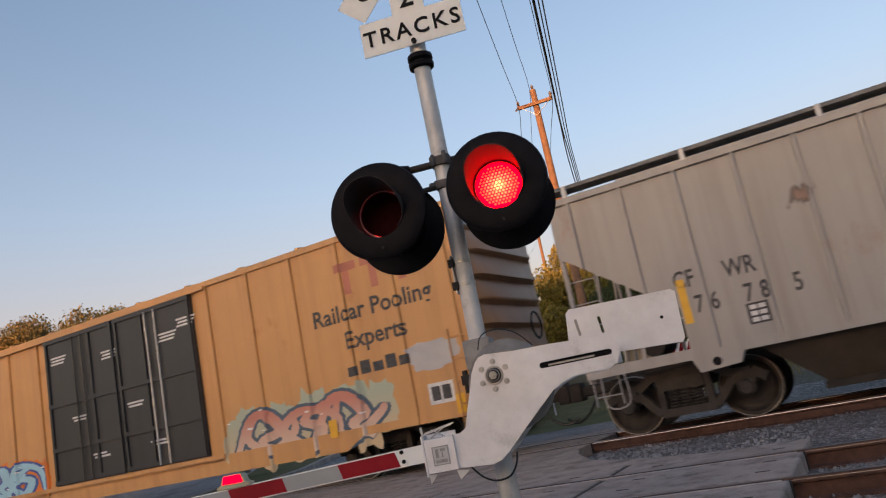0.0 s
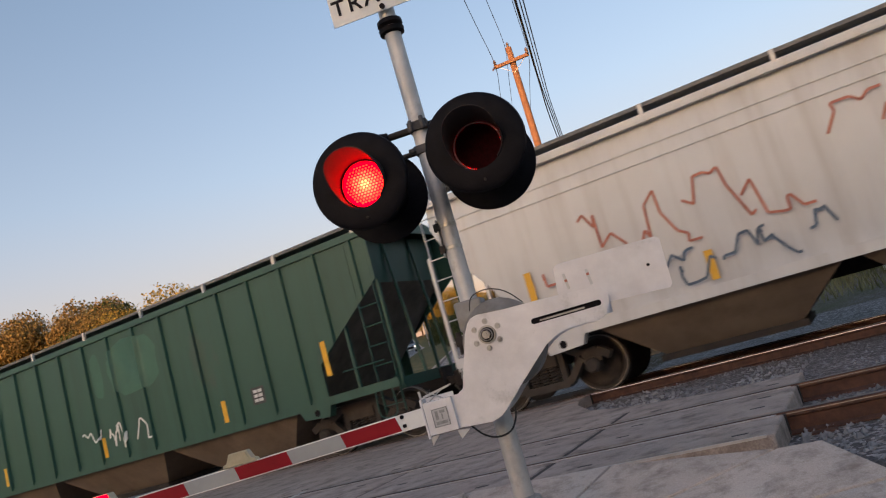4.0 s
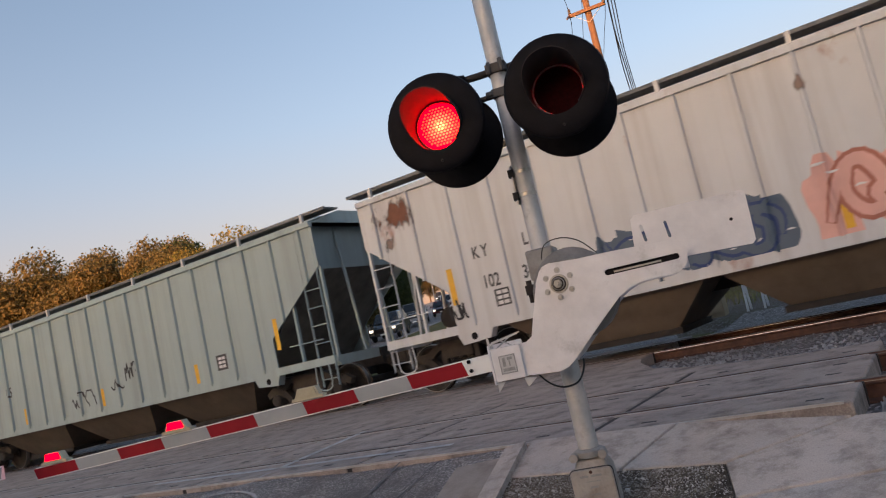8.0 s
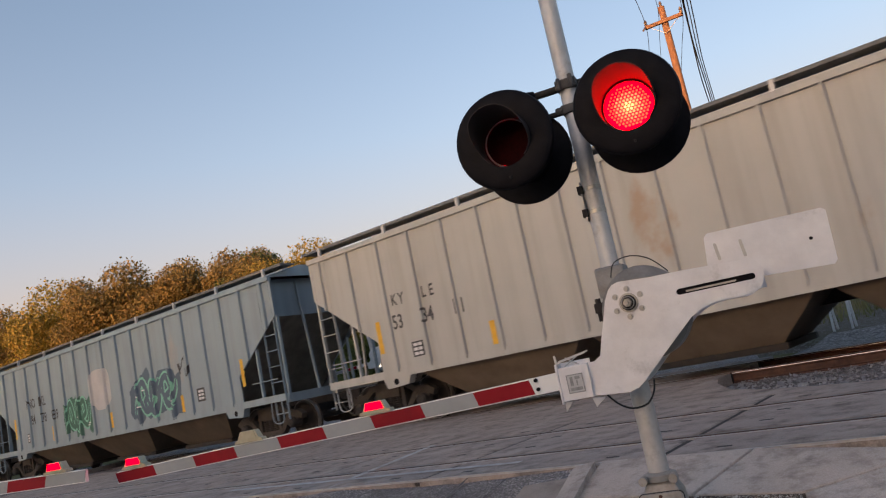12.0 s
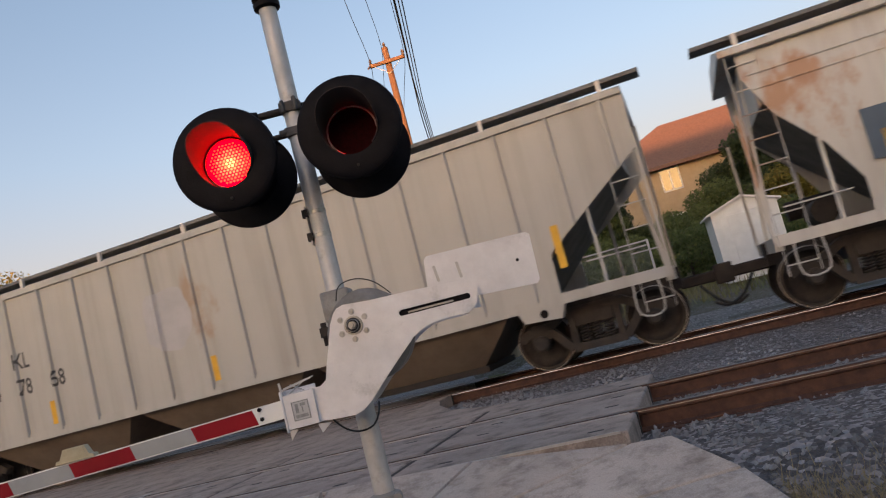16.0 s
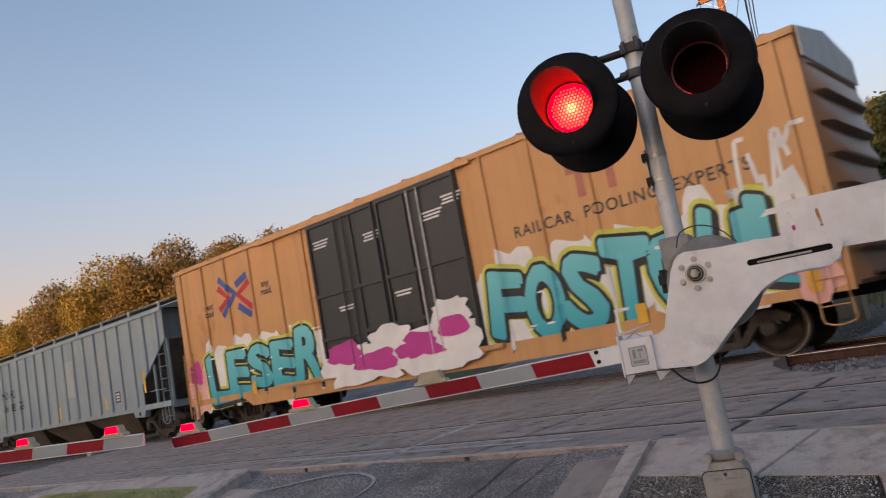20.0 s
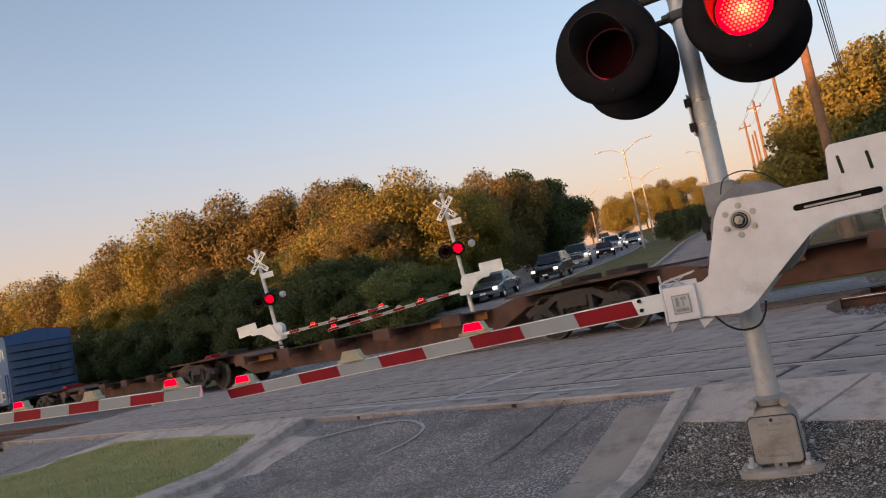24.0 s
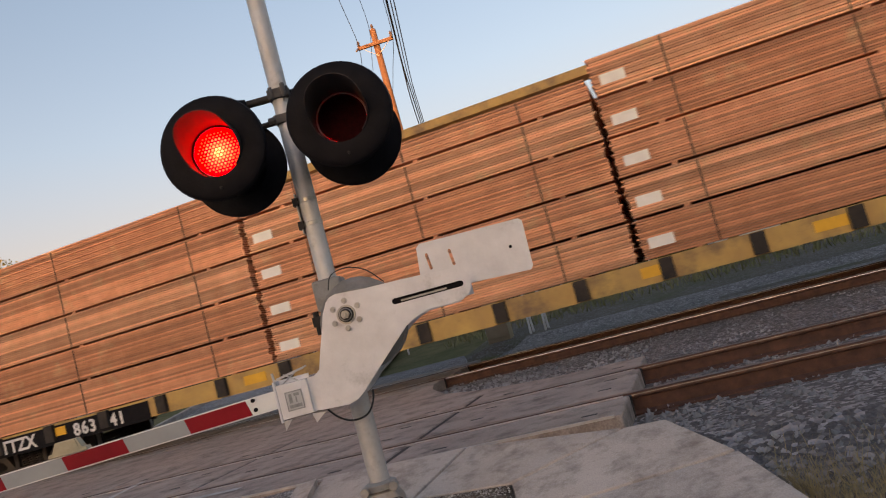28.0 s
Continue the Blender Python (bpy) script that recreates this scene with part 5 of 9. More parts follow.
# ---------------- poles, lamps, wires ----------------
POLE = mat("brown_timber_pole", (0.19, 0.105, 0.06), 0.85, 0, (0.12, 0.07, 0.045), 6, 0.3, 30)
GLASSY = mat("brown_insulator", (0.12, 0.1, 0.09), 0.3)


def utility_pole(x, y, top, turn=0, arm=True, lean=0.0):
    g = height(x, y) - 0.25
    p = thing("utility_pole", "brown timber utility pole with a cross arm" if arm else "brown timber utility pole", "utility pole", "utility poles along the road", at=pose(x, y, g, 0, lean, turn))
    h = top - g
    part("shaft", Shape().tube((0, 0, 0), (0, 0, h), 0.17, 0.11, 14), POLE, p)
    if arm:
        part("cross_arm", Shape().box(-0.65, 0.65, -0.2, -0.1, h - 0.62, h - 0.5), POLE, p, bevel=0.01)
        part("arm_brace", Shape().obox((-0.5, -0.15, h - 0.6), (0, -0.14, h - 1.0), 0.03, 0.01).obox((0.5, -0.15, h - 0.6), (0, -0.14, h - 1.0), 0.03, 0.01), STEEL, p)
        for xx in (-0.6, 0.0, 0.6):
            part("insulator", Shape().lathe([(0.03, 0), (0.06, 0.04), (0.035, 0.08), (0.06, 0.12), (0.03, 0.2), (0, 0.22)], (xx, -0.15 if xx else 0, h - 0.5 if xx else h), n=10), GLASSY, p)
        part("dead_end", Shape().obox((-0.62, -0.2, h - 0.55), (-0.66, -0.5, h - 0.75), 0.05, 0.05).obox((0.62, -0.2, h - 0.52), (0.66, -0.5, h - 0.6), 0.05, 0.05), GLASSY, p)
    return p


utility_pole(0.16, 21.7, 11.75, -8)
utility_pole(-3.0, 58.0, 14.9, -10)
utility_pole(-6.1, 74.0, 15.2, -10)
utility_pole(-8.9, 90.0, 16.0, -10)
utility_pole(-10.5, 112.0, 17.5, -10, False)
utility_pole(-9.0, 100.0, 16.2, -10, False)


def wire(points, r=0.012):
    line = []
    for a, b in zip(points, points[1:]):
        a, b = Vector(a), Vector(b)
        sag = (b - a).length * 0.012
        line += [a.lerp(b, k / 10) - Vector((0, 0, 4 * sag * k / 10 * (1 - k / 10))) for k in range(10)]
    sh = Shape().pipe(line + [Vector(points[-1])], r, 5)
    return solid("overhead_wire", sh, RUBBER, "thin dark overhead wire", "wire", "overhead wires")


for dx, dz, r in ((-0.62, -0.45, 0.011), (-0.1, 0.1, 0.01), (0.62, -0.45, 0.011), (0.7, -1.6, 0.022), (0.78, -1.9, 0.016), (0.85, -2.2, 0.016), (0.66, -2.7, 0.02)):
    n = [(0.3 + dx * 1.05, -22.0, 11.6 + dz), (0.16 + dx, 21.7, 11.75 + dz), (-3.0 + dx, 58, 14.9 + dz), (-6.1 + dx, 74, 15.2 + dz), (-8.9 + dx, 90, 16.0 + dz)]
    if dz < -1:
        n = n[:2] + [(1.2 + dx * 0.4, 46.0, 5.6 + 0.5 * dz)]      # service lines that drop behind the thicket
    wire(n, r)
utility_pole(0.35, -22.0, 11.75, 0)

LAMPM = mat("grey_lamp_post", (0.35, 0.34, 0.33), 0.5, 0.4)


def street_lamp(x, y, top, turn, span=2.2):
    g = height(x, y) - 0.1
    p = thing("street_lamp", "tall slim grey street lamp with two curved arms", "street lamp", "street lamps on the median", at=pose(x, y, g, 0, 0, turn))
    h = top - g
    part("post", Shape().tube((0, 0, 0), (0, 0, h), 0.1, 0.06, 12), LAMPM, p)
    for d in (-1, 1):
        part("arm", Shape().pipe([(0, 0, h - 0.35), (d * span * 0.35, 0, h + 0.1), (d * span * 0.7, 0, h + 0.35), (d * span, 0, h + 0.42)], 0.035, 8), LAMPM, p)
        part("lamp_head", Shape().skin([[(d * span, -0.12, h + 0.36), (d * span, 0.12, h + 0.36), (d * span, 0.1, h + 0.48), (d * span, -0.1, h + 0.48)], [(d * (span + 0.6), -0.08, h + 0.38), (d * (span + 0.6), 0.08, h + 0.38), (d * (span + 0.6), 0.06, h + 0.46), (d * (span + 0.6), -0.06, h + 0.46)]], caps=True), LAMPM, p, "flat lamp head")
    return p


street_lamp(-15.9, 61.1, 12.1, -14)
street_lamp(-21.2, 87.6, 12.7, -14)
street_lamp(-31.9, 100.3, 13.6, -14, 1.6)
street_lamp(-19.5, 122.0, 18.5, -14, 1.8)

# ---------------- vegetation ----------------
LEAF = {
    "green": foliage("oak_leaves", ((0.02, 0.036, 0.012), (0.045, 0.07, 0.022), (0.09, 0.115, 0.035))),
    "gold": foliage("turning_leaves", ((0.075, 0.088, 0.022), (0.19, 0.172, 0.034), (0.33, 0.245, 0.05))),
    "brown": foliage("browning_leaves", ((0.06, 0.066, 0.022), (0.135, 0.115, 0.038), (0.22, 0.16, 0.055))),
    "bush": foliage("bush_leaves", ((0.05, 0.08, 0.024), (0.105, 0.14, 0.042), (0.19, 0.215, 0.07))),
}
BARK = mat("grey_bark", (0.11, 0.085, 0.065), 0.9, 0, (0.06, 0.045, 0.035), 10, 0.5, 40)


def crown_mesh(name, w, h, base, leaf, seed, n=5200, size=0.2, lobes=13):
    """Many small leaves over uneven rounded lobes, thinner at the rim, with gaps between."""
    rnd = random.Random(seed)
    L = []
    for k in range(lobes):
        a = 2 * math.pi * k * 0.382 + rnd.uniform(-0.4, 0.4)
        up = (k + 0.5) / lobes
        q = rnd.uniform(0.5, 0.78) * math.sqrt(max(0.05, 1 - (1.9 * up - 0.85) ** 2 * 0.8))
        L.append((w / 2 * q * math.cos(a), w / 2 * q * math.sin(a), base + h * (0.14 + 0.68 * up), w * rnd.uniform(0.15, 0.25), h * rnd.uniform(0.11, 0.19)))
    L.append((0, 0, base + h * 0.5, w * 0.3, h * 0.38))
    v, f = [], []
    for i in range(n):
        lx, ly, lz, rx, rz = L[rnd.randrange(len(L))]
        d = Vector((rnd.gauss(0, 1), rnd.gauss(0, 1), rnd.gauss(0, 1))).normalized()
        k = min(1.16, rnd.random() ** 0.3 * (1.0 + 0.09 * rnd.gauss(0, 1)))
        c = Vector((lx + d.x * rx * k, ly + d.y * rx * k, lz + d.z * rz * k))
        s = size * rnd.uniform(0.5, 1.3)
        nrm = (d + Vector((rnd.gauss(0, 0.7), rnd.gauss(0, 0.7), rnd.gauss(0, 0.7)))).normalized()
        t = nrm.orthogonal().normalized()
        t.rotate(Matrix.Rotation(rnd.uniform(0, 6.28), 3, nrm))
        b = nrm.cross(t)
        o = len(v)
        v += [c + t * s, c + b * s * 0.55 + nrm * s * 0.2, c - t * s * 0.8, c - b * s * 0.6 + nrm * s * 0.15]
        f += [(o, o + 1, o + 2, o + 3)]
    me = bpy.data.meshes.new(name)
    me.from_pydata([tuple(p) for p in v], [], f)
    me.materials.append(leaf)
    return me


def trunk_shape(h, r, w, seed):
    rnd = random.Random(seed)
    sh = Shape().tube((0, 0, -0.4), (0.05, 0, h * 0.45), r, r * 0.7, 9).tube((0.05, 0, h * 0.44), (0.1, 0.1, h * 0.8), r * 0.7, r * 0.25, 8)
    for k in range(6):
        a = rnd.uniform(0, 6.28)
        z = h * rnd.uniform(0.28, 0.55)
        sh.tube((0.04, 0, z), (w * 0.36 * math.cos(a), w * 0.36 * math.sin(a), z + h * 0.25), r * 0.42, r * 0.1, 7)
    return sh


KINDS = {}
for key, leaf, w, h, lab, nn in (("gold", "gold", 8.6, 10.8, "round oak with leaves turning gold", 30000), ("brown", "brown", 8.0, 10.6, "oak with browning leaves", 30000), ("green", "green", 7.6, 8.0, "dense dark green oak", 30000), ("tall", "brown", 7.0, 12.0, "tall oak with brown and green leaves", 30000), ("small", "green", 3.4, 3.8, "small dark green tree", 3500), ("bush", "bush", 4.6, 3.6, "leafy green bush behind the tracks", 5200), ("thick", "bush", 6.0, 6.4, "dense leafy thicket tree beyond the tracks", 19200), ("thickgold", "gold", 5.6, 6.6, "thicket tree with brown sunlit top", 19200), ("goldbig", "gold", 10.0, 12.0, "broad oak with golden leaves", 36000)):
    t = thing("tree" if key != "bush" else "bush", lab, "tree" if key != "bush" else "bush", "trees beyond the tracks", at=pose(0, 0, -500))
    part("trunk", trunk_shape(h, 0.2 if h > 5 else 0.1, w, len(key)), BARK, t)
    part("crown", crown_mesh("crown", w, h * 0.86, h * 0.12, LEAF[leaf], 31 + len(KINDS), nn, 0.112 if h > 5 else 0.1), LEAF[leaf], t)
    KINDS[key] = t
USED = set()


TALL = {"gold": 10.8, "brown": 10.6, "green": 8.0, "tall": 12.0, "small": 3.8, "bush": 3.6, "thick": 6.4, "thickgold": 6.6, "goldbig": 12.0}


def plant(kind, x, y, turn=0.0, dz=0.0, top=None):
    """Sets out a tree; top: how high its crown reaches."""
    g = height(x, y) - 0.3 + dz
    k = 1.0 if top is None else (top - g) / TALL[kind]
    m = pose(x, y, g, 0, 0, turn) @ Matrix.Diagonal((k, k, k, 1))
    if kind not in USED:
        USED.add(kind)
        KINDS[kind].matrix_basis = m
        return KINDS[kind]
    return copy_thing(KINDS[kind], m @ Matrix.Diagonal((*[1 / v for v in KINDS[kind].scale], 1)))


rnd = random.Random(8)
# the wood along the far side of the tracks: its skyline of gold and brown crowns
for x, y, top, kd in ((-97, 56, 16.1, "brown"), (-86, 53, 15.9, "gold"), (-76.7, 50.4, 14.9, "brown"), (-67.4, 47.7, 14.8, "gold"), (-59, 45.3, 15.0, "brown"), (-52, 43.2, 15.1, "gold"), (-46, 41.5, 14.8, "tall"), (-43.4, 42.8, 15.0, "brown"), (-39.7, 42.8, 14.9, "tall"), (-36.5, 42.9, 14.0, "brown"), (-33.8, 43.2, 13.9, "tall"),
                      (-24.2, 34, 10.4, "goldbig"), (-22.0, 34.5, 10.4, "gold"), (-21.6, 38, 9.6, "goldbig"), (-21.3, 40, 9.4, "gold"), (-23.5, 46, 10.6, "brown"), (-24.2, 52, 12.7, "brown"), (-24.8, 58, 13.0, "green"), (-25.6, 64, 12.6, "green"), (-28.2, 74, 12.6, "brown"), (-32, 84, 12.8, "green"), (-27.5, 37, 11.3, "brown"), (-29.5, 40, 12.3, "green")):
    plant(kd, x, y, rnd.uniform(0, 360), 0, top)
for k in range(17):
    p = tw(-32.0 - 5.6 * k + rnd.uniform(-1, 1), 24.0 + rnd.uniform(-1, 1))
    plant(("brown", "gold", "gold", "green")[k % 4], p.x, p.y, rnd.uniform(0, 360), 0, 8.4 + 0.15 * k + rnd.uniform(-0.9, 0.7))
# dark undergrowth in front of it
for k in range(20):
    p = tw(-27.0 - 4.0 * k + rnd.uniform(-1, 1), 19.3 + rnd.uniform(-0.8, 1.0))
    plant("green", p.x, p.y, rnd.uniform(0, 360), -0.5, 4.9 + 0.12 * k + rnd.uniform(-0.8, 0.8))
for x, y, top, kd in ((-20.4, 27, 5.4, "green"), (-17.4, 25, 4.2, "thick"), (-19.0, 29, 4.6, "thick"), (-18.6, 33, 4.2, "thick"), (-20.5, 37, 4.6, "green"), (-22.0, 44, 5.4, "green"), (-23.5, 50, 5.8, "thick"), (-22.4, 31, 6.0, "thick"), (-24.6, 29, 6.0, "green")):
    plant(kd, x - 1.0, y, rnd.uniform(0, 360), -0.3, top)
# small trees on the far median, gold woods beyond
for x, y in ((-14.6, 66), (-13.6, 74), (-16.0, 80), (-15.6, 88), (-18.6, 94), (-13.0, 60)):
    plant("small", x, y, rnd.uniform(0, 360), 0, height(x, y) + rnd.uniform(2.6, 3.6))
for x, y, top, kd in ((-33.5, 119, 15.0, "gold"), (-29.5, 120, 16.0, "goldbig"), (-26.8, 123, 16.2, "brown"), (-22.4, 119, 15.4, "goldbig"), (-18.0, 110, 12.6, "gold"), (-25, 116, 14.2, "gold"), (-36.5, 127, 15.5, "gold"), (-42, 130, 16.5, "brown"), (-13.5, 98, 10.5, "gold"), (-8.8, 72, 8.9, "brown"), (-5.3, 57, 7.8, "gold"), (-2.9, 46, 6.7, "brown"), (-6.4, 64, 8.0, "green"), (-10.0, 84, 9.4, "goldbig")):
    plant(kd, x, y, rnd.uniform(0, 360), 0, top)
# thicket behind the tracks, beside the road and below the houses
for x, y, top, kd in ((-0.6, 37, 6.6, "thick"), (0.4, 33, 6.2, "green"), (-0.2, 29.5, 7.2, "thickgold"), (1.6, 31.4, 9.1, "thickgold"), (3.3, 31.4, 9.4, "gold"), (4.8, 29.4, 8.6, "green"), (5.9, 31, 7.4, "green"), (7.8, 30.2, 5.2, "green"), (15.2, 28.6, 7.9, "green"), (17.4, 30.5, 8.8, "thick"), (18.6, 28.0, 8.2, "green"), (7.0, 29, 4.9, "thick"), (2.0, 26.5, 5.6, "green"), (4.3, 24.8, 4.2, "thick"), (6.8, 24.4, 3.6, "bush"), (9.2, 24.2, 4.0, "thick"), (11.8, 27, 5.0, "thick"), (14.5, 25.5, 5.2, "thickgold"), (17.5, 25, 5.8, "thick"), (2.6, 23.6, 3.4, "bush"), (5.4, 22.6, 3.0, "bush"), (8.4, 21.8, 3.2, "bush"), (11.4, 21.4, 3.4, "bush"), (14.4, 21, 4.4, "thick"), (18, 20.6, 5.0, "thick"), (22, 20, 5.6, "thickgold"), (27, 19, 5.8, "thick"), (19.5, 29, 8.6, "thick"), (22.5, 32, 10.2, "thickgold"), (18.5, 46, 11.2, "brown"), (24, 45, 12.0, "gold"), (31, 30, 8.5, "thick")):
    plant(kd, x, y, rnd.uniform(0, 360), 0, top)
WEED = mat("green_weeds", (0.15, 0.16, 0.06), 0.85, 0, (0.27, 0.23, 0.11), 0.6)
sh = Shape()
for i in range(8000):
    q = tw(rnd.uniform(-5, 26), 16.4 + rnd.random() ** 0.8 * 6)
    t, Lw = rnd.uniform(0, 6.28), rnd.uniform(0.1, 0.45) * (0.4 if q.y < 13 else 1.0)
    c = Vector((q.x, q.y, height(q.x, q.y) - 0.14))
    wv = Vector((-math.sin(t), math.cos(t), 0)) * 0.02
    sh.add([c + wv, c - wv, c + Vector((math.cos(t) * 0.4, math.sin(t) * 0.4, 1.0)) * Lw], [(0, 1, 2)])
solid("weeds", sh, WEED, "rough green weeds between tracks and fence", "weeds", kind="stuff")
# unseen wall and trees added behind the camera; stepped heights shade the crossing
solid("wall_behind", Shape().box(-130, -56, -62, -58, -0.5, 13.0).box(-56, -36, -62, -58, -0.5, 10.4).box(-36, -20, -62, -58, -0.5, 11.2).box(-20, 120, -62, -58, -0.5, 15.0), mat("plain_shade_wall", (0.4, 0.37, 0.33), 0.9, 0, (0.33, 0.3, 0.27), 0.5), "added unseen wall behind the viewer that shades the crossing", "wall", kind="structure")
for k in range(14):
    plant(("goldbig", "tall", "brown")[k % 3], -75 + 11 * k + rnd.uniform(-3, 3), -54 + rnd.uniform(-2, 2), rnd.uniform(0, 360), -1.5)

# ---------------- house and fence ----------------
STUCCO = mat("tan_house_wall", (0.42, 0.33, 0.22), 0.85, 0, (0.36, 0.28, 0.18), 3)
SHINGLE = mat("brown_roof_shingles", (0.2, 0.11, 0.08), 0.9, 0, (0.13, 0.075, 0.06), 8, 0.4)
PANE = mat("dark_window_glass", (0.03, 0.035, 0.04), 0.08)


def house(x, y, turn, w=11.0, d=8.0, wall=5.4, ridge=2.6):
    z = height(x, y)
    hs = thing("house", "tan house with a brown shingled hip roof", "house", "houses beyond the thicket", at=pose(x, y, z, 0, 0, turn))
    part("wall", Shape().box(-w / 2, w / 2, -d / 2, d / 2, -0.5, wall), STUCCO, hs)
    ew, ed, in_ = w / 2 + 0.5, d / 2 + 0.5, d / 2 - 0.6
    lo, hi = wall - 0.1, wall + ridge
    part("roof", Shape().add([(-ew, -ed, lo), (ew, -ed, lo), (ew, ed, lo), (-ew, ed, lo), (-ew + in_ + 1.2, 0, hi), (ew - in_ - 1.2, 0, hi), (-ew, -ed, lo - 0.2), (ew, -ed, lo - 0.2), (ew, ed, lo - 0.2), (-ew, ed, lo - 0.2)], [(0, 1, 5, 4), (1, 2, 5), (2, 3, 4, 5), (3, 0, 4), (0, 6, 7, 1), (1, 7, 8, 2), (2, 8, 9, 3), (3, 9, 6, 0), (9, 8, 7, 6)]), SHINGLE, hs, "brown shingled hip roof")
    part("eaves_board", Shape().box(-ew, ew, -ed - 0.03, -ed, lo - 0.2, lo - 0.06), SHINGLE, hs, "brown board under the eaves")
    for xx, zz in ((-2.4, 3.6), (2.4, 3.6), (-2.4, 1.0), (2.4, 1.0)):
        wi = part("window", Shape().box(xx - 0.55, xx + 0.55, -d / 2 - 0.06, -d / 2 + 0.02, zz, zz + 1.3), WHITE, hs, "white framed window")
        for a in (xx - 0.26, xx + 0.26):
            part("pane", Shape().box(a - 0.22, a + 0.22, -d / 2 - 0.07, -d / 2 - 0.055, zz + 0.08, zz + 1.22), PANE, wi)
    return hs


house(16.9, 42.0, -15, 13.5, 9.0, 5.2, 3.0)
house(11.6, 50.5, -16, 8.5, 7.0, 4.9, 2.6)
house(36.0, 38.0, -25, 12.0, 9.0, 5.0, 2.8)
# chain-link fence
MESHM = bpy.data.materials.new("chain_link_mesh")
MESHM.use_nodes = True
mn, ml = MESHM.node_tree.nodes, MESHM.node_tree.links
tcn = mn.new("ShaderNodeTexCoord")
mp = mn.new("ShaderNodeMapping")
mp.inputs["Rotation"].default_value = (0, radians(45), 0)
br = mn.new("ShaderNodeTexBrick")
br.offset = 0.0
for key, val in (("Scale", 16.0), ("Mortar Size", 0.055), ("Brick Width", 1.0), ("Row Height", 1.0)):
    br.inputs[key].default_value = val
br.inputs["Color1"].default_value, br.inputs["Color2"].default_value, br.inputs["Mortar"].default_value = (0, 0, 0, 1), (0, 0, 0, 1), (1, 1, 1, 1)
sw = mn.new("ShaderNodeSeparateXYZ")
cb = mn.new("ShaderNodeCombineXYZ")
ml.new(tcn.outputs["Object"], mp.inputs[0])
ml.new(mp.outputs[0], sw.inputs[0])
ml.new(sw.outputs[0], cb.inputs[0])
ml.new(sw.outputs[2], cb.inputs[1])
ml.new(cb.outputs[0], br.inputs["Vector"])
ml.new(br.outputs[0], mn["Principled BSDF"].inputs["Alpha"])
mn["Principled BSDF"].inputs["Base Color"].default_value = (0.2, 0.21, 0.2, 1)
fence = thing("chain_link_fence", "grey chain-link fence below the thicket", "fence", at=Matrix.Translation(tw(-7.1, 19.3, 0.78)) @ pose(0, 0, 0, 0, 0, -TRACK))
for k in range(4):
    x = 2.7 * k
    part("post", Shape().tube((x, 0, -0.5), (x, 0, 1.85), 0.035, n=8), STEEL, fence)
    if k < 3:
        part("mesh_panel", Shape().box(x + 0.04, x + 2.66, -0.003, 0.003, 0.05, 1.8), MESHM, fence)
        part("top_rail", Shape().tube((x, 0, 1.82), (x + 2.7, 0, 1.82), 0.022, n=8), STEEL, fence)
# white equipment cabin
cab = thing("equipment_cabin", "small white metal equipment cabin with peaked roof", "cabin", at=pose(9.2, 18.3, 0.75, 0, 0, -TRACK + 4) @ Matrix.Diagonal((1.22, 1.25, 1.08, 1)))
part("wall", Shape().prism([(-0.75, 0), (0.75, 0), (0.75, 1.9), (0, 2.15), (-0.75, 1.9)], -0.8, 0.8), WHITE, cab)
for s in (-1, 1):
    part("roof", Shape().add([(0, -0.9, 2.2), (0, 0.9, 2.2), (s * 0.85, 0.9, 1.88), (s * 0.85, -0.9, 1.88), (0, -0.9, 2.15), (0, 0.9, 2.15), (s * 0.85, 0.9, 1.83), (s * 0.85, -0.9, 1.83)], [(0, 1, 2, 3), (7, 6, 5, 4), (0, 3, 7, 4), (1, 5, 6, 2), (2, 6, 7, 3)]), WHITE, cab)
part("door", Shape().box(-0.4, 0.4, -0.83, -0.8, 0.15, 1.75), WHITE, cab, bevel=0.01)

# a striped barricade and a tan cabinet beyond the tracks
bz = height(2.4, 14.9) - 0.15
bar = thing("barricade", "small red and white striped barricade on thin white legs", "barricade", at=pose(2.4, 14.9, bz, 0, 0, -TRACK - 4))
for x in (-0.2, 0.2):
    part("leg", Shape().obox((x, -0.16, 0), (x, 0, 1.5), 0.05, 0.03).obox((x, 0.16, 0), (x, 0, 1.5), 0.05, 0.03), WHITE, bar)
board = part("striped_board", Shape().box(-0.3, 0.3, -0.05, -0.03, 1.24, 1.44), WHITE, bar, "board with slanting red stripes")
for k in range(3):
    x = -0.27 + 0.2 * k
    part("stripe", Shape().prism([(x, 1.245), (x + 0.1, 1.245), (x + 0.17, 1.435), (x + 0.07, 1.435)], -0.056, -0.051), RED, board, "slanting red stripe")
part("top_rail", Shape().box(-0.3, 0.32, -0.05, -0.03, 1.5, 1.56), WHITE, bar)
tan = thing("utility_cabinet", "tan metal utility cabinet beyond the tracks", "cabinet", at=pose(1.42, 15.3, height(1.42, 15.3) - 0.15, 0, 0, -TRACK))
part("body", Shape().box(-0.3, 0.3, -0.22, 0.22, 0.0, 1.5), mat("tan_metal_paint", (0.4, 0.31, 0.2), 0.6, 0, (0.33, 0.25, 0.16), 3), tan, bevel=0.02)
part("door", Shape().box(-0.26, 0.26, -0.24, -0.22, 0.12, 1.4), mat("tan_metal_paint", (0.4, 0.31, 0.2)), tan, bevel=0.006)
part("lid", Shape().box(-0.33, 0.33, -0.26, 0.26, 1.5, 1.55), mat("tan_metal_paint", (0.4, 0.31, 0.2)), tan, bevel=0.01)

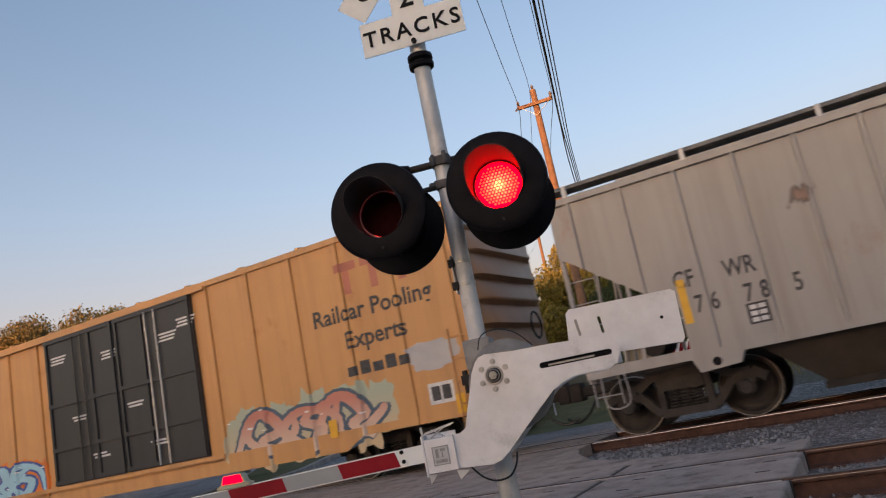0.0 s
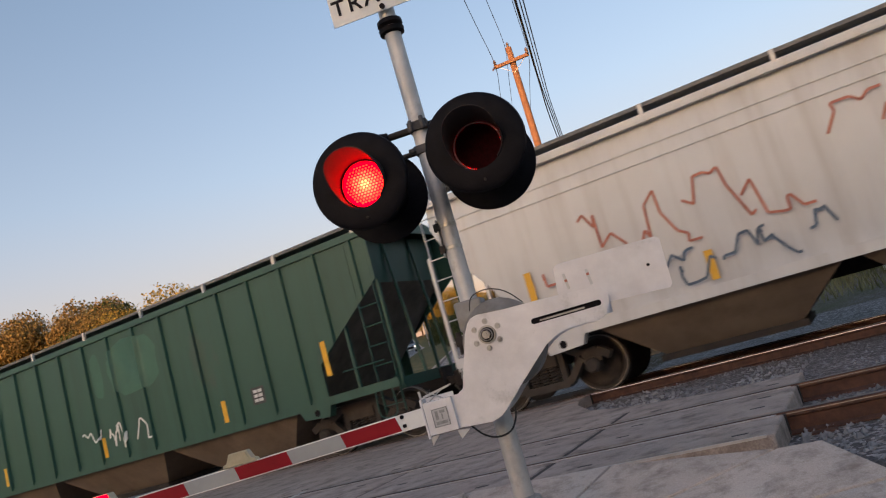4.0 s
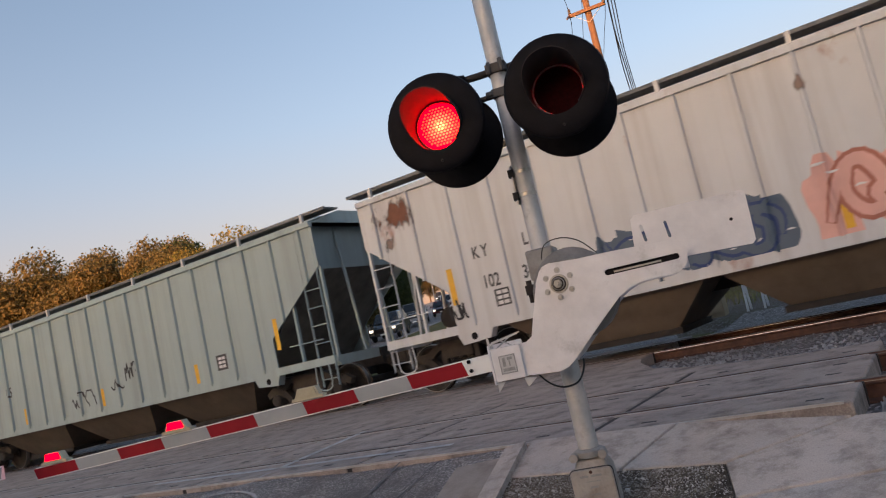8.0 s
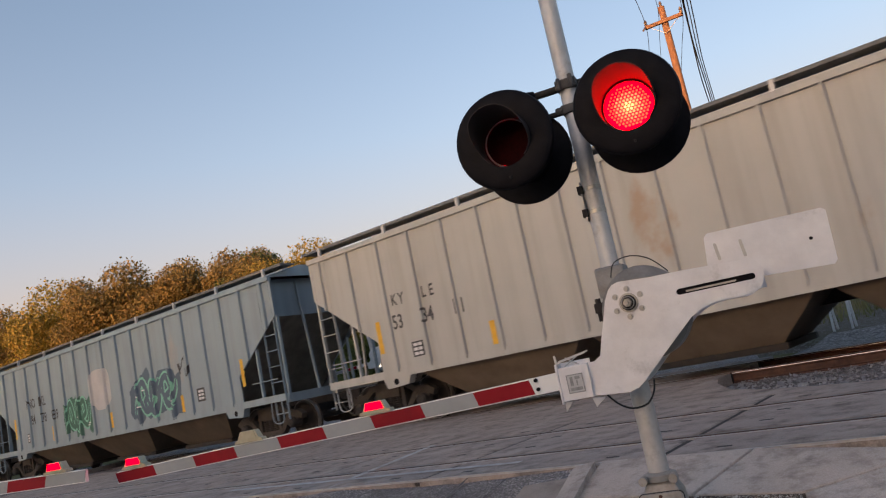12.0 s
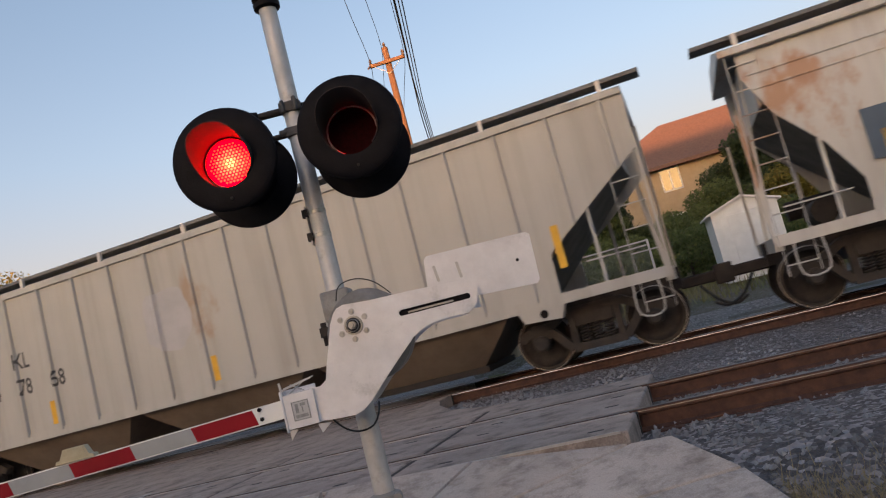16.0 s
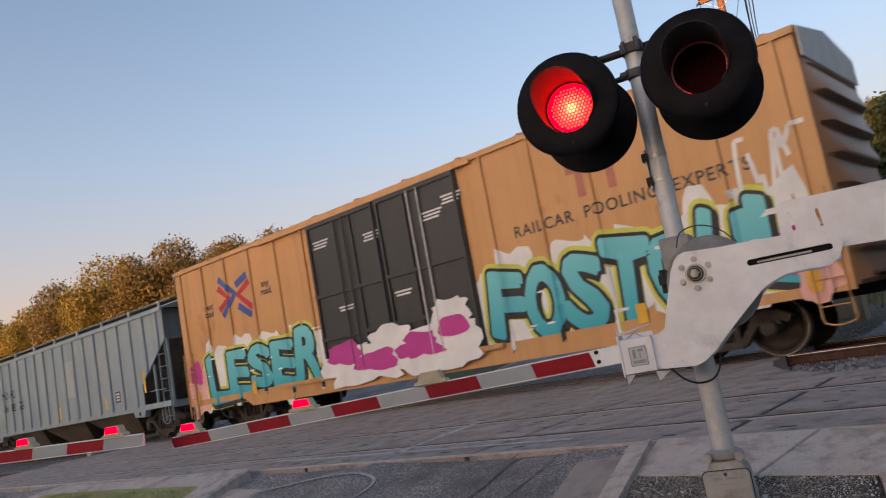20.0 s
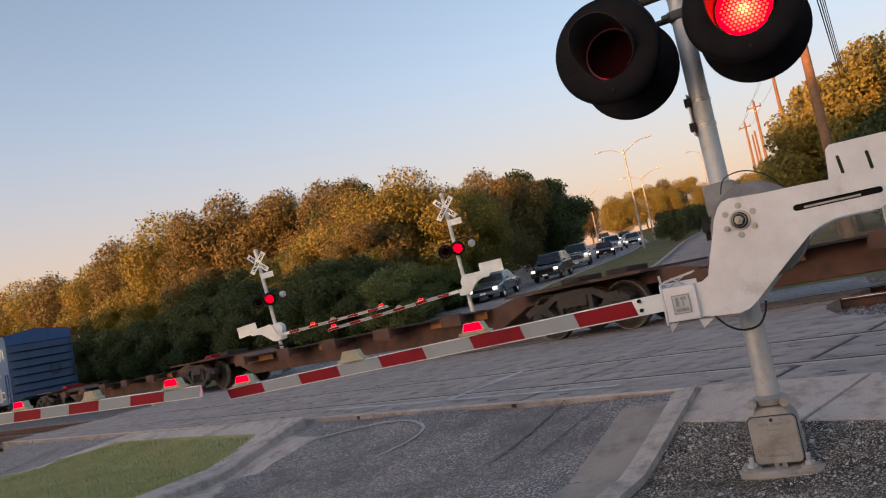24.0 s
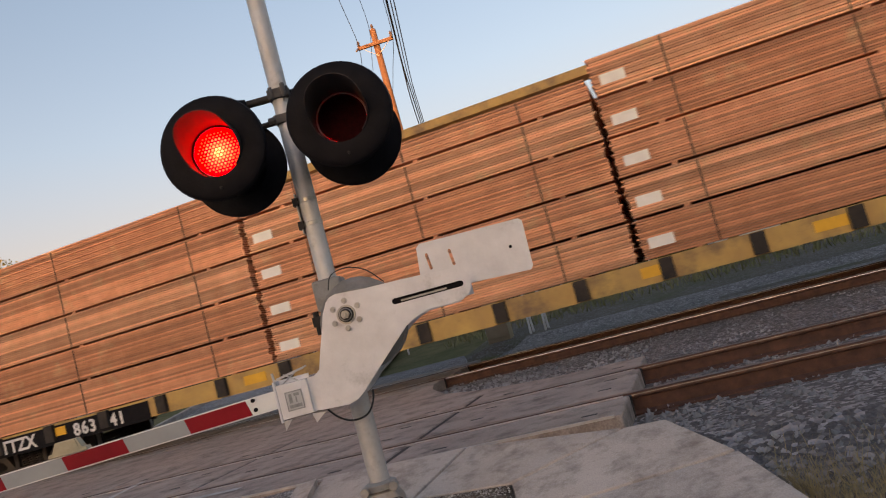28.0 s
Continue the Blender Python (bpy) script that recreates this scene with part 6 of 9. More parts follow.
# retaining wall left of the far road
sh, rings = Shape(), []
for k in range(13):
    y = 33 + 4 * k
    x = along(LEFT_FAR, y) - 0.8
    z = height(x, y)
    rings.append([(x, y, z - 0.3), (x, y, z + 0.9 + 0.03 * k), (x - 0.3, y, z + 0.9 + 0.03 * k), (x - 0.3, y, z - 0.3)])
sh.skin(rings, caps=True)
solid("retaining_wall", sh, CONCRETE, "low pale retaining wall beside the far road", "wall", kind="structure")

# ---------------- waiting cars ----------------
GLASS = mat("dark_car_glass", (0.02, 0.024, 0.028), 0.06)
CHROME = mat("chrome_trim", (0.6, 0.6, 0.62), 0.15, 1.0)
HEADL = mat("headlamp", (0.8, 0.8, 0.78), 0.15, emit=(1.0, 0.85, 0.6), strength=0.5)
TYRE = mat("black_tyre", (0.02, 0.02, 0.02), 0.8)


def vehicle(kind, colour, label, x, y, turn):
    L, W, H = {"suv": (4.6, 1.85, 1.68), "sedan": (4.7, 1.8, 1.44), "truck": (5.6, 1.98, 1.88)}[kind]
    z = height(x, y) + 0.01
    tilt = math.degrees(math.atan(0.061))
    v = thing("car" if kind != "truck" else "pickup_truck", label, "car", "cars waiting at the crossing", at=pose(x, y, z, 0, 0, turn) @ pose(0, 0, 0, tilt, 0, 0))
    hood, belt = {"suv": (0.98, 1.05), "sedan": (0.86, 0.93), "truck": (1.15, 1.2)}[kind]
    # front is -y
    pr = {"suv": [(-L / 2, 0.35), (-L / 2 - 0.03, 0.62), (-L / 2 + 0.12, 0.84), (-L / 2 + 1.1, hood), (-L / 2 + 1.25, belt), (L / 2 - 0.1, belt), (L / 2, 0.9), (L / 2, 0.35)],
          "sedan": [(-L / 2, 0.32), (-L / 2 - 0.03, 0.55), (-L / 2 + 0.15, 0.74), (-L / 2 + 1.2, hood), (-L / 2 + 1.4, belt), (L / 2 - 0.9, belt), (L / 2 - 0.05, 0.9), (L / 2, 0.35)],
          "truck": [(-L / 2, 0.45), (-L / 2 - 0.03, 0.8), (-L / 2 + 0.08, 1.08), (-L / 2 + 1.3, hood), (-L / 2 + 1.4, belt), (L / 2, belt), (L / 2, 0.5)]}[kind]
    part("body", Shape().prism(pr, -W / 2, W / 2, "yz"), colour, v, bevel=0.07)
    rl = {"suv": (-L / 2 + 1.25, -L / 2 + 1.95, L / 2 - 0.5, L / 2 - 0.12), "sedan": (-L / 2 + 1.4, -L / 2 + 2.1, L / 2 - 1.55, L / 2 - 0.9), "truck": (-L / 2 + 1.4, -L / 2 + 2.0, L / 2 - 2.3, L / 2 - 1.9)}[kind]
    part("cabin", Shape().skin([[(-W / 2 + 0.03, rl[0], belt - 0.02), (W / 2 - 0.03, rl[0], belt - 0.02), (W / 2 - 0.03, rl[3], belt - 0.02), (-W / 2 + 0.03, rl[3], belt - 0.02)], [(-W / 2 + 0.22, rl[1], H), (W / 2 - 0.22, rl[1], H), (W / 2 - 0.22, rl[2], H), (-W / 2 + 0.22, rl[2], H)]], caps=True), colour, v, bevel=0.06)
    ws = Shape().add([(-W / 2 + 0.14, rl[0] - 0.005, belt + 0.03), (W / 2 - 0.14, rl[0] - 0.005, belt + 0.03), (W / 2 - 0.28, rl[1] - 0.03, H - 0.06), (-W / 2 + 0.28, rl[1] - 0.03, H - 0.06)], [(0, 1, 2, 3)]).move(pose(0, -0.015, 0.012))
    part("windscreen", ws, GLASS, v, "dark windscreen")
    for s in (-1, 1):
        k = s * (W / 2 - 0.055)
        k2 = s * (W / 2 - 0.2)
        mid = (rl[1] + rl[2]) / 2
        for a, b, c, d in ((rl[0] + 0.3, mid - 0.05, mid - 0.05, rl[1] + 0.1), (mid + 0.05, rl[3] - 0.25, rl[2] - 0.08, mid + 0.05)):
            part("side_window", Shape().add([(k + s * 0.02, a, belt + 0.03), (k + s * 0.02, b, belt + 0.03), (k2 + s * 0.02, c, H - 0.08), (k2 + s * 0.02, d, H - 0.08)], [(0, 1, 2, 3)]), GLASS, v)
        part("headlight", Shape().box(s * W / 2 - s * 0.08 - 0.24 if s > 0 else s * W / 2 + 0.08, s * W / 2 - 0.08 if s > 0 else s * W / 2 + 0.32, -L / 2 - 0.04, -L / 2 + 0.14, pr[2][1] - 0.18, pr[2][1] - 0.02), HEADL, v, "lit headlight", bevel=0.02)
        part("mirror", Shape().box(s * (W / 2 + 0.02), s * (W / 2 + 0.18), rl[0] + 0.25, rl[0] + 0.35, belt, belt + 0.14), colour, v)
    part("grille", Shape().box(-W * 0.3, W * 0.3, -L / 2 - 0.045, -L / 2, pr[1][1] - 0.1, pr[2][1] - 0.05), BLACK if kind != "truck" else CHROME, v)
    part("bumper", Shape().box(-W / 2 + 0.04, W / 2 - 0.04, -L / 2 - 0.07, -L / 2 + 0.1, 0.34, 0.52), colour if kind != "truck" else CHROME, v, bevel=0.03)
    part("number_plate", Shape().box(-0.16, 0.16, -L / 2 - 0.085, -L / 2 - 0.07, 0.38, 0.48), WHITE, v, "plain plate")
    R = 0.33 if kind != "truck" else 0.39
    for s in (-1, 1):
        for yy in (-L / 2 + 0.95, L / 2 - 1.0):
            w = part("wheel", Shape().lathe([(R * 0.62, -0.1), (R * 0.95, -0.11), (R, -0.07), (R, 0.07), (R * 0.95, 0.11), (R * 0.62, 0.1)], axis="x", n=20), TYRE, v, at=pose(s * (W / 2 - 0.1), yy, R))
            part("rim", Shape().lathe([(0, 0.03), (R * 0.3, 0.06), (R * 0.62, 0.09)], axis="x", n=12).move(pose(0, 0, 0, 0, 0, 0 if s > 0 else 180)), CHROME, w)
    return v


SILVER = mat("silver_blue_car_paint", (0.22, 0.27, 0.32), 0.25, 0.6, coat=0.6)
CHAR = mat("charcoal_car_paint", (0.03, 0.035, 0.04), 0.22, 0.4, coat=0.6)
LIGHT = mat("light_silver_car_paint", (0.5, 0.51, 0.52), 0.25, 0.5, coat=0.6)
WCAR = mat("white_car_paint", (0.75, 0.75, 0.75), 0.25, 0, coat=0.6)
DRED = mat("dark_red_car_paint", (0.12, 0.02, 0.02), 0.25, 0.3, coat=0.6)
QUEUE = (("sedan", SILVER, "silver-blue sedan waiting first at the far gate", -17.7, 34.2), ("suv", CHAR, "charcoal suv waiting in the far lane", -17.3, 42.4), ("truck", LIGHT, "light silver pickup waiting with lit headlights", -20.0, 55.6),
         ("sedan", DRED, "dark red-brown car in the waiting queue", -21.6, 68.6), ("truck", WCAR, "white pickup in the waiting queue", -24.2, 80.3), ("suv", LIGHT, "silver suv in the waiting queue", -23.4, 86.0), ("suv", CHAR, "black suv in the waiting queue", -28.0, 92.0), ("sedan", LIGHT, "grey car in the waiting queue", -27.0, 98.0), ("suv", WCAR, "white suv in the waiting queue", -31.5, 103.0), ("sedan", CHAR, "dark car in the waiting queue", -30.5, 109.0), ("suv", CHAR, "dark suv far up the queue", -36.0, 117.0))
for kind, colour, label, x, y in QUEUE:
    vehicle(kind, colour, label, x, y, 8 if y < 50 else 16)

# ---------------- the train ----------------
# Car space: x along the train from the leading end, y away over the track, z up from the rail.
TRAIN = []
WHEEL = mat("worn_wheel_steel", (0.02, 0.017, 0.015), 0.65, 0.3, (0.048, 0.037, 0.031), 6, 0.2)
CASTING = mat("brown_dusted_casting", (0.036, 0.03, 0.027), 0.85, 0.1, (0.062, 0.05, 0.042), 5, 0.25, 30)
TREAD = mat("bright_wheel_tread", (0.36, 0.34, 0.32), 0.4, 0.9)
TAN = mat("dusty_hopper_bay", (0.165, 0.127, 0.096), 0.85, 0, (0.11, 0.084, 0.064), 1.2, 0.1, stains=(0.1, 0.075, 0.058), stain_amount=0.35, streak=True)
# darker copy of the bay colour: shade under some cars painted in, plus streaks
BAYSHADE = mat("shaded_hopper_bay", (0.085, 0.067, 0.052), 0.85, 0, (0.052, 0.042, 0.034), 1.2, 0.1, stains=(0.05, 0.038, 0.03), stain_amount=0.4, streak=True)
YELLOW = mat("yellow_reflector", (0.75, 0.42, 0.03), 0.5, 0, (0.62, 0.33, 0.02), 4)
INK = mat("faded_black_stencil", (0.04, 0.04, 0.045), 0.8, 0, (0.09, 0.09, 0.09), 12)
WHITEINK = mat("white_stencil", (0.7, 0.7, 0.7), 0.8, 0, (0.5, 0.5, 0.5), 12)
SHARED = {}


def share(key, make):
    if key not in SHARED:
        SHARED[key] = make()
    return SHARED[key]


def wheel_mesh():
    return Shape().lathe([(0.0, -0.045), (0.1, -0.07), (0.12, -0.03), (0.3, 0.0), (0.37, -0.03), (0.395, -0.06), (0.452, -0.06), (0.457, 0.03), (0.485, 0.045), (0.485, 0.065), (0.3, 0.04), (0.0, 0.03)], axis="y", n=28).mesh("wheel", WHEEL)


def tread_mesh():
    return Shape().lathe([(0.446, -0.0612), (0.4565, -0.0612), (0.459, -0.05), (0.4595, 0.026), (0.4565, 0.03)], axis="y", n=28).mesh("tread", TREAD)


def frame_mesh():
    """Cast side frame: a bowed top and bottom member, two columns, the bearing pockets."""
    sh = Shape()
    top = [(-1.2, 0.56), (-1.0, 0.68), (-0.72, 0.68), (-0.45, 0.84), (0.45, 0.84), (0.72, 0.68), (1.0, 0.68), (1.2, 0.56)]
    for (a, b), (c, d) in zip(top, top[1:]):
        sh.obox((a, -1.09, b), (c, -1.09, d), 0.16, 0.13)
    low = [(-0.72, 0.62), (-0.42, 0.27), (0.42, 0.27), (0.72, 0.62)]
    for (a, b), (c, d) in zip(low, low[1:]):
        sh.obox((a, -1.09, b), (c, -1.09, d), 0.16, 0.12)
    for x in (-0.36, 0.36):
        sh.obox((x, -1.09, 0.25), (x, -1.09, 0.86), 0.15, 0.1, (1, 0, 0))
    for x in (-0.89, 0.89):
        sh.box(x - 0.16, x + 0.16, -1.15, -1.02, 0.5, 0.68)
        sh.lathe([(0, -1.29), (0.09, -1.29), (0.125, -1.25), (0.125, -1.0)], (x, 0, 0.457), axis="y", n=14)
    return sh.mesh("side_frame", CASTING)


def spring_mesh():
    sh = Shape()
    for x in (-0.19, 0.0, 0.19):
        sh.pipe([(x + 0.075 * math.cos(k * 1.05), -1.09 + 0.075 * math.sin(k * 1.05), 0.33 + 0.0075 * k) for k in range(38)], 0.016, 5)
    sh.box(-0.3, 0.3, -1.2, -0.98, 0.6, 0.78)
    return sh.mesh("spring_nest", CASTING)


def truck(parent, x):
    """A two-axle truck."""
    t = part("truck", share("bolster", lambda: Shape().box(-0.22, 0.22, -1.1, 1.1, 0.55, 0.8).box(-0.3, 0.3, -0.4, 0.4, 0.78, 0.92).tube((-0.89, -0.8, 0.457), (-0.89, 0.8, 0.457), 0.08, n=10).tube((0.89, -0.8, 0.457), (0.89, 0.8, 0.457), 0.08, n=10).mesh("truck", DARK)), DARK, parent, "dark cast steel truck", at=pose(x, 0, 0))
    part("side_frame", share("frame", frame_mesh), CASTING, t)
    part("spring_nest", share("springs", spring_mesh), CASTING, t, "coil springs under the bolster")
    part("side_frame", share("frame", frame_mesh), DARK, t, at=pose(0, 0, 0, 0, 0, 180))
    for dx in (-0.89, 0.89):
        for s in (0, 180):
            part("wheel", share("wheel", wheel_mesh), WHEEL, t, at=pose(dx, -0.75 if s == 0 else 0.75, 0.457, 0, 0, s))
            part("wheel_tread", share("tread", tread_mesh), TREAD, t, at=pose(dx, -0.75 if s == 0 else 0.75, 0.457, 0, 0, s))
    return t


def coupler(parent, x, d):
    c = part("coupler", Shape().box(min(x, x + d * 0.75), max(x, x + d * 0.75), -0.09, 0.09, 0.72, 0.9).box(min(x + d * 0.62, x + d * 0.85), max(x + d * 0.62, x + d * 0.85), -0.16, 0.14, 0.66, 0.98), DARK, parent, "cast steel coupler", bevel=0.03)
    part("air_hose", Shape().pipe([(x + d * 0.3, -0.3, 0.72), (x + d * 0.5, -0.3, 0.45), (x + d * 0.75, -0.26, 0.32), (x + d * 0.95, -0.2, 0.4)], 0.025, 8), RUBBER, parent, "hanging air hose")
    return c


def rib_drape(me, ribs, w, depth, y, x_off=0.0):
    """Lays a flat painted mesh over a ribbed side."""
    bm = bmesh.new()
    bm.from_mesh(me)
    xs = [v.co.x + x_off for v in bm.verts]
    ribs = [r for r in ribs if min(xs) - w < r < max(xs) + w]
    for r in ribs:
        for e in (r - w / 2, r - w / 2 + 0.012, r + w / 2 - 0.012, r + w / 2):
            bmesh.ops.bisect_plane(bm, geom=bm.verts[:] + bm.edges[:] + bm.faces[:], plane_co=(e - x_off, 0, 0), plane_no=(1, 0, 0))
    for v in bm.verts:
        x = v.co.x + x_off
        d = 0.0
        for r in ribs:
            k = w / 2 - abs(x - r)
            if k > -1e-5:
                d = depth * min(1.0, max(0.0, k / 0.012))
        v.co.y = y - d - 0.004 + v.co.y * 0.2
    bm.to_mesh(me)
    bm.free()
    return me


def paint(name, shape, material, parent, ribs=(), w=0.1, depth=0.0, y=-1.6, label="", layer=0, at=(0, 0)):
    me = shape if isinstance(shape, bpy.types.Mesh) else shape.mesh(name, material)
    me = rib_drape(me, ribs, w, depth, y - 0.003 * layer, at[0])
    return part(name, me, material, parent, label, at=pose(at[0], 0, at[1]))


def flat(*polys):
    sh = Shape()
    for p in polys:
        sh.add([(a, 0, b) for a, b in p], [tuple(range(len(p)))])
    return sh


def stripe(line, width):
    """A flat band of even width along a bent line."""
    left, right = [], []
    for i, (a, b) in enumerate(line):
        n = Vector((0, 0))
        for p, q in zip(line[max(i - 1, 0):i + 1], line[max(i - 1, 0) + 1:i + 2]):
            e = (Vector(q) - Vector(p)).normalized()
            n += Vector((-e.y, e.x))
        n = n.normalized()
        k = width / 2 if len(line) == 2 or i in (0, len(line) - 1) else width / 2 * 1.35
        left.append((a + n.x * k, b + n.y * k))
        right.append((a - n.x * k, b - n.y * k))
    return flat(*[[right[i], right[i + 1], left[i + 1], left[i]] for i in range(len(line) - 1)])


def rect(x0, x1, z0, z1):
    return [(x0, z0), (x1, z0), (x1, z1), (x0, z1)]


def ladder(parent, x, y, z0, z1, w=0.42, n=7, material=None):
    sh = Shape()
    for a in (x, x + w):
        sh.obox((a, y, z0), (a, y, z1), 0.05, 0.012, (1, 0, 0))
    for k in range(n):
        z = z0 + 0.15 + (z1 - z0 - 0.3) * k / (n - 1)
        sh.tube((x, y - 0.01, z), (x + w, y - 0.01, z), 0.011, n=6)
    return part("ladder", sh, material or DARK, parent, "thin steel ladder")


def strokes(n, material, thick, seed):
    """Illegible wild letters: n pairs of thick bent strokes that hook into one another."""
    rnd, sh, k = random.Random(seed * 13 + n), Shape(), 0
    for i in range(n):
        x = 0.6 * i
        up = 1 if (i + seed) % 2 else -1
        lines = (((x - 0.3, -0.34 * up), (x - 0.05, rnd.uniform(0.1, 0.4) * up), (x + rnd.uniform(0.2, 0.4), 0.4 * up), (x + 0.42, 0.05 * up), (x + rnd.uniform(0.05, 0.3), -0.12 * up), (x + 0.5, -0.38 * up)),
                 ((x + 0.1, 0.42 * up), (x + rnd.uniform(-0.15, 0.1), 0.0), (x + rnd.uniform(0.1, 0.3), rnd.uniform(-0.42, -0.25) * up), (x + 0.62, rnd.uniform(-0.3, 0.0) * up), (x + rnd.uniform(0.6, 0.9), rnd.uniform(0.1, 0.45) * up)))
        for tops, wk in zip(lines, (1.0, 0.75)):
            p = [tops[0], *tops, tops[-1]]
            line = []
            for a, b, c, d in zip(p, p[1:], p[2:], p[3:]):
                for j in range(4):
                    t = j / 4
                    line.append(tuple(0.5 * (2 * b[q] + (c[q] - a[q]) * t + (2 * a[q] - 5 * b[q] + 4 * c[q] - d[q]) * t * t + (3 * b[q] - a[q] - 3 * c[q] + d[q]) * t ** 3) for q in (0, 1)))
            line.append(tops[-1])
            wide = (0.07 * wk if thick < 0.03 else 0.045 * wk) + 0.7 * thick
            n_ = len(line) - 1
            for q, ((a, b), (c, d)) in enumerate(zip(line, line[1:])):
                e = Vector((c - a, d - b))
                if e.length < 1e-4:
                    continue
                e.normalize()
                g = wide * (0.55 + 0.75 * math.sin(math.pi * (q + 0.5) / n_))
                o = e * g * 0.35
                sh.add([(a - o.x + e.y * g, -0.0001 * k, b - o.y - e.x * g), (c + o.x + e.y * g, -0.0001 * k, d + o.y - e.x * g), (c + o.x - e.y * g, -0.0001 * k, d + o.y + e.x * g), (a - o.x - e.y * g, -0.0001 * k, b - o.y + e.x * g)], [(0, 1, 2, 3)])
                k = (k + 1) % 24
    return sh.mesh("graffiti_letters", material)


def lettering(word, material, thick, seed, push=(0.0, 0.0)):
    """Fat sprayed capitals, each with its own tilt and height, overlapping its neighbours."""
    rnd, sh, x = random.Random(seed), Shape(), 0.0
    for i, ch in enumerate(word):
        base = letters(ch, 1.0, material, depth=0.0)
        lo, hi = min(v.co.x for v in base.vertices), max(v.co.x for v in base.vertices)
        zl, zh = min(v.co.z for v in base.vertices), max(v.co.z for v in base.vertices)
        bpy.data.meshes.remove(base)
        me = letters(ch, 1.0, material, depth=0.0)
        wide = 0.6 if ch not in "Ii" else 0.3
        kx, tilt, tall, drop = wide / max(0.2, hi - lo), radians(rnd.uniform(-9, 7)), rnd.uniform(0.92, 1.14), rnd.uniform(-0.06, 0.06)
        bulge = rnd.uniform(0.08, 0.2) * rnd.choice((-1, 1))
        cx, cz = (lo + hi) / 2, (zl + zh) / 2
        pts = []
        for v in me.vertices:
            px, pz = (v.co.x - cx) * kx, (v.co.z - cz) / (zh - zl) * 0.85 * tall
            px *= 1 + bulge * pz * 1.6
            pz += 0.05 * math.sin(px * 7 + seed)
            px, pz = px * math.cos(tilt) - pz * math.sin(tilt), px * math.sin(tilt) + pz * math.cos(tilt)
            pts.append((x + wide / 2 + px + push[0], 0.0, pz + drop + push[1]))
        lift = 0.0006 * (i % 2)
        sh.add([(a, -lift, b) for a, _, b in pts], [tuple(q.vertices) for q in me.polygons])
        # round swelling: a band along each outline edge and a disc on each corner
        uses = {}
        for q in me.polygons:
            for e in q.edge_keys:
                uses[e] = uses.get(e, 0) + 1
        rim = [e for e, k in uses.items() if k == 1]
        for k, (a, b) in enumerate(rim):
            p, q = Vector(pts[a]), Vector(pts[b])
            d = q - p
            if d.length < 1e-5:
                continue
            nrm = Vector((-d.z, 0, d.x)).normalized() * thick
            up = Vector((0, -0.0005 * (1 + k % 11) - lift, 0))
            sh.add([p + nrm + up, p - nrm + up, q - nrm + up, q + nrm + up], [(0, 1, 2, 3)])
            up = Vector((0, -0.0005 * (12 + k % 11) - lift, 0))
            sh.add([p + up + Vector((thick * math.cos(m * 0.628), 0, thick * math.sin(m * 0.628))) for m in range(10)], [tuple(range(10))])
        bpy.data.meshes.remove(me)
        x += wide + 0.1
    return sh.mesh("graffiti_letters", material)


def throwup(car, word, x0, x1, z0, z1, fill, edge, ribs, w, depth, y, back=None, seed=1, shine=None, halo=None):
    """Sprayed letters between x0 and x1: a cloud behind, a drop shadow, a dark edge, a coloured fill, highlights."""
    x, z, W, H = (x0 + x1) / 2, (z0 + z1) / 2, x1 - x0, z1 - z0
    if back:
        n = max(5, int(W / H * 3.0))
        sh = Shape()
        for i in range(n):
            sh.add([(a, -0.0004 * i, b) for a, b in blob(-W / 2 + W * (i + 0.5) / n, (i % 2 - 0.4) * 0.14 * H, W / n * 1.6, H * ((0.8 if halo else (1.0 if isinstance(word, str) else 0.78)) + 0.13 * ((i * 7 + seed) % 3)), seed=seed + i, rough=0.2)], [tuple(range(26))])
        paint("graffiti_cloud", sh, back, car, ribs, w, depth, y, "sprayed cloud of colour behind the letters", 0.4, (x, z))
    make = (lambda m_, th, ps: lettering(word, m_, th, seed, ps)) if isinstance(word, str) else (lambda m_, th, ps: strokes(word, m_, th, seed))
    plain = make(fill, 0.0, (0.0, 0.0))
    xs, zs = [v.co.x for v in plain.vertices], [v.co.z for v in plain.vertices]
    mx, mz = (max(xs) + min(xs)) / 2, (max(zs) + min(zs)) / 2
    kx, kz = W * 0.96 / (max(xs) - min(xs)), H * 0.9 / (max(zs) - min(zs))
    bpy.data.meshes.remove(plain)
    jobs = ([(halo, 0.16, 1.0, (0.0, 0.0))] if halo else []) + [(edge, 0.1, 2.0, (0.045, -0.05)), (edge, 0.1, 3.0, (0.0, 0.0)), (fill, 0.055 if isinstance(word, str) else 0.034, 4.2, (0.0, 0.0))]
    if not isinstance(word, str):
        jobs.pop(-3)
    for mtl, thick, lay, push in jobs:
        me = make(mtl, thick, push)
        for v in me.vertices:
            v.co.x, v.co.z = (v.co.x - mx) * kx, (v.co.z - mz) * kz
        paint("graffiti_letters", me, mtl, car, ribs, w, depth, y, "sprayed fat letters", lay, (x, z))
    rnd = random.Random(seed)
    sh = Shape()
    for i in range(int(W * 2)):
        a, b, r = rnd.uniform(-W / 2, W / 2), rnd.uniform(-H / 3, H / 2.3), rnd.uniform(0.015, 0.035) * H
        sh.add([(q, 0, t) for q, t in blob(a, b, r * 4.5, r, 12, 0.2, i)], [tuple(range(12))])
    tagged(paint("graffiti_highlight", sh, shine or C_["white"], car, ribs, w, depth, y, "short sprayed highlights", 5.4, (x, z)), kind="stuff")


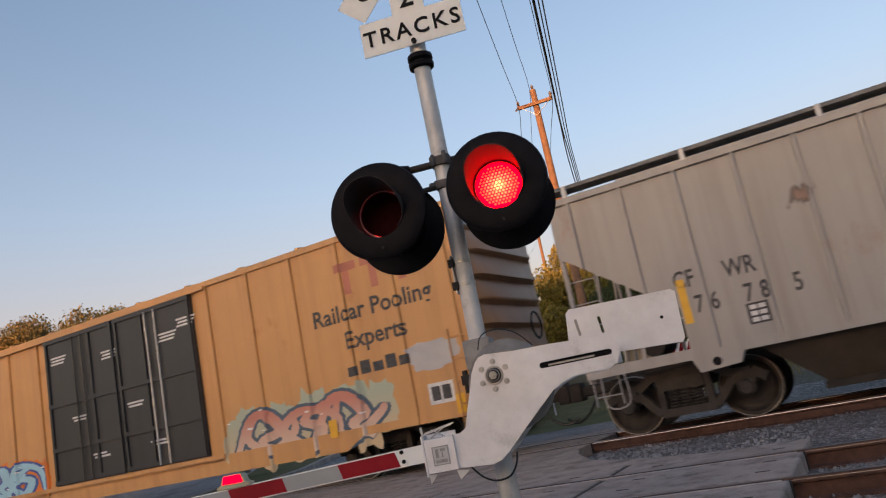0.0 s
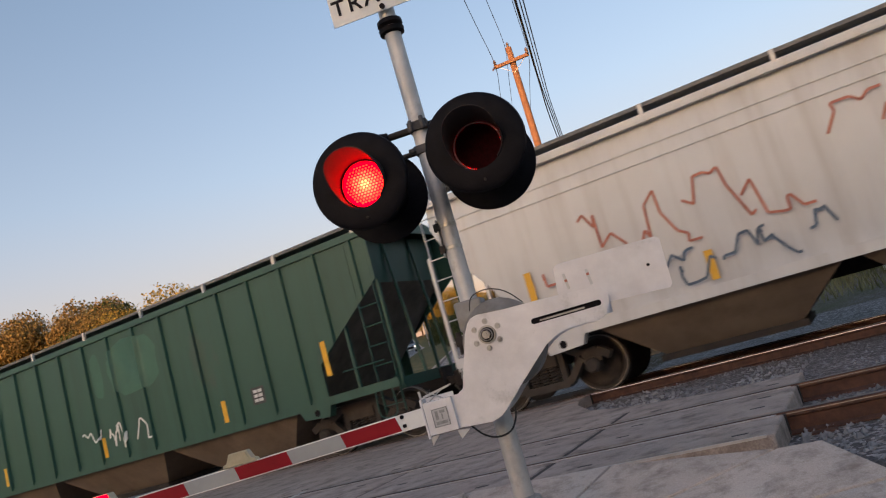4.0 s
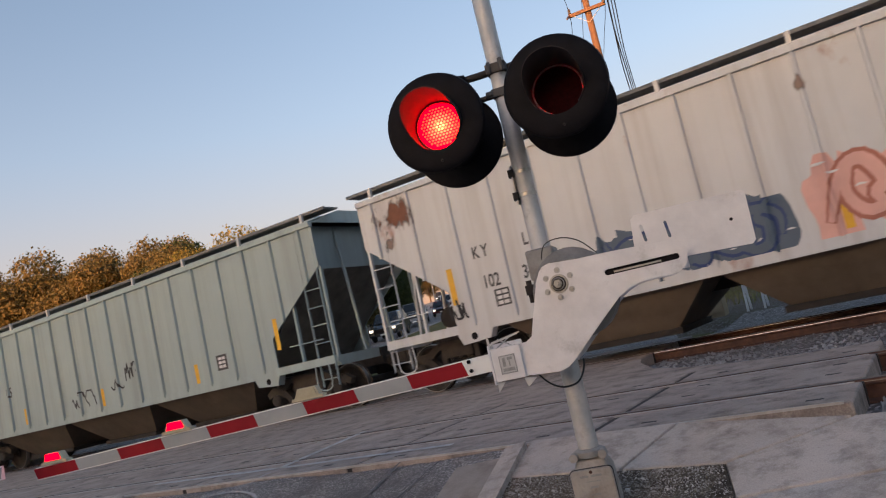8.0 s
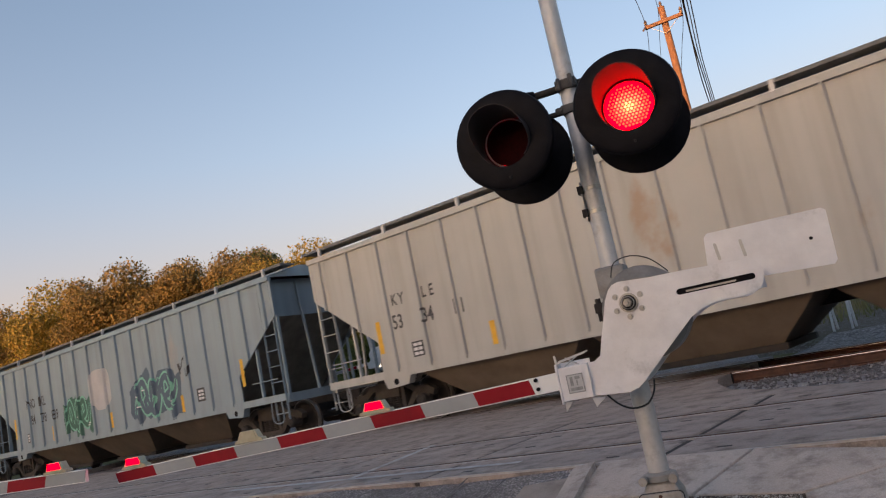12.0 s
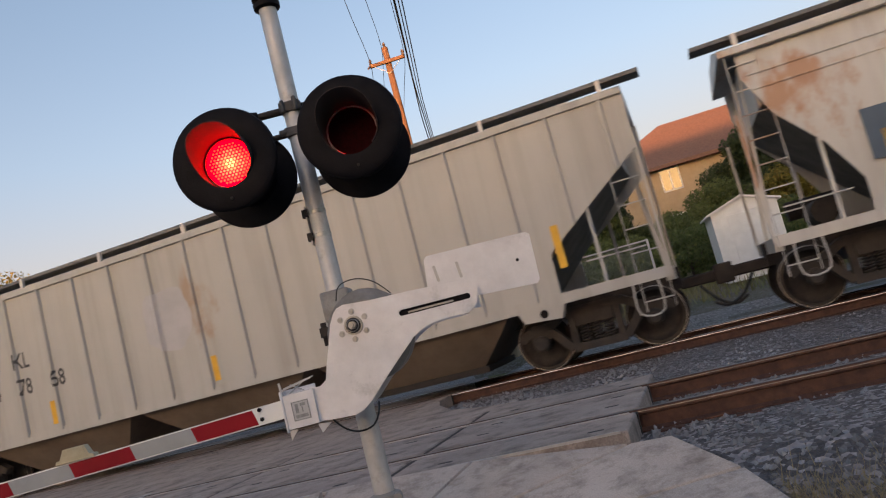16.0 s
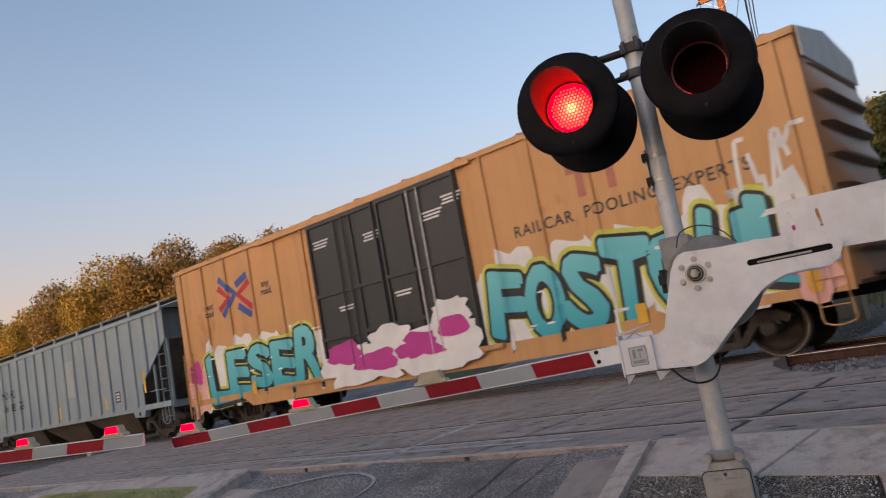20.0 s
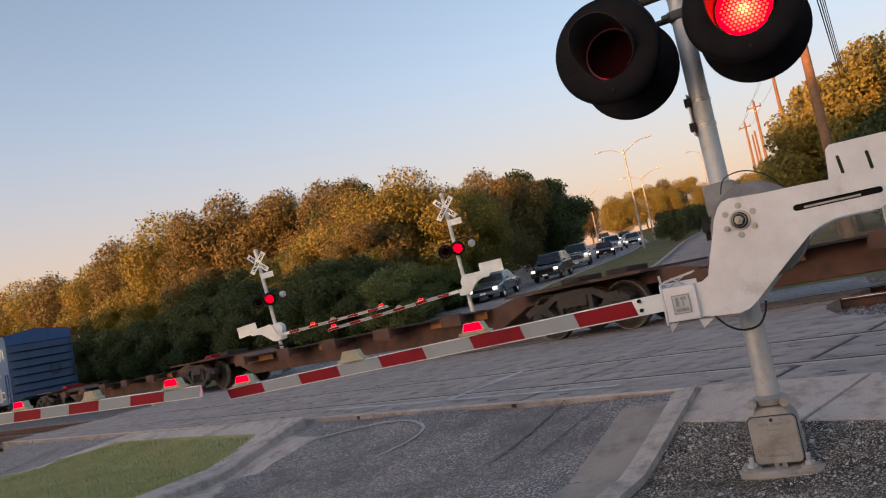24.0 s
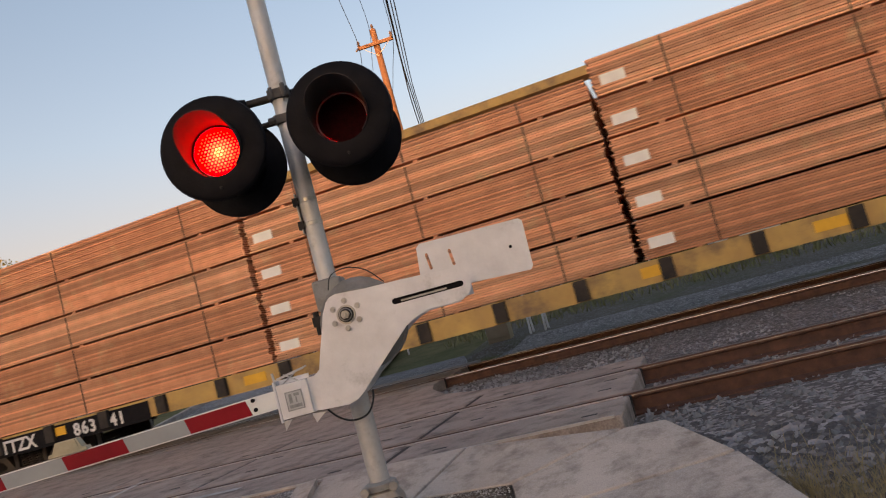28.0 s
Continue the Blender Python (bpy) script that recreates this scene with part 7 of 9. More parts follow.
def scribble(car, x, z, w_, h, material, ribs, w, depth, y, seed=0, n=3, r=0.02):
    """A thin sprayed tag: looping strokes."""
    rnd = random.Random(seed)
    sh = Shape()
    for k in range(n):
        px, pz = -w_ / 2 + w_ * k / n, rnd.uniform(-h / 2, h / 2)
        for i in range(9):
            qx, qz = px + w_ / n / 6 * rnd.uniform(-0.2, 1.6), max(-h / 2, min(h / 2, pz + rnd.uniform(-0.6, 0.6) * h))
            d = Vector((qx - px, qz - pz))
            if d.length > 1e-3:
                p = Vector((-d.y, d.x)).normalized() * r
                sh.add([(px + p.x, 0, pz + p.y), (px - p.x, 0, pz - p.y), (qx - p.x, 0, qz - p.y), (qx + p.x, 0, qz + p.y)], [(0, 1, 2, 3)])
            px, pz = qx, qz
    ob = paint("graffiti_tag", sh, material, car, ribs, w, depth, y, "thin sprayed tag", 2, (x, z))
    tagged(ob, kind="stuff")


GRATE = mat("dull_steel_grating", (0.19, 0.19, 0.19), 0.65, 0.3, (0.12, 0.115, 0.11), 4)
TOP, SILL = 3.86, 1.08            # top and foot of a hopper car's side


def hopper(P0, P1, body, label, marks=(), curved=False, ribs_n=19, bays=3, roof=None, deco=None, ink=None, lad=None):
    """A covered hopper car; P0, P1: its ends along the train at the start."""
    L = P1 - P0
    car = thing("hopper_car", label, "hopper car", "hopper cars of the train")
    TRAIN.append((car, P0))
    roof = roof or body
    lad = lad or body
    ink = ink or INK
    y = -1.58
    if curved:
        cut = [(0.25, TOP), (L - 0.25, TOP)] + [(L - 0.22, 3.4), (L - 0.45, 2.7), (L - 0.95, 2.0), (L - 1.35, 1.6), (L - 1.35, SILL)] + [(1.35, SILL), (1.35, 1.6), (0.95, 2.0), (0.45, 2.7), (0.22, 3.4)]
    else:
        cut = [(0.0, TOP), (L, TOP), (L, 2.95), (L - 1.65, 1.75), (L - 1.65, SILL), (1.65, SILL), (1.65, 1.75), (0.0, 2.95)]
    sh = Shape()
    if curved:
        # bowed side: the sheet swells between top and foot
        prof = [(SILL, -1.5), (1.6, -1.57), (2.2, -1.61), (2.8, -1.61), (3.4, -1.57), (TOP, -1.5)]
        lo = lambda z: 0.22 + 1.13 * (1 - smooth(1.5, 3.4, z))
        for sgn in (1, -1):
            rings = [[(lo(z) + (L - 2 * lo(z)) * i / 10, sgn * q, z) for i in range(11)] for z, q in prof]
            sh.skin(rings, closed=False)
        y = -1.585
    else:
        sh.prism(cut, y, y + 0.03).prism(cut, -y - 0.03, -y)
    part("side_sheet", sh, body, car, "long steel side")
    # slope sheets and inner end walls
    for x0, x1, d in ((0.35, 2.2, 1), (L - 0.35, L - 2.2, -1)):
        # the slope sheet is dark brownish grey whatever the body paint
        part("slope_sheet", Shape().add([(x0, -1.5, 2.95), (x0, 1.5, 2.95), (x1, 1.5, 1.15), (x1, -1.5, 1.15)], [(0, 1, 2, 3)]), share("slope" + body.name, lambda: mat("slope_of_" + body.name, (0.2, 0.18, 0.155), 0.85, 0, (0.11, 0.095, 0.08), 2)), car, "dark sloping end sheet")
        part("end_wall", Shape().box(min(x0, x0 + d * 0.03), max(x0, x0 + d * 0.03), -1.52, 1.52, 2.95, TOP), body, car, "steel end wall above the slope sheet")
    part("roof", Shape().skin([[(x, a, b) for a, b in ((-1.58, TOP), (-1.5, TOP + 0.04), (-0.6, TOP + 0.27), (0.6, TOP + 0.27), (1.5, TOP + 0.04), (1.58, TOP))] for x in (0.02, L - 0.02)], closed=False).prism([(-1.58, TOP), (-0.6, TOP + 0.27), (0.6, TOP + 0.27), (1.58, TOP)], 0.02, 0.03, "yz").prism([(-1.58, TOP), (-0.6, TOP + 0.27), (0.6, TOP + 0.27), (1.58, TOP)], L - 0.03, L - 0.02, "yz"), roof, car)
    part("top_chord", Shape().box(0, L, y - 0.05, y + 0.06, TOP - 0.09, TOP + 0.02), body, car, bevel=0.01)
    part("side_sill", Shape().box(0.05, L - 0.05, y - 0.03, y + 0.1, SILL - 0.1, SILL + 0.06), body, car)
    # running board round the roof's edge, on small posts
    part("running_board", Shape().box(-0.32, L + 0.32, -1.42, -1.0, TOP + 0.2, TOP + 0.235).box(-0.32, L + 0.32, -1.43, -1.41, TOP + 0.19, TOP + 0.25), GRATE, car, "dark grating walkway on the roof")
    np_ = 9
    post = share("rb_post", lambda: Shape().box(-0.035, 0.035, -0.03, 0.03, 0, 0.24).mesh("board_post", STEEL))
    for k in range(np_):
        part("board_post", post, STEEL, car, at=pose(0.3 + (L - 0.6) * k / (np_ - 1), -1.46, TOP))
    part("hatch_cover", Shape().box(0.9, L - 0.9, -0.35, 0.35, TOP + 0.25, TOP + 0.4), roof, car, "long hatch cover")
    ribs, w, depth = [], 0.12 if body.name.startswith('faded_grey') else 0.07, 0.06
    if not curved:
        ribs = [0.35 + (L - 0.7) * k / (ribs_n - 1) for k in range(ribs_n)]
        for r in ribs:
            lo_ = SILL if 1.65 <= r <= L - 1.65 else 1.75 + (1.65 - min(r, L - r)) / 1.65 * 1.2
            sh = Shape().add([(r - w / 2, y, lo_), (r - w / 2 + 0.012, y - depth, lo_), (r + w / 2 - 0.012, y - depth, lo_), (r + w / 2, y, lo_), (r - w / 2, y, TOP - 0.08), (r - w / 2 + 0.012, y - depth, TOP - 0.08), (r + w / 2 - 0.012, y - depth, TOP - 0.08), (r + w / 2, y, TOP - 0.08)], [(0, 1, 5, 4), (1, 2, 6, 5), (2, 3, 7, 6), (0, 3, 2, 1), (4, 5, 6, 7)])
            part("rib", sh, body, car)
    else:
        depth = 0.0
        y = -1.625
        for z, q in ((3.42, -1.574), (3.2, -1.59)):
            part("side_seam", Shape().box(0.3, L - 0.3, q - 0.012, q + 0.01, z, z + 0.025), body, car)
    # bays below
    for k in range(bays):
        c = 2.45 + (L - 4.9) * (k + 0.5) / bays
        hw = (L - 4.9) / bays / 2 - 0.06
        part("hopper_bay", Shape().skin([[(c - hw, -1.5, SILL), (c + hw, -1.5, SILL), (c + hw, 1.5, SILL), (c - hw, 1.5, SILL)], [(c - hw * 0.93, -1.42, 0.92), (c + hw * 0.93, -1.42, 0.92), (c + hw * 0.93, 1.42, 0.92), (c - hw * 0.93, 1.42, 0.92)], [(c - hw * 0.55, -0.85, 0.3), (c + hw * 0.55, -0.85, 0.3), (c + hw * 0.55, 0.85, 0.3), (c - hw * 0.55, 0.85, 0.3)]], caps=True), BAYSHADE if body.name.startswith(("faded_grey", "sooty", "pale_blue")) else TAN, car, "dusty funnel bay")
        part("outlet_gate", Shape().box(c - hw * 0.6, c + hw * 0.6, -0.95, 0.95, 0.22, 0.32), DARK, car)
    part("centre_sill", Shape().box(-0.05, L + 0.05, -0.22, 0.22, 0.75, 1.1), DARK, car)
    for e, d in ((0.0, 1), (L, -1)):
        part("end_sill", Shape().box(min(e, e + d * 0.12), max(e, e + d * 0.12), -1.5, 1.5, 0.92, 1.12), lad, car)
        part("end_platform", Shape().box(min(e, e + d * 1.7), max(e, e + d * 1.7), -1.55, -1.3, 0.98, 1.08), lad, car)
        for px in (0.02, 0.95):
            for yy in (-1.5, 1.5):
                part("end_post", Shape().obox((e + d * px, yy, 1.05), (e + d * px, yy, 2.95 if px < 0.5 else 2.3), 0.07, 0.05, (1, 0, 0)), lad, car)
        ladder(car, e + d * 0.08 if d > 0 else e - 0.5, -1.56, 0.55, TOP - 0.1, 0.42, 9, lad)
        sh = Shape()
        for yy in (-0.5, 0.5):
            sh.obox((e + d * 0.1, yy, 1.05), (e + d * 0.33, yy, TOP - 0.05), 0.05, 0.05)
        part("end_brace", sh, lad, car)
        part("grab_iron", Shape().pipe([(e + d * 0.25, -1.6, 1.5), (e + d * 1.15, -1.62, 1.5)], 0.012, 6).pipe([(e + d * 0.25, -1.6, 1.15), (e + d * 0.25, -1.6, 0.55), (e + d * 0.6, -1.6, 0.55), (e + d * 0.6, -1.6, 1.0)], 0.014, 6), lad, car)
        coupler(car, e, -d)
        truck(car, e + d * 1.33)
        pad = part("jacking_pad", Shape().prism([(e + d * 1.62, 1.02), (e + d * 2.4, 1.02), (e + d * 2.3, 0.82), (e + d * 1.72, 0.78)], -1.6, -1.42), body, car)
        part("pad_hole", Shape().tube((e + d * 1.98, -1.604, 0.9), (e + d * 1.98, -1.59, 0.9), 0.065, n=12), BLACK, pad)
    part("brake_gear", Shape().tube((0.9, -0.6, 1.35), (0.9, 0.3, 1.35), 0.2, n=14).tube((0.5, 0.4, 1.5), (1.3, 0.4, 1.5), 0.16, n=12), DARK, car, "air reservoir on the end platform")
    # yellow reflectors
    for fx_ in (1.62, 0.27 * L, 0.5 * L, 0.73 * L, L - 1.62):
        big = fx_ in (1.62, L - 1.62)
        paint("reflector", flat(rect(-0.06, 0.06, -0.33 if big else -0.22, 0.33 if big else 0.22)), YELLOW, car, ribs, w, depth, y, "yellow reflector strip", 1, (fx_ + 0.12, SILL + (0.75 if big else 0.35)))
    for txt, x, z, size in marks:
        groups = [g_.split() for g_ in txt.split("\n")]
        for r_, row in enumerate(groups):
            pitch = size * 0.62 if max(len(g_) for g_ in row) == 1 else (0.8 if size > 0.28 else 0.7)
            for i, g_ in enumerate(row):
                me = letters(g_, size, ink, 0.006, 1.0, depth=0.0)
                me.transform(Matrix.Diagonal((0.74, 1, 1, 1)))
                paint("writing", me, ink, car, ribs, w, depth, y, "stencilled characters", 1, (x + pitch * (i - (len(row) - 1) / 2), z - size * 0.95 * r_))
    # data panels
    for k, (x, z, ww, hh) in enumerate(((L - 3.3, 1.55, 0.34, 0.34), (2.7, 1.45, 0.3, 0.3))):
        paint("data_panel", flat(rect(-ww / 2, ww / 2, -hh / 2, hh / 2)), INK, car, ribs, w, depth, y, "small black data panel", 1, (x, z))
        paint("data_mark", flat(*[rect(-0.11 + 0.12 * (j % 2), -0.01 + 0.12 * (j % 2), -0.12 + 0.09 * (j // 2), -0.06 + 0.09 * (j // 2)) for j in range(6)]), WHITEINK, car, ribs, w, depth, y, "", 2, (x, z))
    if deco:
        deco(car, L, ribs, w, depth, y)
    return car


def boxcar(P0, P1, body, endmat, doormat, label, top=4.5, doors=(5.6, 10.4), deco=None, ribs_n=16, roofm=None, cap=None):
    L = P1 - P0
    car = thing("boxcar", label, "boxcar", "boxcars of the train")
    TRAIN.append((car, P0))
    y, z0 = -1.58, 0.72
    part("side_sheet", Shape().box(0, L, y, y + 0.04, z0 + 0.1, top).box(0, L, -y - 0.04, -y, z0 + 0.1, top), body, car, "long steel side")
    part("floor", Shape().box(0, L, -1.5, 1.5, 0.95, 1.15), DARK, car)
    part("side_sill", Shape().prism([(0.0, z0 + 0.25), (L, z0 + 0.25), (L, z0 + 0.1), (L - 2.6, z0 + 0.1), (L - 3.0, z0 - 0.12), (3.0, z0 - 0.12), (2.6, z0 + 0.1), (0, z0 + 0.1)], y - 0.02, y + 0.03), body, car)
    part("roof", Shape().skin([[(x, a, b) for a, b in ((-1.62, top), (-1.6, top + 0.05), (0, top + 0.28), (1.6, top + 0.05), (1.62, top))] for x in (-0.03, L + 0.03)], closed=False).box(-0.03, L + 0.03, -1.63, -1.57, top - 0.07, top + 0.04), roofm or STEEL, car, "low peaked roof")
    rm = share("roofrib" + car.name, lambda: Shape().skin([[(x, a, b) for a, b in ((-1.6, top + 0.05), (-1.6, top + 0.085), (0, top + 0.315), (1.6, top + 0.085), (1.6, top + 0.05), (0, top + 0.28))] for x in (-0.04, 0.04)], caps=True).mesh("roof_rib", roofm or STEEL))
    for k in range(12):
        part("roof_rib", rm, roofm or STEEL, car, at=pose(0.4 + (L - 0.8) * k / 11, 0, 0))
    ribs, w, depth = [], 0.085, 0.05
    for k in range(ribs_n):
        r = 0.3 + (L - 0.6) * k / (ribs_n - 1)
        if doors[0] - 0.15 < r < doors[1] + 0.15:
            continue
        ribs.append(r)
        part("rib", Shape().add([(r - w / 2, y, z0 + 0.1), (r - w / 2 + 0.012, y - depth, z0 + 0.1), (r + w / 2 - 0.012, y - depth, z0 + 0.1), (r + w / 2, y, z0 + 0.1), (r - w / 2, y, top - 0.07), (r - w / 2 + 0.012, y - depth, top - 0.07), (r + w / 2 - 0.012, y - depth, top - 0.07), (r + w / 2, y, top - 0.07)], [(0, 1, 5, 4), (1, 2, 6, 5), (2, 3, 7, 6), (0, 3, 2, 1), (4, 5, 6, 7)]), body, car)
    # corrugated ends
    for e, d in ((0.0, -1), (L, 1)):
        n, rings = 120, []
        for k in range(n + 1):
            z = z0 + 0.15 + (top + 0.04 - z0 - 0.15) * k / n
            f_ = (k / n * 8.2) % 1.0
            b = 0.14 * min(f_ / 0.12, (1 - f_) / 0.88) if k / n < 0.86 else 0.0
            q = 0.05
            rings.append([(e, -1.57, z), (e + d * q, -1.45, z), (e + d * (q + b), -1.2, z), (e + d * (q + b), 1.2, z), (e + d * q, 1.45, z), (e, 1.57, z)])
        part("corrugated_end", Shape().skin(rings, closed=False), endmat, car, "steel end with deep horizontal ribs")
        part("end_cap", Shape().prism([(-1.57, top - 0.42), (1.57, top - 0.42), (1.57, top + 0.03), (0, top + 0.26), (-1.57, top + 0.03)], e + d * 0.055, e + d * 0.075, "yz"), cap or share("end_cap", lambda: mat("weathered_galvanised_cap", (0.42, 0.42, 0.42), 0.6, 0.3, (0.34, 0.33, 0.32), 2)), car, "painted roof end" if cap else "pale galvanised roof end")
        ladder(car, e - 0.5 if d > 0 else e + 0.06, y - 0.07, 0.5, 2.3, 0.42, 5, body)
        part("crossover_step", Shape().box(min(e + d * 0.12, e + d * 0.4), max(e + d * 0.12, e + d * 0.4), -1.2, 1.2, 0.98, 1.02), DARK, car)
        part("brake_wheel", Shape().lathe([(0.24, -0.02), (0.28, 0), (0.24, 0.02)], axis="x", n=16).move(pose(e + d * 0.28, 0.5, 2.2)), DARK, car)
        coupler(car, e, d)
        truck(car, e - d * 2.3)
        part("stirrup_step", Shape().pipe([(e - d * 0.1, y, 0.8), (e - d * 0.1, y, 0.42), (e - d * 0.5, y, 0.42), (e - d * 0.5, y, 0.8)], 0.015, 6), body, car)
    part("centre_sill", Shape().box(0, L, -0.25, 0.25, 0.7, 0.95), DARK, car)
    # doors
    dw = (doors[1] - doors[0]) / 2
    for k in range(2):
        a = doors[0] + dw * k
        dr = part("sliding_door", Shape().box(0.02, dw - 0.02, -0.07, -0.01, z0 + 0.28, top - 0.12), doormat, car, "plug door with frame and lock rods", at=pose(a, y, 0))
        for z in (z0 + 0.3, 1.75, 2.75, top - 0.22):
            part("door_rail", Shape().box(0.04, dw - 0.04, -0.115, -0.07, z, z + 0.09), doormat, dr)
        for x in (0.05, dw * 0.36, dw - 0.12) if k else (0.05, dw * 0.64, dw - 0.12):
            part("door_post", Shape().box(x, x + 0.07, -0.11, -0.07, z0 + 0.3, top - 0.15), doormat, dr)
        for x in (dw * 0.44, dw * 0.56):
            part("lock_rod", Shape().tube((x, -0.12, z0 + 0.3), (x, -0.12, top - 0.2), 0.02, n=8), STEEL if k else doormat, dr)
        for j in range(4):
            x, z = (0.25 + 0.3 * ((j * 5 + k * 3) % 4)) * dw * 0.8, (top - 0.55, 2.45, 1.55, top - 0.75)[j]
            sh = flat(*[rect(x - 0.28 + 0.04 * (q % 2), x + 0.28 - 0.05 * ((q + j) % 3), z - 0.07 * q - 0.04, z - 0.07 * q) for q in range(3 if j in (0, 3) else 2)])
            part("stencil", sh.move(pose(0, -0.074, 0)), WHITEINK, dr, "small white stencil lines")
    part("door_track", Shape().box(doors[0] - 2.0, doors[1] + 0.4, y - 0.1, y, z0 + 0.18, z0 + 0.27).box(doors[0] - 2.0, doors[1] + 0.4, y - 0.1, y, top - 0.12, top - 0.05), body, car)
    for fx_ in (0.5, 3.2, L / 2, L - 3.2, L - 0.5):
        part("reflector", flat(rect(-0.09, 0.09, -0.16, 0.16)).move(pose(fx_, y - 0.056, z0 + 0.32)), YELLOW, car, "yellow reflector")
    if deco:
        deco(car, L, ribs, w, depth, y)
    return car


# paints of the cars
def carpaint(name, c, stain, amount=0.4, scale=0.6, c2=None, band=None):
    """Old car paint: broad stains, fine rain streaks and, with band, rust that creeps over a band of the side."""
    m = mat(name, c, 0.45, 0, c2 or tuple(v * 0.9 for v in c), 0.5, 0.05, 20)
    n, l = m.node_tree.nodes, m.node_tree.links
    b = n["Principled BSDF"]
    out = b.inputs["Base Color"].links[0].from_socket
    tc = n.new("ShaderNodeTexCoord")
    # rain streaks, faint
    mp, nz, rp, mx = n.new("ShaderNodeMapping"), n.new("ShaderNodeTexNoise"), n.new("ShaderNodeValToRGB"), n.new("ShaderNodeMix")
    mp.inputs["Scale"].default_value = (2.4, 2.4, 0.12)
    nz.inputs["Scale"].default_value, nz.inputs["Detail"].default_value, nz.inputs["Roughness"].default_value = 1.3, 5.0, 0.6
    rp.color_ramp.elements[0].position, rp.color_ramp.elements[1].position = 0.46, 0.78
    rp.color_ramp.elements[0].color, rp.color_ramp.elements[1].color = (1, 1, 1, 1), (0.62, 0.57, 0.53, 1)
    mx.data_type, mx.blend_type = "RGBA", "MULTIPLY"
    mx.inputs[0].default_value = 0.55
    l.new(tc.outputs["Object"], mp.inputs[0])
    l.new(mp.outputs[0], nz.inputs["Vector"])
    l.new(nz.outputs[0], rp.inputs[0])
    l.new(out, mx.inputs[6])
    l.new(rp.outputs[0], mx.inputs[7])
    out = mx.outputs[2]
    # patches of rust or dirt with ragged rims
    mp6, n6, r6, m6 = n.new("ShaderNodeMapping"), n.new("ShaderNodeTexNoise"), n.new("ShaderNodeValToRGB"), n.new("ShaderNodeMix")
    mp6.inputs["Scale"].default_value = (1.0, 1.0, 0.6)
    mp6.inputs["Location"].default_value = (len(name) * 3.7, 0, 1.3)
    n6.inputs["Scale"].default_value, n6.inputs["Detail"].default_value, n6.inputs["Roughness"].default_value = scale, 9.0, 0.62
    r6.color_ramp.elements[0].position, r6.color_ramp.elements[1].position = 0.69 - 0.2 * amount, 0.77 - 0.2 * amount
    m6.data_type = "RGBA"
    m6.inputs[7].default_value = rgb(stain)
    l.new(tc.outputs["Object"], mp6.inputs[0])
    l.new(mp6.outputs[0], n6.inputs["Vector"])
    l.new(n6.outputs[0], r6.inputs[0])
    l.new(r6.outputs[0], m6.inputs[0])
    l.new(out, m6.inputs[6])
    out = m6.outputs[2]
    if band:
        sp, rz, ad, fc, m2 = n.new("ShaderNodeSeparateXYZ"), n.new("ShaderNodeValToRGB"), n.new("ShaderNodeMath"), n.new("ShaderNodeMapRange"), n.new("ShaderNodeMix")
        dv = n.new("ShaderNodeMath")
        dv.operation, dv.inputs[1].default_value = "DIVIDE", 4.0
        for k, (at, v) in enumerate(((0.27, 0.28), (0.45, 0.72), (0.62, 0.6), (0.88, 0.08))):
            e = rz.color_ramp.elements[k] if k < 2 else rz.color_ramp.elements.new(at)
            e.position, e.color = at, (v, v, v, 1)
        n5, mp5 = n.new("ShaderNodeTexNoise"), n.new("ShaderNodeMapping")
        mp5.inputs["Scale"].default_value = (1.5, 1.5, 0.45)
        n5.inputs["Scale"].default_value, n5.inputs["Detail"].default_value, n5.inputs["Roughness"].default_value = 1.3, 7.0, 0.62
        l.new(tc.outputs["Object"], mp5.inputs[0])
        l.new(mp5.outputs[0], n5.inputs["Vector"])
        ad.operation = "ADD"
        fc.inputs[1].default_value, fc.inputs[2].default_value = 0.88, 1.14
        m2.data_type = "RGBA"
        m2.inputs[7].default_value = rgb(band)
        l.new(tc.outputs["Object"], sp.inputs[0])
        l.new(sp.outputs[2], dv.inputs[0])
        l.new(dv.outputs[0], rz.inputs[0])
        l.new(rz.outputs[0], ad.inputs[0])
        l.new(n5.outputs[0], ad.inputs[1])
        l.new(ad.outputs[0], fc.inputs[0])
        l.new(fc.outputs[0], m2.inputs[0])
        l.new(out, m2.inputs[6])
        out = m2.outputs[2]
    l.new(out, b.inputs["Base Color"])
    return m


def fade(name, top, foot, half):
    """Sprayed colour that runs from one tone to another down the letters."""
    m = mat("spray_" + name, top, 0.6)
    n, l = m.node_tree.nodes, m.node_tree.links
    tc, sp, mr, mx = n.new("ShaderNodeTexCoord"), n.new("ShaderNodeSeparateXYZ"), n.new("ShaderNodeMapRange"), n.new("ShaderNodeMix")
    mr.inputs[1].default_value, mr.inputs[2].default_value = -half, half
    mx.data_type = "RGBA"
    mx.inputs[6].default_value, mx.inputs[7].default_value = rgb(foot), rgb(top)
    l.new(tc.outputs["Object"], sp.inputs[0])
    l.new(sp.outputs[2], mr.inputs[0])
    l.new(mr.outputs[0], mx.inputs[0])
    l.new(mx.outputs[2], n["Principled BSDF"].inputs["Base Color"])
    return m


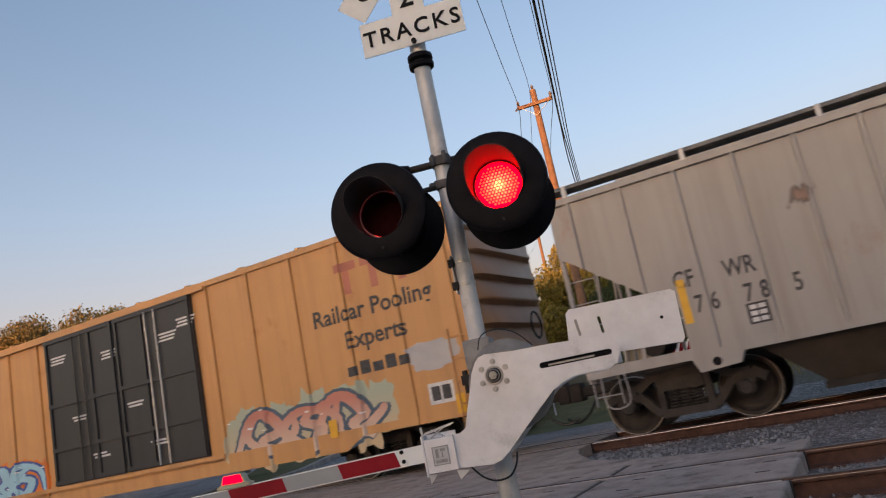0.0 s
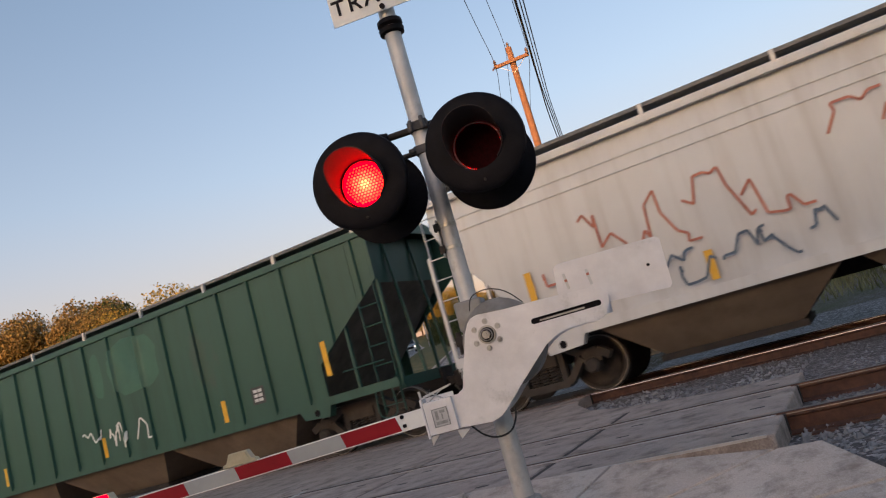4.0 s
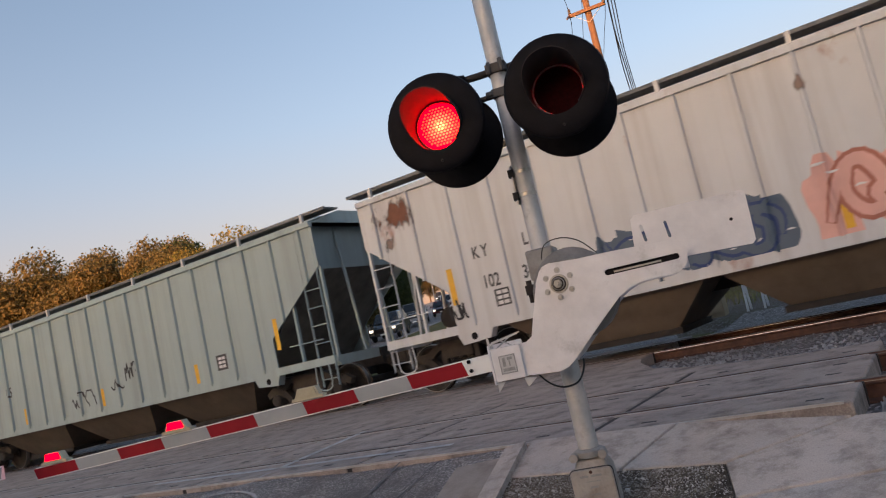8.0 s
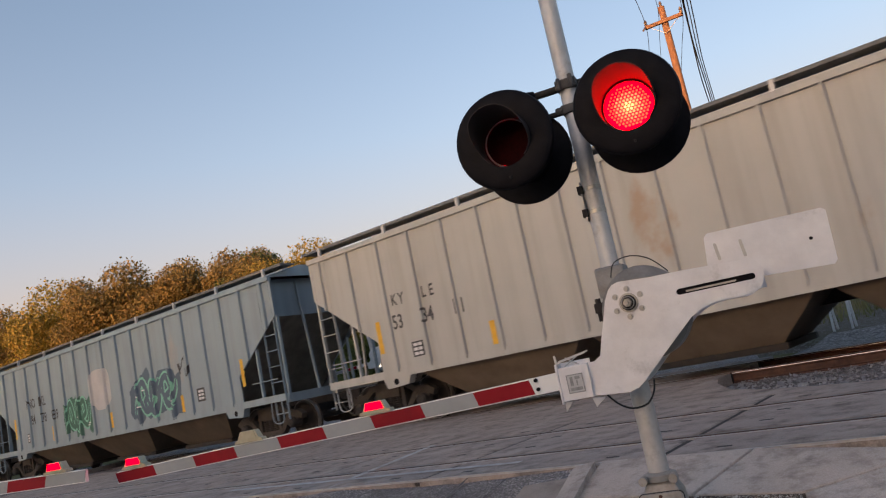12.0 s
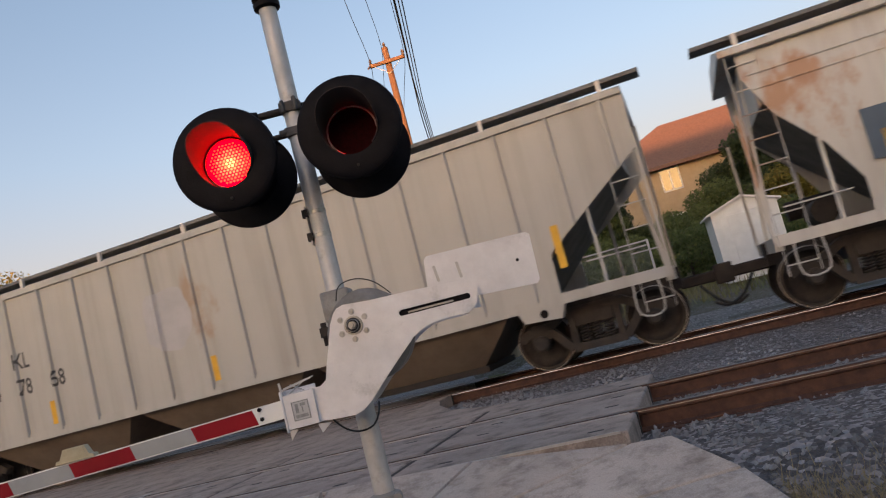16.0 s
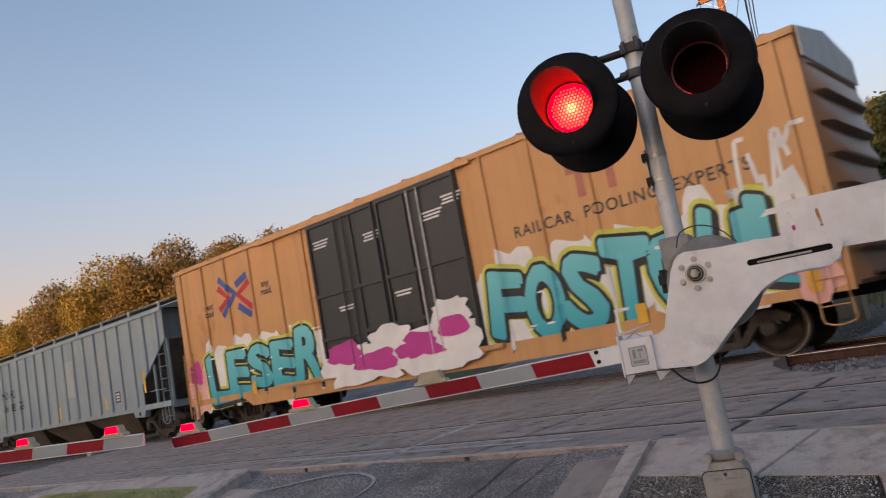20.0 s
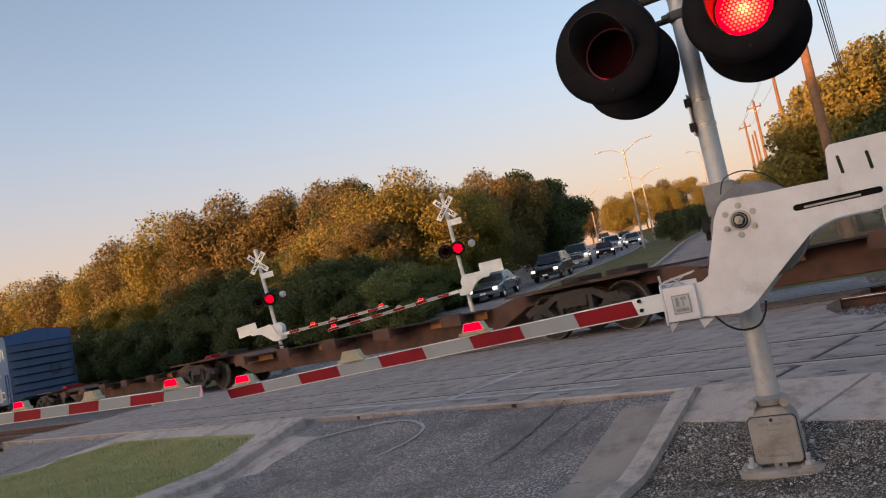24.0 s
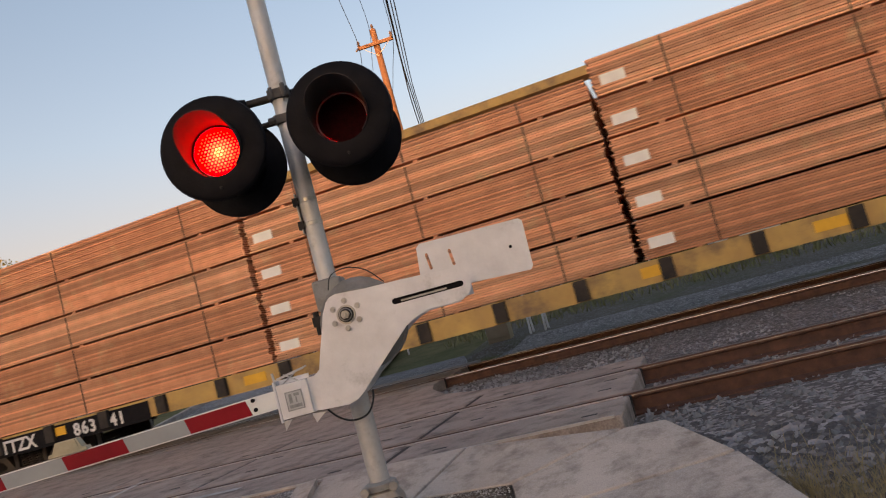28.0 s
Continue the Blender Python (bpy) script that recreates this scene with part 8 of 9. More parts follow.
CREAM = carpaint("dirty_cream_paint", (0.44, 0.435, 0.415), (0.36, 0.27, 0.2), 0.3)
GREYP = carpaint("faded_grey_paint", (0.25, 0.315, 0.365), (0.3, 0.3, 0.3), 0.25)
SOOTY = carpaint("sooty_grey_paint", (0.355, 0.336, 0.325), (0.29, 0.18, 0.14), 0.42)
PALE = carpaint("pale_grey_paint", (0.58, 0.59, 0.6), (0.36, 0.34, 0.32), 0.25)
MAROON = carpaint("grey_paint_streaked_with_rust", (0.5, 0.52, 0.53), (0.3, 0.2, 0.18), 0.3, 0.9, band=(0.13, 0.045, 0.045))
GREEN = carpaint("dull_green_paint", (0.02, 0.08, 0.062), (0.035, 0.07, 0.058), 0.3)
RUSTW = carpaint("white_paint_with_rust_patches", (0.58, 0.59, 0.605), (0.3, 0.13, 0.08), 0.36, 0.7)
BLUEG = carpaint("pale_blue_grey_paint", (0.32, 0.395, 0.405), (0.28, 0.31, 0.31), 0.3)
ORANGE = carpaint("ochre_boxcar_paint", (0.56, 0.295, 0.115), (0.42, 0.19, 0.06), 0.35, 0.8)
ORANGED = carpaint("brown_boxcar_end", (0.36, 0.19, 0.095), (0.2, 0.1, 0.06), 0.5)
BLACKD = carpaint("black_door_paint", (0.03, 0.03, 0.035), (0.07, 0.06, 0.06), 0.4)
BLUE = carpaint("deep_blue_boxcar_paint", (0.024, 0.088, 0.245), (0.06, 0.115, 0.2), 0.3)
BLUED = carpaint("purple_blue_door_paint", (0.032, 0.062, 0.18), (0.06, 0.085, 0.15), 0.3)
# ends in a darker blue than the sides, with near-black blotches
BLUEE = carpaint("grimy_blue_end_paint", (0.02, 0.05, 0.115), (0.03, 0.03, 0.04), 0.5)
C_ = {k: mat("spray_" + k, c, 0.6, 0, tuple(v * 0.85 for v in c), 2) for k, c in dict(white=(0.75, 0.75, 0.75), black=(0.02, 0.02, 0.025), magenta=(0.5, 0.04, 0.28), pink=(0.75, 0.42, 0.36), green=(0.03, 0.2, 0.14), mint=(0.2, 0.5, 0.38), orange=(0.75, 0.2, 0.03), lime=(0.6, 0.6, 0.1), red=(0.5, 0.03, 0.05), slate=(0.08, 0.12, 0.17), brick=(0.45, 0.16, 0.11), grey=(0.45, 0.45, 0.47), blue=(0.05, 0.1, 0.35), sky=(0.3, 0.55, 0.7), yellow=(0.8, 0.55, 0.05), moss=(0.04, 0.13, 0.1), rust=(0.34, 0.12, 0.075), rustpale=(0.44, 0.28, 0.22), buff=(0.52, 0.47, 0.41), navy=(0.02, 0.05, 0.16), silver=(0.5, 0.54, 0.58), seafoam=(0.2, 0.3, 0.3), steel=(0.3, 0.32, 0.35), dim=(0.35, 0.39, 0.425)).items()}


C_["chrome"] = fade("chrome", (0.1, 0.09, 0.1), (0.8, 0.79, 0.79), 0.45)
C_["blush"] = fade("blush", (0.5, 0.2, 0.15), (0.62, 0.5, 0.4), 0.35)
C_["sage"] = fade("sage", (0.36, 0.42, 0.34), (0.55, 0.42, 0.26), 0.4)
C_["ember"] = fade("ember", (0.8, 0.33, 0.04), (0.6, 0.07, 0.03), 0.4)
C_["straw"] = fade("straw", (0.72, 0.5, 0.36), (0.62, 0.6, 0.1), 0.35)


def red_logo(car, L, ribs, w, d, y, x, z, n=3):
    for k in range(n):
        x0 = k * 0.6
        paint("logo_shape", flat(rect(x0, x0 + 0.5, 0.14, 0.3), rect(x0 + 0.17, x0 + 0.33, -0.3, 0.14)), C_["brick"], car, ribs, w, d, y, "faded red block logo", 1, (x, z))


def box1(car, L, ribs, w, d, y):
    red_logo(car, L, ribs, w, d, y, 14.75, 3.68)
    paint("writing", letters("Railcar Pooling", 0.44, INK, 0.008), INK, car, ribs, w, d, y, "dark painted words", 1, (15.4, 3.05))
    paint("writing", letters("Experts", 0.44, INK, 0.008), INK, car, ribs, w, d, y, "dark painted words", 1, (15.42, 2.53))
    paint("logo_bar", flat(*[rect(-0.68 + 0.28 * i, -0.46 + 0.28 * i, -0.11, 0.13 if i % 2 else 0.06) for i in range(5)]), INK, car, ribs, w, d, y, "dark bars of small writing", 1, (15.38, 2.0))
    throwup(car, 3, 11.6, 15.5, 0.62, 1.75, C_["blush"], C_["slate"], ribs, w, d, y, C_["sage"], 3)
    throwup(car, 2, 3.0, 5.9, 0.85, 1.75, C_["sky"], C_["blue"], ribs, w, d, y, C_["orange"], 5)
    paint("paint_panel", flat(blob(0, 0, 1.0, 0.5, seed=4)), C_["grey"], car, ribs, w, d, y, "sprayed-out pale patch", 1, (16.5, 1.95))
    paint("data_panel", flat(rect(-0.25, 0.25, -0.18, 0.18)), WHITEINK, car, ribs, w, d, y, "data panel", 1, (16.54, 1.28))
    paint("data_panel", flat(rect(-0.19, -0.02, -0.12, 0.12), rect(0.02, 0.19, -0.12, 0.12)), INK, car, ribs, w, d, y, "data panel", 2, (16.54, 1.28))


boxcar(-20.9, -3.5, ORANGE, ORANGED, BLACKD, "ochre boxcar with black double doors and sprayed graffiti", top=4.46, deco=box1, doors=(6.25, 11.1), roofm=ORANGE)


RUSTS = {}


def rust_film(key):
    """Rust as a ragged film: noise eats the paint away towards the patch's middle."""
    if key not in RUSTS:
        c = {"rust": (0.24, 0.1, 0.06), "rustpale": (0.36, 0.25, 0.2), "white": (0.6, 0.6, 0.62), "cream": (0.5, 0.47, 0.38), "yellow": (0.6, 0.5, 0.12), "black": (0.02, 0.022, 0.03)}[key]
        m = mat("flaking_" + key, c, 0.85, 0, tuple(v * 0.7 for v in c), 5, 0.2)
        n, l = m.node_tree.nodes, m.node_tree.links
        tc, oi, nz, ad, rp = n.new("ShaderNodeTexCoord"), n.new("ShaderNodeObjectInfo"), n.new("ShaderNodeTexNoise"), n.new("ShaderNodeVectorMath"), n.new("ShaderNodeValToRGB")
        sb, ln, mr, mu = n.new("ShaderNodeVectorMath"), n.new("ShaderNodeVectorMath"), n.new("ShaderNodeMapRange"), n.new("ShaderNodeMath")
        sb.inputs[1].default_value = (0.5, 0.5, 0.5)
        sb.operation, ln.operation, ad.operation, mu.operation = "SUBTRACT", "LENGTH", "ADD", "ADD"
        l.new(tc.outputs["Generated"], sb.inputs[0])
        gz = n.new("ShaderNodeVectorMath")
        gz.operation, gz.inputs[1].default_value = "MULTIPLY", (1.0, 0.0, 1.0)
        l.new(sb.outputs[0], gz.inputs[0])
        l.new(gz.outputs[0], ln.inputs[0])
        for k, v in ((1, 0.0), (2, 0.5), (3, 0.17), (4, -0.3)):
            mr.inputs[k].default_value = v
        l.new(ln.outputs["Value"], mr.inputs[0])
        sc = n.new("ShaderNodeMapping")
        sc.inputs["Scale"].default_value = (1.5, 1.5, 0.7)
        l.new(tc.outputs["Object"], sc.inputs[0])
        l.new(sc.outputs[0], ad.inputs[0])
        l.new(oi.outputs["Random"], ad.inputs[1])
        nz.inputs["Scale"].default_value, nz.inputs["Detail"].default_value, nz.inputs["Roughness"].default_value = 2.6, 9.0, 0.68
        l.new(ad.outputs[0], nz.inputs["Vector"])
        l.new(nz.outputs[0], mu.inputs[0])
        l.new(mr.outputs[0], mu.inputs[1])
        rp.color_ramp.elements[0].position, rp.color_ramp.elements[1].position = 0.46, 0.58
        rp.color_ramp.elements[1].color = (0.88, 0.88, 0.88, 1)
        l.new(mu.outputs[0], rp.inputs[0])
        l.new(rp.outputs[0], n["Principled BSDF"].inputs["Alpha"])
        RUSTS[key] = m
    return RUSTS[key]


def flaking(car, x, z, w_, h, material, ribs, w, depth, y):
    """Rust that breaks through the paint and runs down."""
    paint("rust_patch", flat(rect(-w_ * 0.8, w_ * 0.8, -h * 0.8, h * 0.8)), material, car, ribs, w, depth, y, "ragged patch of worn or sprayed paint", 0.5, (x, z))


def tagger(items):
    def run(car, L, ribs, w, d, y):
        for it in items:
            if it[0] == "t":
                throwup(car, it[1], it[2], it[3], it[4], it[5], C_[it[6]], C_[it[7]], ribs, w, d, y, C_[it[8]] if it[8] else None, 4 + int(it[2]))
            elif it[0] == "s":
                scribble(car, it[1], it[2], it[3], it[4], C_[it[5]], ribs, w, d, y, int(it[1] * 7), it[6])
            elif it[0] == "f":
                flaking(car, it[1], it[2], it[3], it[4], rust_film(it[5]), ribs, w, d, y)
            elif it[0] == "p":
                paint("paint_patch", flat(blob(0, 0, it[3], it[4], seed=int(it[1] * 5), rough=0.06)), C_[it[5]], car, ribs, w, d, y, "painted-out patch", 1, (it[1], it[2]))
            elif it[0] == "r":
                paint("paint_panel", flat(rect(-it[3] / 2, it[3] / 2, -it[4] / 2, it[4] / 2)), C_[it[5]], car, ribs, w, d, y, "painted panel", 1, (it[1], it[2]))
    return run


hopper(-1.8, 14.25, SOOTY, "sooty grey covered hopper car with rust stains, ribbed sides", (("CF WR", 2.2, 2.14, 0.36), ("7 6", 2.05, 1.74, 0.36), ("7 8", 2.75, 1.74, 0.36), ("5", 3.3, 1.74, 0.36)), deco=tagger((("f", 8.3, 2.7, 0.3, 0.6, "rust"), ("f", 7.0, 2.9, 0.45, 0.4, "rustpale"), ("f", 9.9, 2.2, 0.5, 0.4, "rustpale"), ("f", 10.6, 3.1, 0.4, 0.3, "rust"), ("f", 12.0, 2.4, 0.5, 0.5, "rustpale"), ("f", 3.6, 2.9, 0.5, 0.4, "rustpale"), ("f", 5.4, 1.7, 0.5, 0.6, "rustpale"), ("f", 6.1, 3.3, 0.6, 0.3, "rustpale"), ("r", 10.2, 1.45, 0.4, 0.26, "steel"), ("r", 11.3, 1.5, 0.4, 0.26, "steel"))))
hopper(15.6, 32.35, MAROON, "grey hopper car streaked with dark red rust", (("CF", 2.42, 2.27, 0.36), ("76", 2.46, 1.95, 0.36), ("WR", 3.24, 2.28, 0.36), ("536", 3.29, 1.94, 0.36)), deco=tagger((("r", 2.47, 1.78, 0.72, 1.25, "grey"), ("r", 3.3, 1.8, 0.74, 1.25, "grey"))))
hopper(33.8, 50.0, GREEN, "dark green covered hopper car with white number panels", (("CF\n810", 3.0, 2.2, 0.4), ("WR\n23", 3.85, 2.25, 0.4)), ink=INK, deco=tagger((("r", 3.0, 2.2, 0.74, 0.85, "grey"), ("r", 3.85, 2.25, 0.7, 0.85, "grey"), ("s", 7.8, 1.62, 0.5, 0.45, "white", 1), ("s", 8.75, 1.6, 0.6, 0.55, "white", 2), ("s", 9.6, 1.6, 0.6, 0.45, "white", 1), ("p", 9.6, 3.0, 1.6, 1.2, "moss"), ("p", 8.4, 3.0, 0.35, 1.0, "moss"))))
hopper(51.1, 67.4, PALE, "pale grey smooth-sided hopper car with rusty faded lettering", (), curved=True, deco=tagger((("s", 4.0, 2.3, 4.0, 0.9, "brick", 5), ("s", 8.5, 2.8, 4.0, 0.5, "brick", 6), ("s", 5.0, 1.5, 3.0, 0.5, "slate", 5))))
hopper(68.7, 84.9, RUSTW, "white hopper car with rust patches and orange bubble letters", (("K Y", 2.95, 2.07, 0.28), ("L E", 3.75, 2.07, 0.28), ("260 145", 3.4, 1.75, 0.3)), deco=tagger((("f", 3.3, 2.6, 0.4, 0.5, "rustpale"), ("f", 0.8, 3.2, 1.0, 1.1, "rust"), ("f", 1.0, 2.7, 0.25, 0.5, "rust"), ("f", 13.3, 2.8, 0.75, 1.5, "rust"), ("f", 13.5, 2.3, 0.3, 0.7, "rustpale"), ("f", 15.1, 3.4, 1.5, 0.9, "rust"), ("f", 15.5, 3.2, 0.4, 0.5, "rust"), ("f", 7.0, 2.95, 0.3, 0.5, "rustpale"), ("f", 7.9, 2.6, 0.2, 1.1, "rustpale"), ("t", "KiNK", 4.2, 7.95, 0.98, 2.1, "ember", "black", "green"), ("t", "REEK", 8.0, 11.1, 0.98, 2.16, "straw", "black", "green"), ("t", "BANG", 11.1, 14.4, 1.0, 2.15, "ember", "black", "green"))))
hopper(86.2, 102.15, BLUEG, "pale blue-grey covered hopper car with black numbers", (("K Y", 2.3, 2.6, 0.32), ("L E", 3.1, 2.62, 0.32), ("83 34 35", 2.95, 2.18, 0.4)), deco=tagger((("s", 7.2, 1.5, 0.9, 0.4, "black", 3), ("s", 8.7, 1.7, 0.4, 0.3, "black", 1), ("s", 9.4, 1.75, 0.5, 0.7, "black", 2))))
hopper(103.4, 119.4, RUSTW, "weathered white hopper car with slate and pink graffiti", (("K Y", 2.45, 2.3, 0.3), ("L E", 3.45, 2.3, 0.3), ("102 342", 2.95, 1.76, 0.32)), deco=tagger((("f", 0.8, 3.4, 1.1, 0.8, "rust"), ("f", 0.6, 2.9, 0.3, 0.4, "rustpale"), ("f", 14.2, 3.2, 0.9, 1.5, "rust"), ("f", 15.2, 3.4, 1.2, 1.0, "rust"), ("f", 15.4, 3.3, 1.1, 1.2, "rustpale"), ("f", 14.6, 1.7, 0.5, 0.8, "rustpale"), ("f", 10.6, 2.9, 0.3, 0.4, "rustpale"), ("f", 8.0, 3.3, 0.25, 0.3, "rustpale"), ("t", 5, 4.6, 7.4, 1.1, 2.0, "slate", "navy", "slate"), ("t", 4, 7.8, 10.9, 1.12, 2.25, "pink", "brick", "pink"), ("r", 12.9, 1.92, 0.3, 0.38, "steel"), ("r", 12.95, 1.5, 0.3, 0.38, "steel"), ("s", 1.75, 1.5, 0.4, 0.5, "black", 2))))
hopper(120.4, 136.5, GREYP, "grey covered hopper car with bold black number", (("NO KL", 3.47, 2.53, 0.43), ("84 82 69", 3.87, 2.0, 0.43)), deco=tagger((("r", 3.08, 2.54, 0.56, 0.46, "silver"), ("r", 3.88, 2.54, 0.56, 0.46, "silver"), ("r", 3.5, 2.02, 0.6, 0.42, "silver"), ("s", 5.6, 1.95, 0.6, 0.5, "black", 2))))
hopper(137.75, 153.6, GREYP, "grey hopper car with dark green sprayed blobs", (("NO KL", 3.5, 2.52, 0.43), ("84 78 89", 3.9, 1.99, 0.43)), deco=tagger((("t", 3, 5.3, 6.95, 1.25, 2.35, "moss", "mint", "moss"), ("t", 3, 9.3, 11.6, 1.2, 2.4, "slate", "mint", "slate"), ("p", 7.6, 2.4, 1.2, 1.2, "grey"), ("s", 12.0, 2.35, 0.6, 0.5, "black", 2))))
hopper(155.0, 171.4, CREAM, "cream covered hopper car with faint lettering", (("K Y", 2.4, 2.5, 0.32), ("L E", 3.2, 2.5, 0.32), ("53 34 11", 3.1, 2.05, 0.4)))
hopper(172.7, 188.4, CREAM, "cream hopper car with small black number", (("N O K L", 2.8, 2.4, 0.34), ("84 00 54", 2.75, 2.02, 0.3)))
hopper(189.6, 205.55, carpaint("dusty_mid_grey_paint", (0.4, 0.4, 0.41), (0.28, 0.26, 0.25), 0.3), "smooth grey hopper car with red and black wildstyle graffiti", (("850446", 3.5, 1.97, 0.46),), curved=True, bays=4, deco=tagger((("r", 3.25, 2.53, 1.2, 0.42, "white"), ("r", 3.2, 1.3, 1.6, 0.22, "sky"), ("r", 1.6, 1.25, 0.9, 0.2, "yellow"), ("s", 6.4, 2.1, 1.8, 0.7, "black", 5), ("p", 6.2, 1.75, 0.9, 0.35, "white"), ("p", 6.6, 1.9, 0.7, 0.5, "grey"), ("s", 7.4, 1.7, 1.5, 0.25, "slate", 4), ("t", 6, 8.8, 13.6, 1.02, 2.35, "chrome", "black", "red"))))
hopper(206.8, 222.7, CREAM, "dirty cream hopper car with black number", (("NO KL", 3.47, 2.53, 0.43), ("84 78 68", 3.87, 2.03, 0.43)), deco=tagger((("p", 7.3, 2.5, 1.0, 1.1, "grey"),)))
hopper(224.1, 240.0, carpaint("pale_cream_paint", (0.57, 0.55, 0.52), (0.42, 0.24, 0.15), 0.5, 0.8), "smooth cream hopper car with rust spots and faint graffiti", (("852789", 2.3, 2.02, 0.34),), curved=True, bays=4, deco=tagger((("r", 2.3, 2.14, 1.6, 0.7, "slate"), ("r", 6.0, 2.95, 2.0, 0.75, "white"), ("t", 5, 3.4, 7.0, 1.12, 1.95, "buff", "white", None), ("t", 4, 7.4, 10.4, 1.12, 1.95, "buff", "grey", None), ("t", 5, 10.6, 13.0, 1.15, 2.15, "buff", "sage", None), ("s", 13.4, 1.8, 1.2, 0.4, "grey", 4))))
hopper(241.1, 256.9, GREYP, "grey ribbed hopper car with large black number", (("NO KL", 3.47, 2.53, 0.43), ("84 82 26", 3.87, 2.02, 0.43)), deco=tagger((("r", 9.2, 2.5, 0.8, 1.25, "dim"),)))


TEALF = fade("teal_fade", (0.16, 0.55, 0.6), (0.015, 0.34, 0.43), 0.7)


def box2(car, L, ribs, w, d, y):
    throwup(car, "LESER", 1.0, 6.0, 0.75, 2.3, TEALF, C_["black"], ribs, w, d, y, C_["white"], 2, None, C_["lime"])
    throwup(car, "FOSTOUL", 10.98, 17.0, 0.75, 2.5, TEALF, C_["black"], ribs, w, d, y, C_["white"], 4, None, C_["lime"])
    for k, (x, z, bw, bh, c) in enumerate(((7.4, 1.1, 2.6, 0.85, "white"), (9.6, 1.15, 2.6, 0.95, "white"), (8.4, 1.55, 1.2, 0.5, "white"), (10.2, 1.75, 1.0, 0.6, "white"), (6.9, 1.4, 1.1, 0.5, "magenta"), (7.9, 1.12, 1.3, 0.42, "magenta"), (9.2, 1.25, 1.2, 0.5, "magenta"), (10.2, 1.5, 0.8, 0.4, "magenta"), (0.55, 1.2, 0.9, 1.3, "pink"), (0.5, 1.7, 0.6, 0.6, "magenta"), (L - 0.5, 1.5, 0.8, 0.7, "magenta"), (L - 0.45, 1.05, 0.6, 0.6, "pink"))):
        on = x > 6.1 and x < 11
        paint("graffiti_cloud", flat(blob(0, 0, bw, bh, seed=9 + k, rough=0.2)), C_[c], car, [] if on else ribs, w, d, y - (0.122 if on else 0), "sprayed cloud of colour", k * 0.5, (x, z))
    for c, line in (('blue', ((-0.68, 0.55), (0.01, 0.04), (-0.65, -0.46))), ('red', ((-0.75, 0.32), (-0.29, -0.02), (-0.78, -0.28))), ('red', ((0.7, 0.25), (0.14, -0.01), (0.72, -0.45))), ('blue', ((0.09, 0.25), (0.64, 0.43))), ('blue', ((0.1, -0.3), (0.65, -0.63)))):
        paint("logo_shape", stripe(line, 0.18), C_[c], car, ribs, w, d, y, "bent painted stripe", 1 if c == "red" else 2, (2.84, 3.5))
    red_logo(car, L, ribs, w, d, y, 13.3, 3.5, 2)
    for word, x, z in (("next", 1.55, 3.4), ("load", 1.55, 3.2), ("any", 4.2, 3.55), ("road", 4.2, 3.35)):
        paint("writing", letters(word, 0.24, INK, 0.006), INK, car, ribs, w, d, y, "small dark painted word", 1, (x, z))
    paint("writing", letters("RAILCAR  POOLING  EXPERTS", 0.3, INK, 0.003, 1.12), INK, car, ribs, w, d, y, "dark painted words", 1, (14.2, 2.92))
    scribble(car, 16.6, 2.85, 1.2, 0.9, C_["white"], ribs, w, d, y, 3, 3, 0.035)


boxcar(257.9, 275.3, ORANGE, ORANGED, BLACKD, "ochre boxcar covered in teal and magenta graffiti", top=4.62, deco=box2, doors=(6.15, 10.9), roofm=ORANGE)


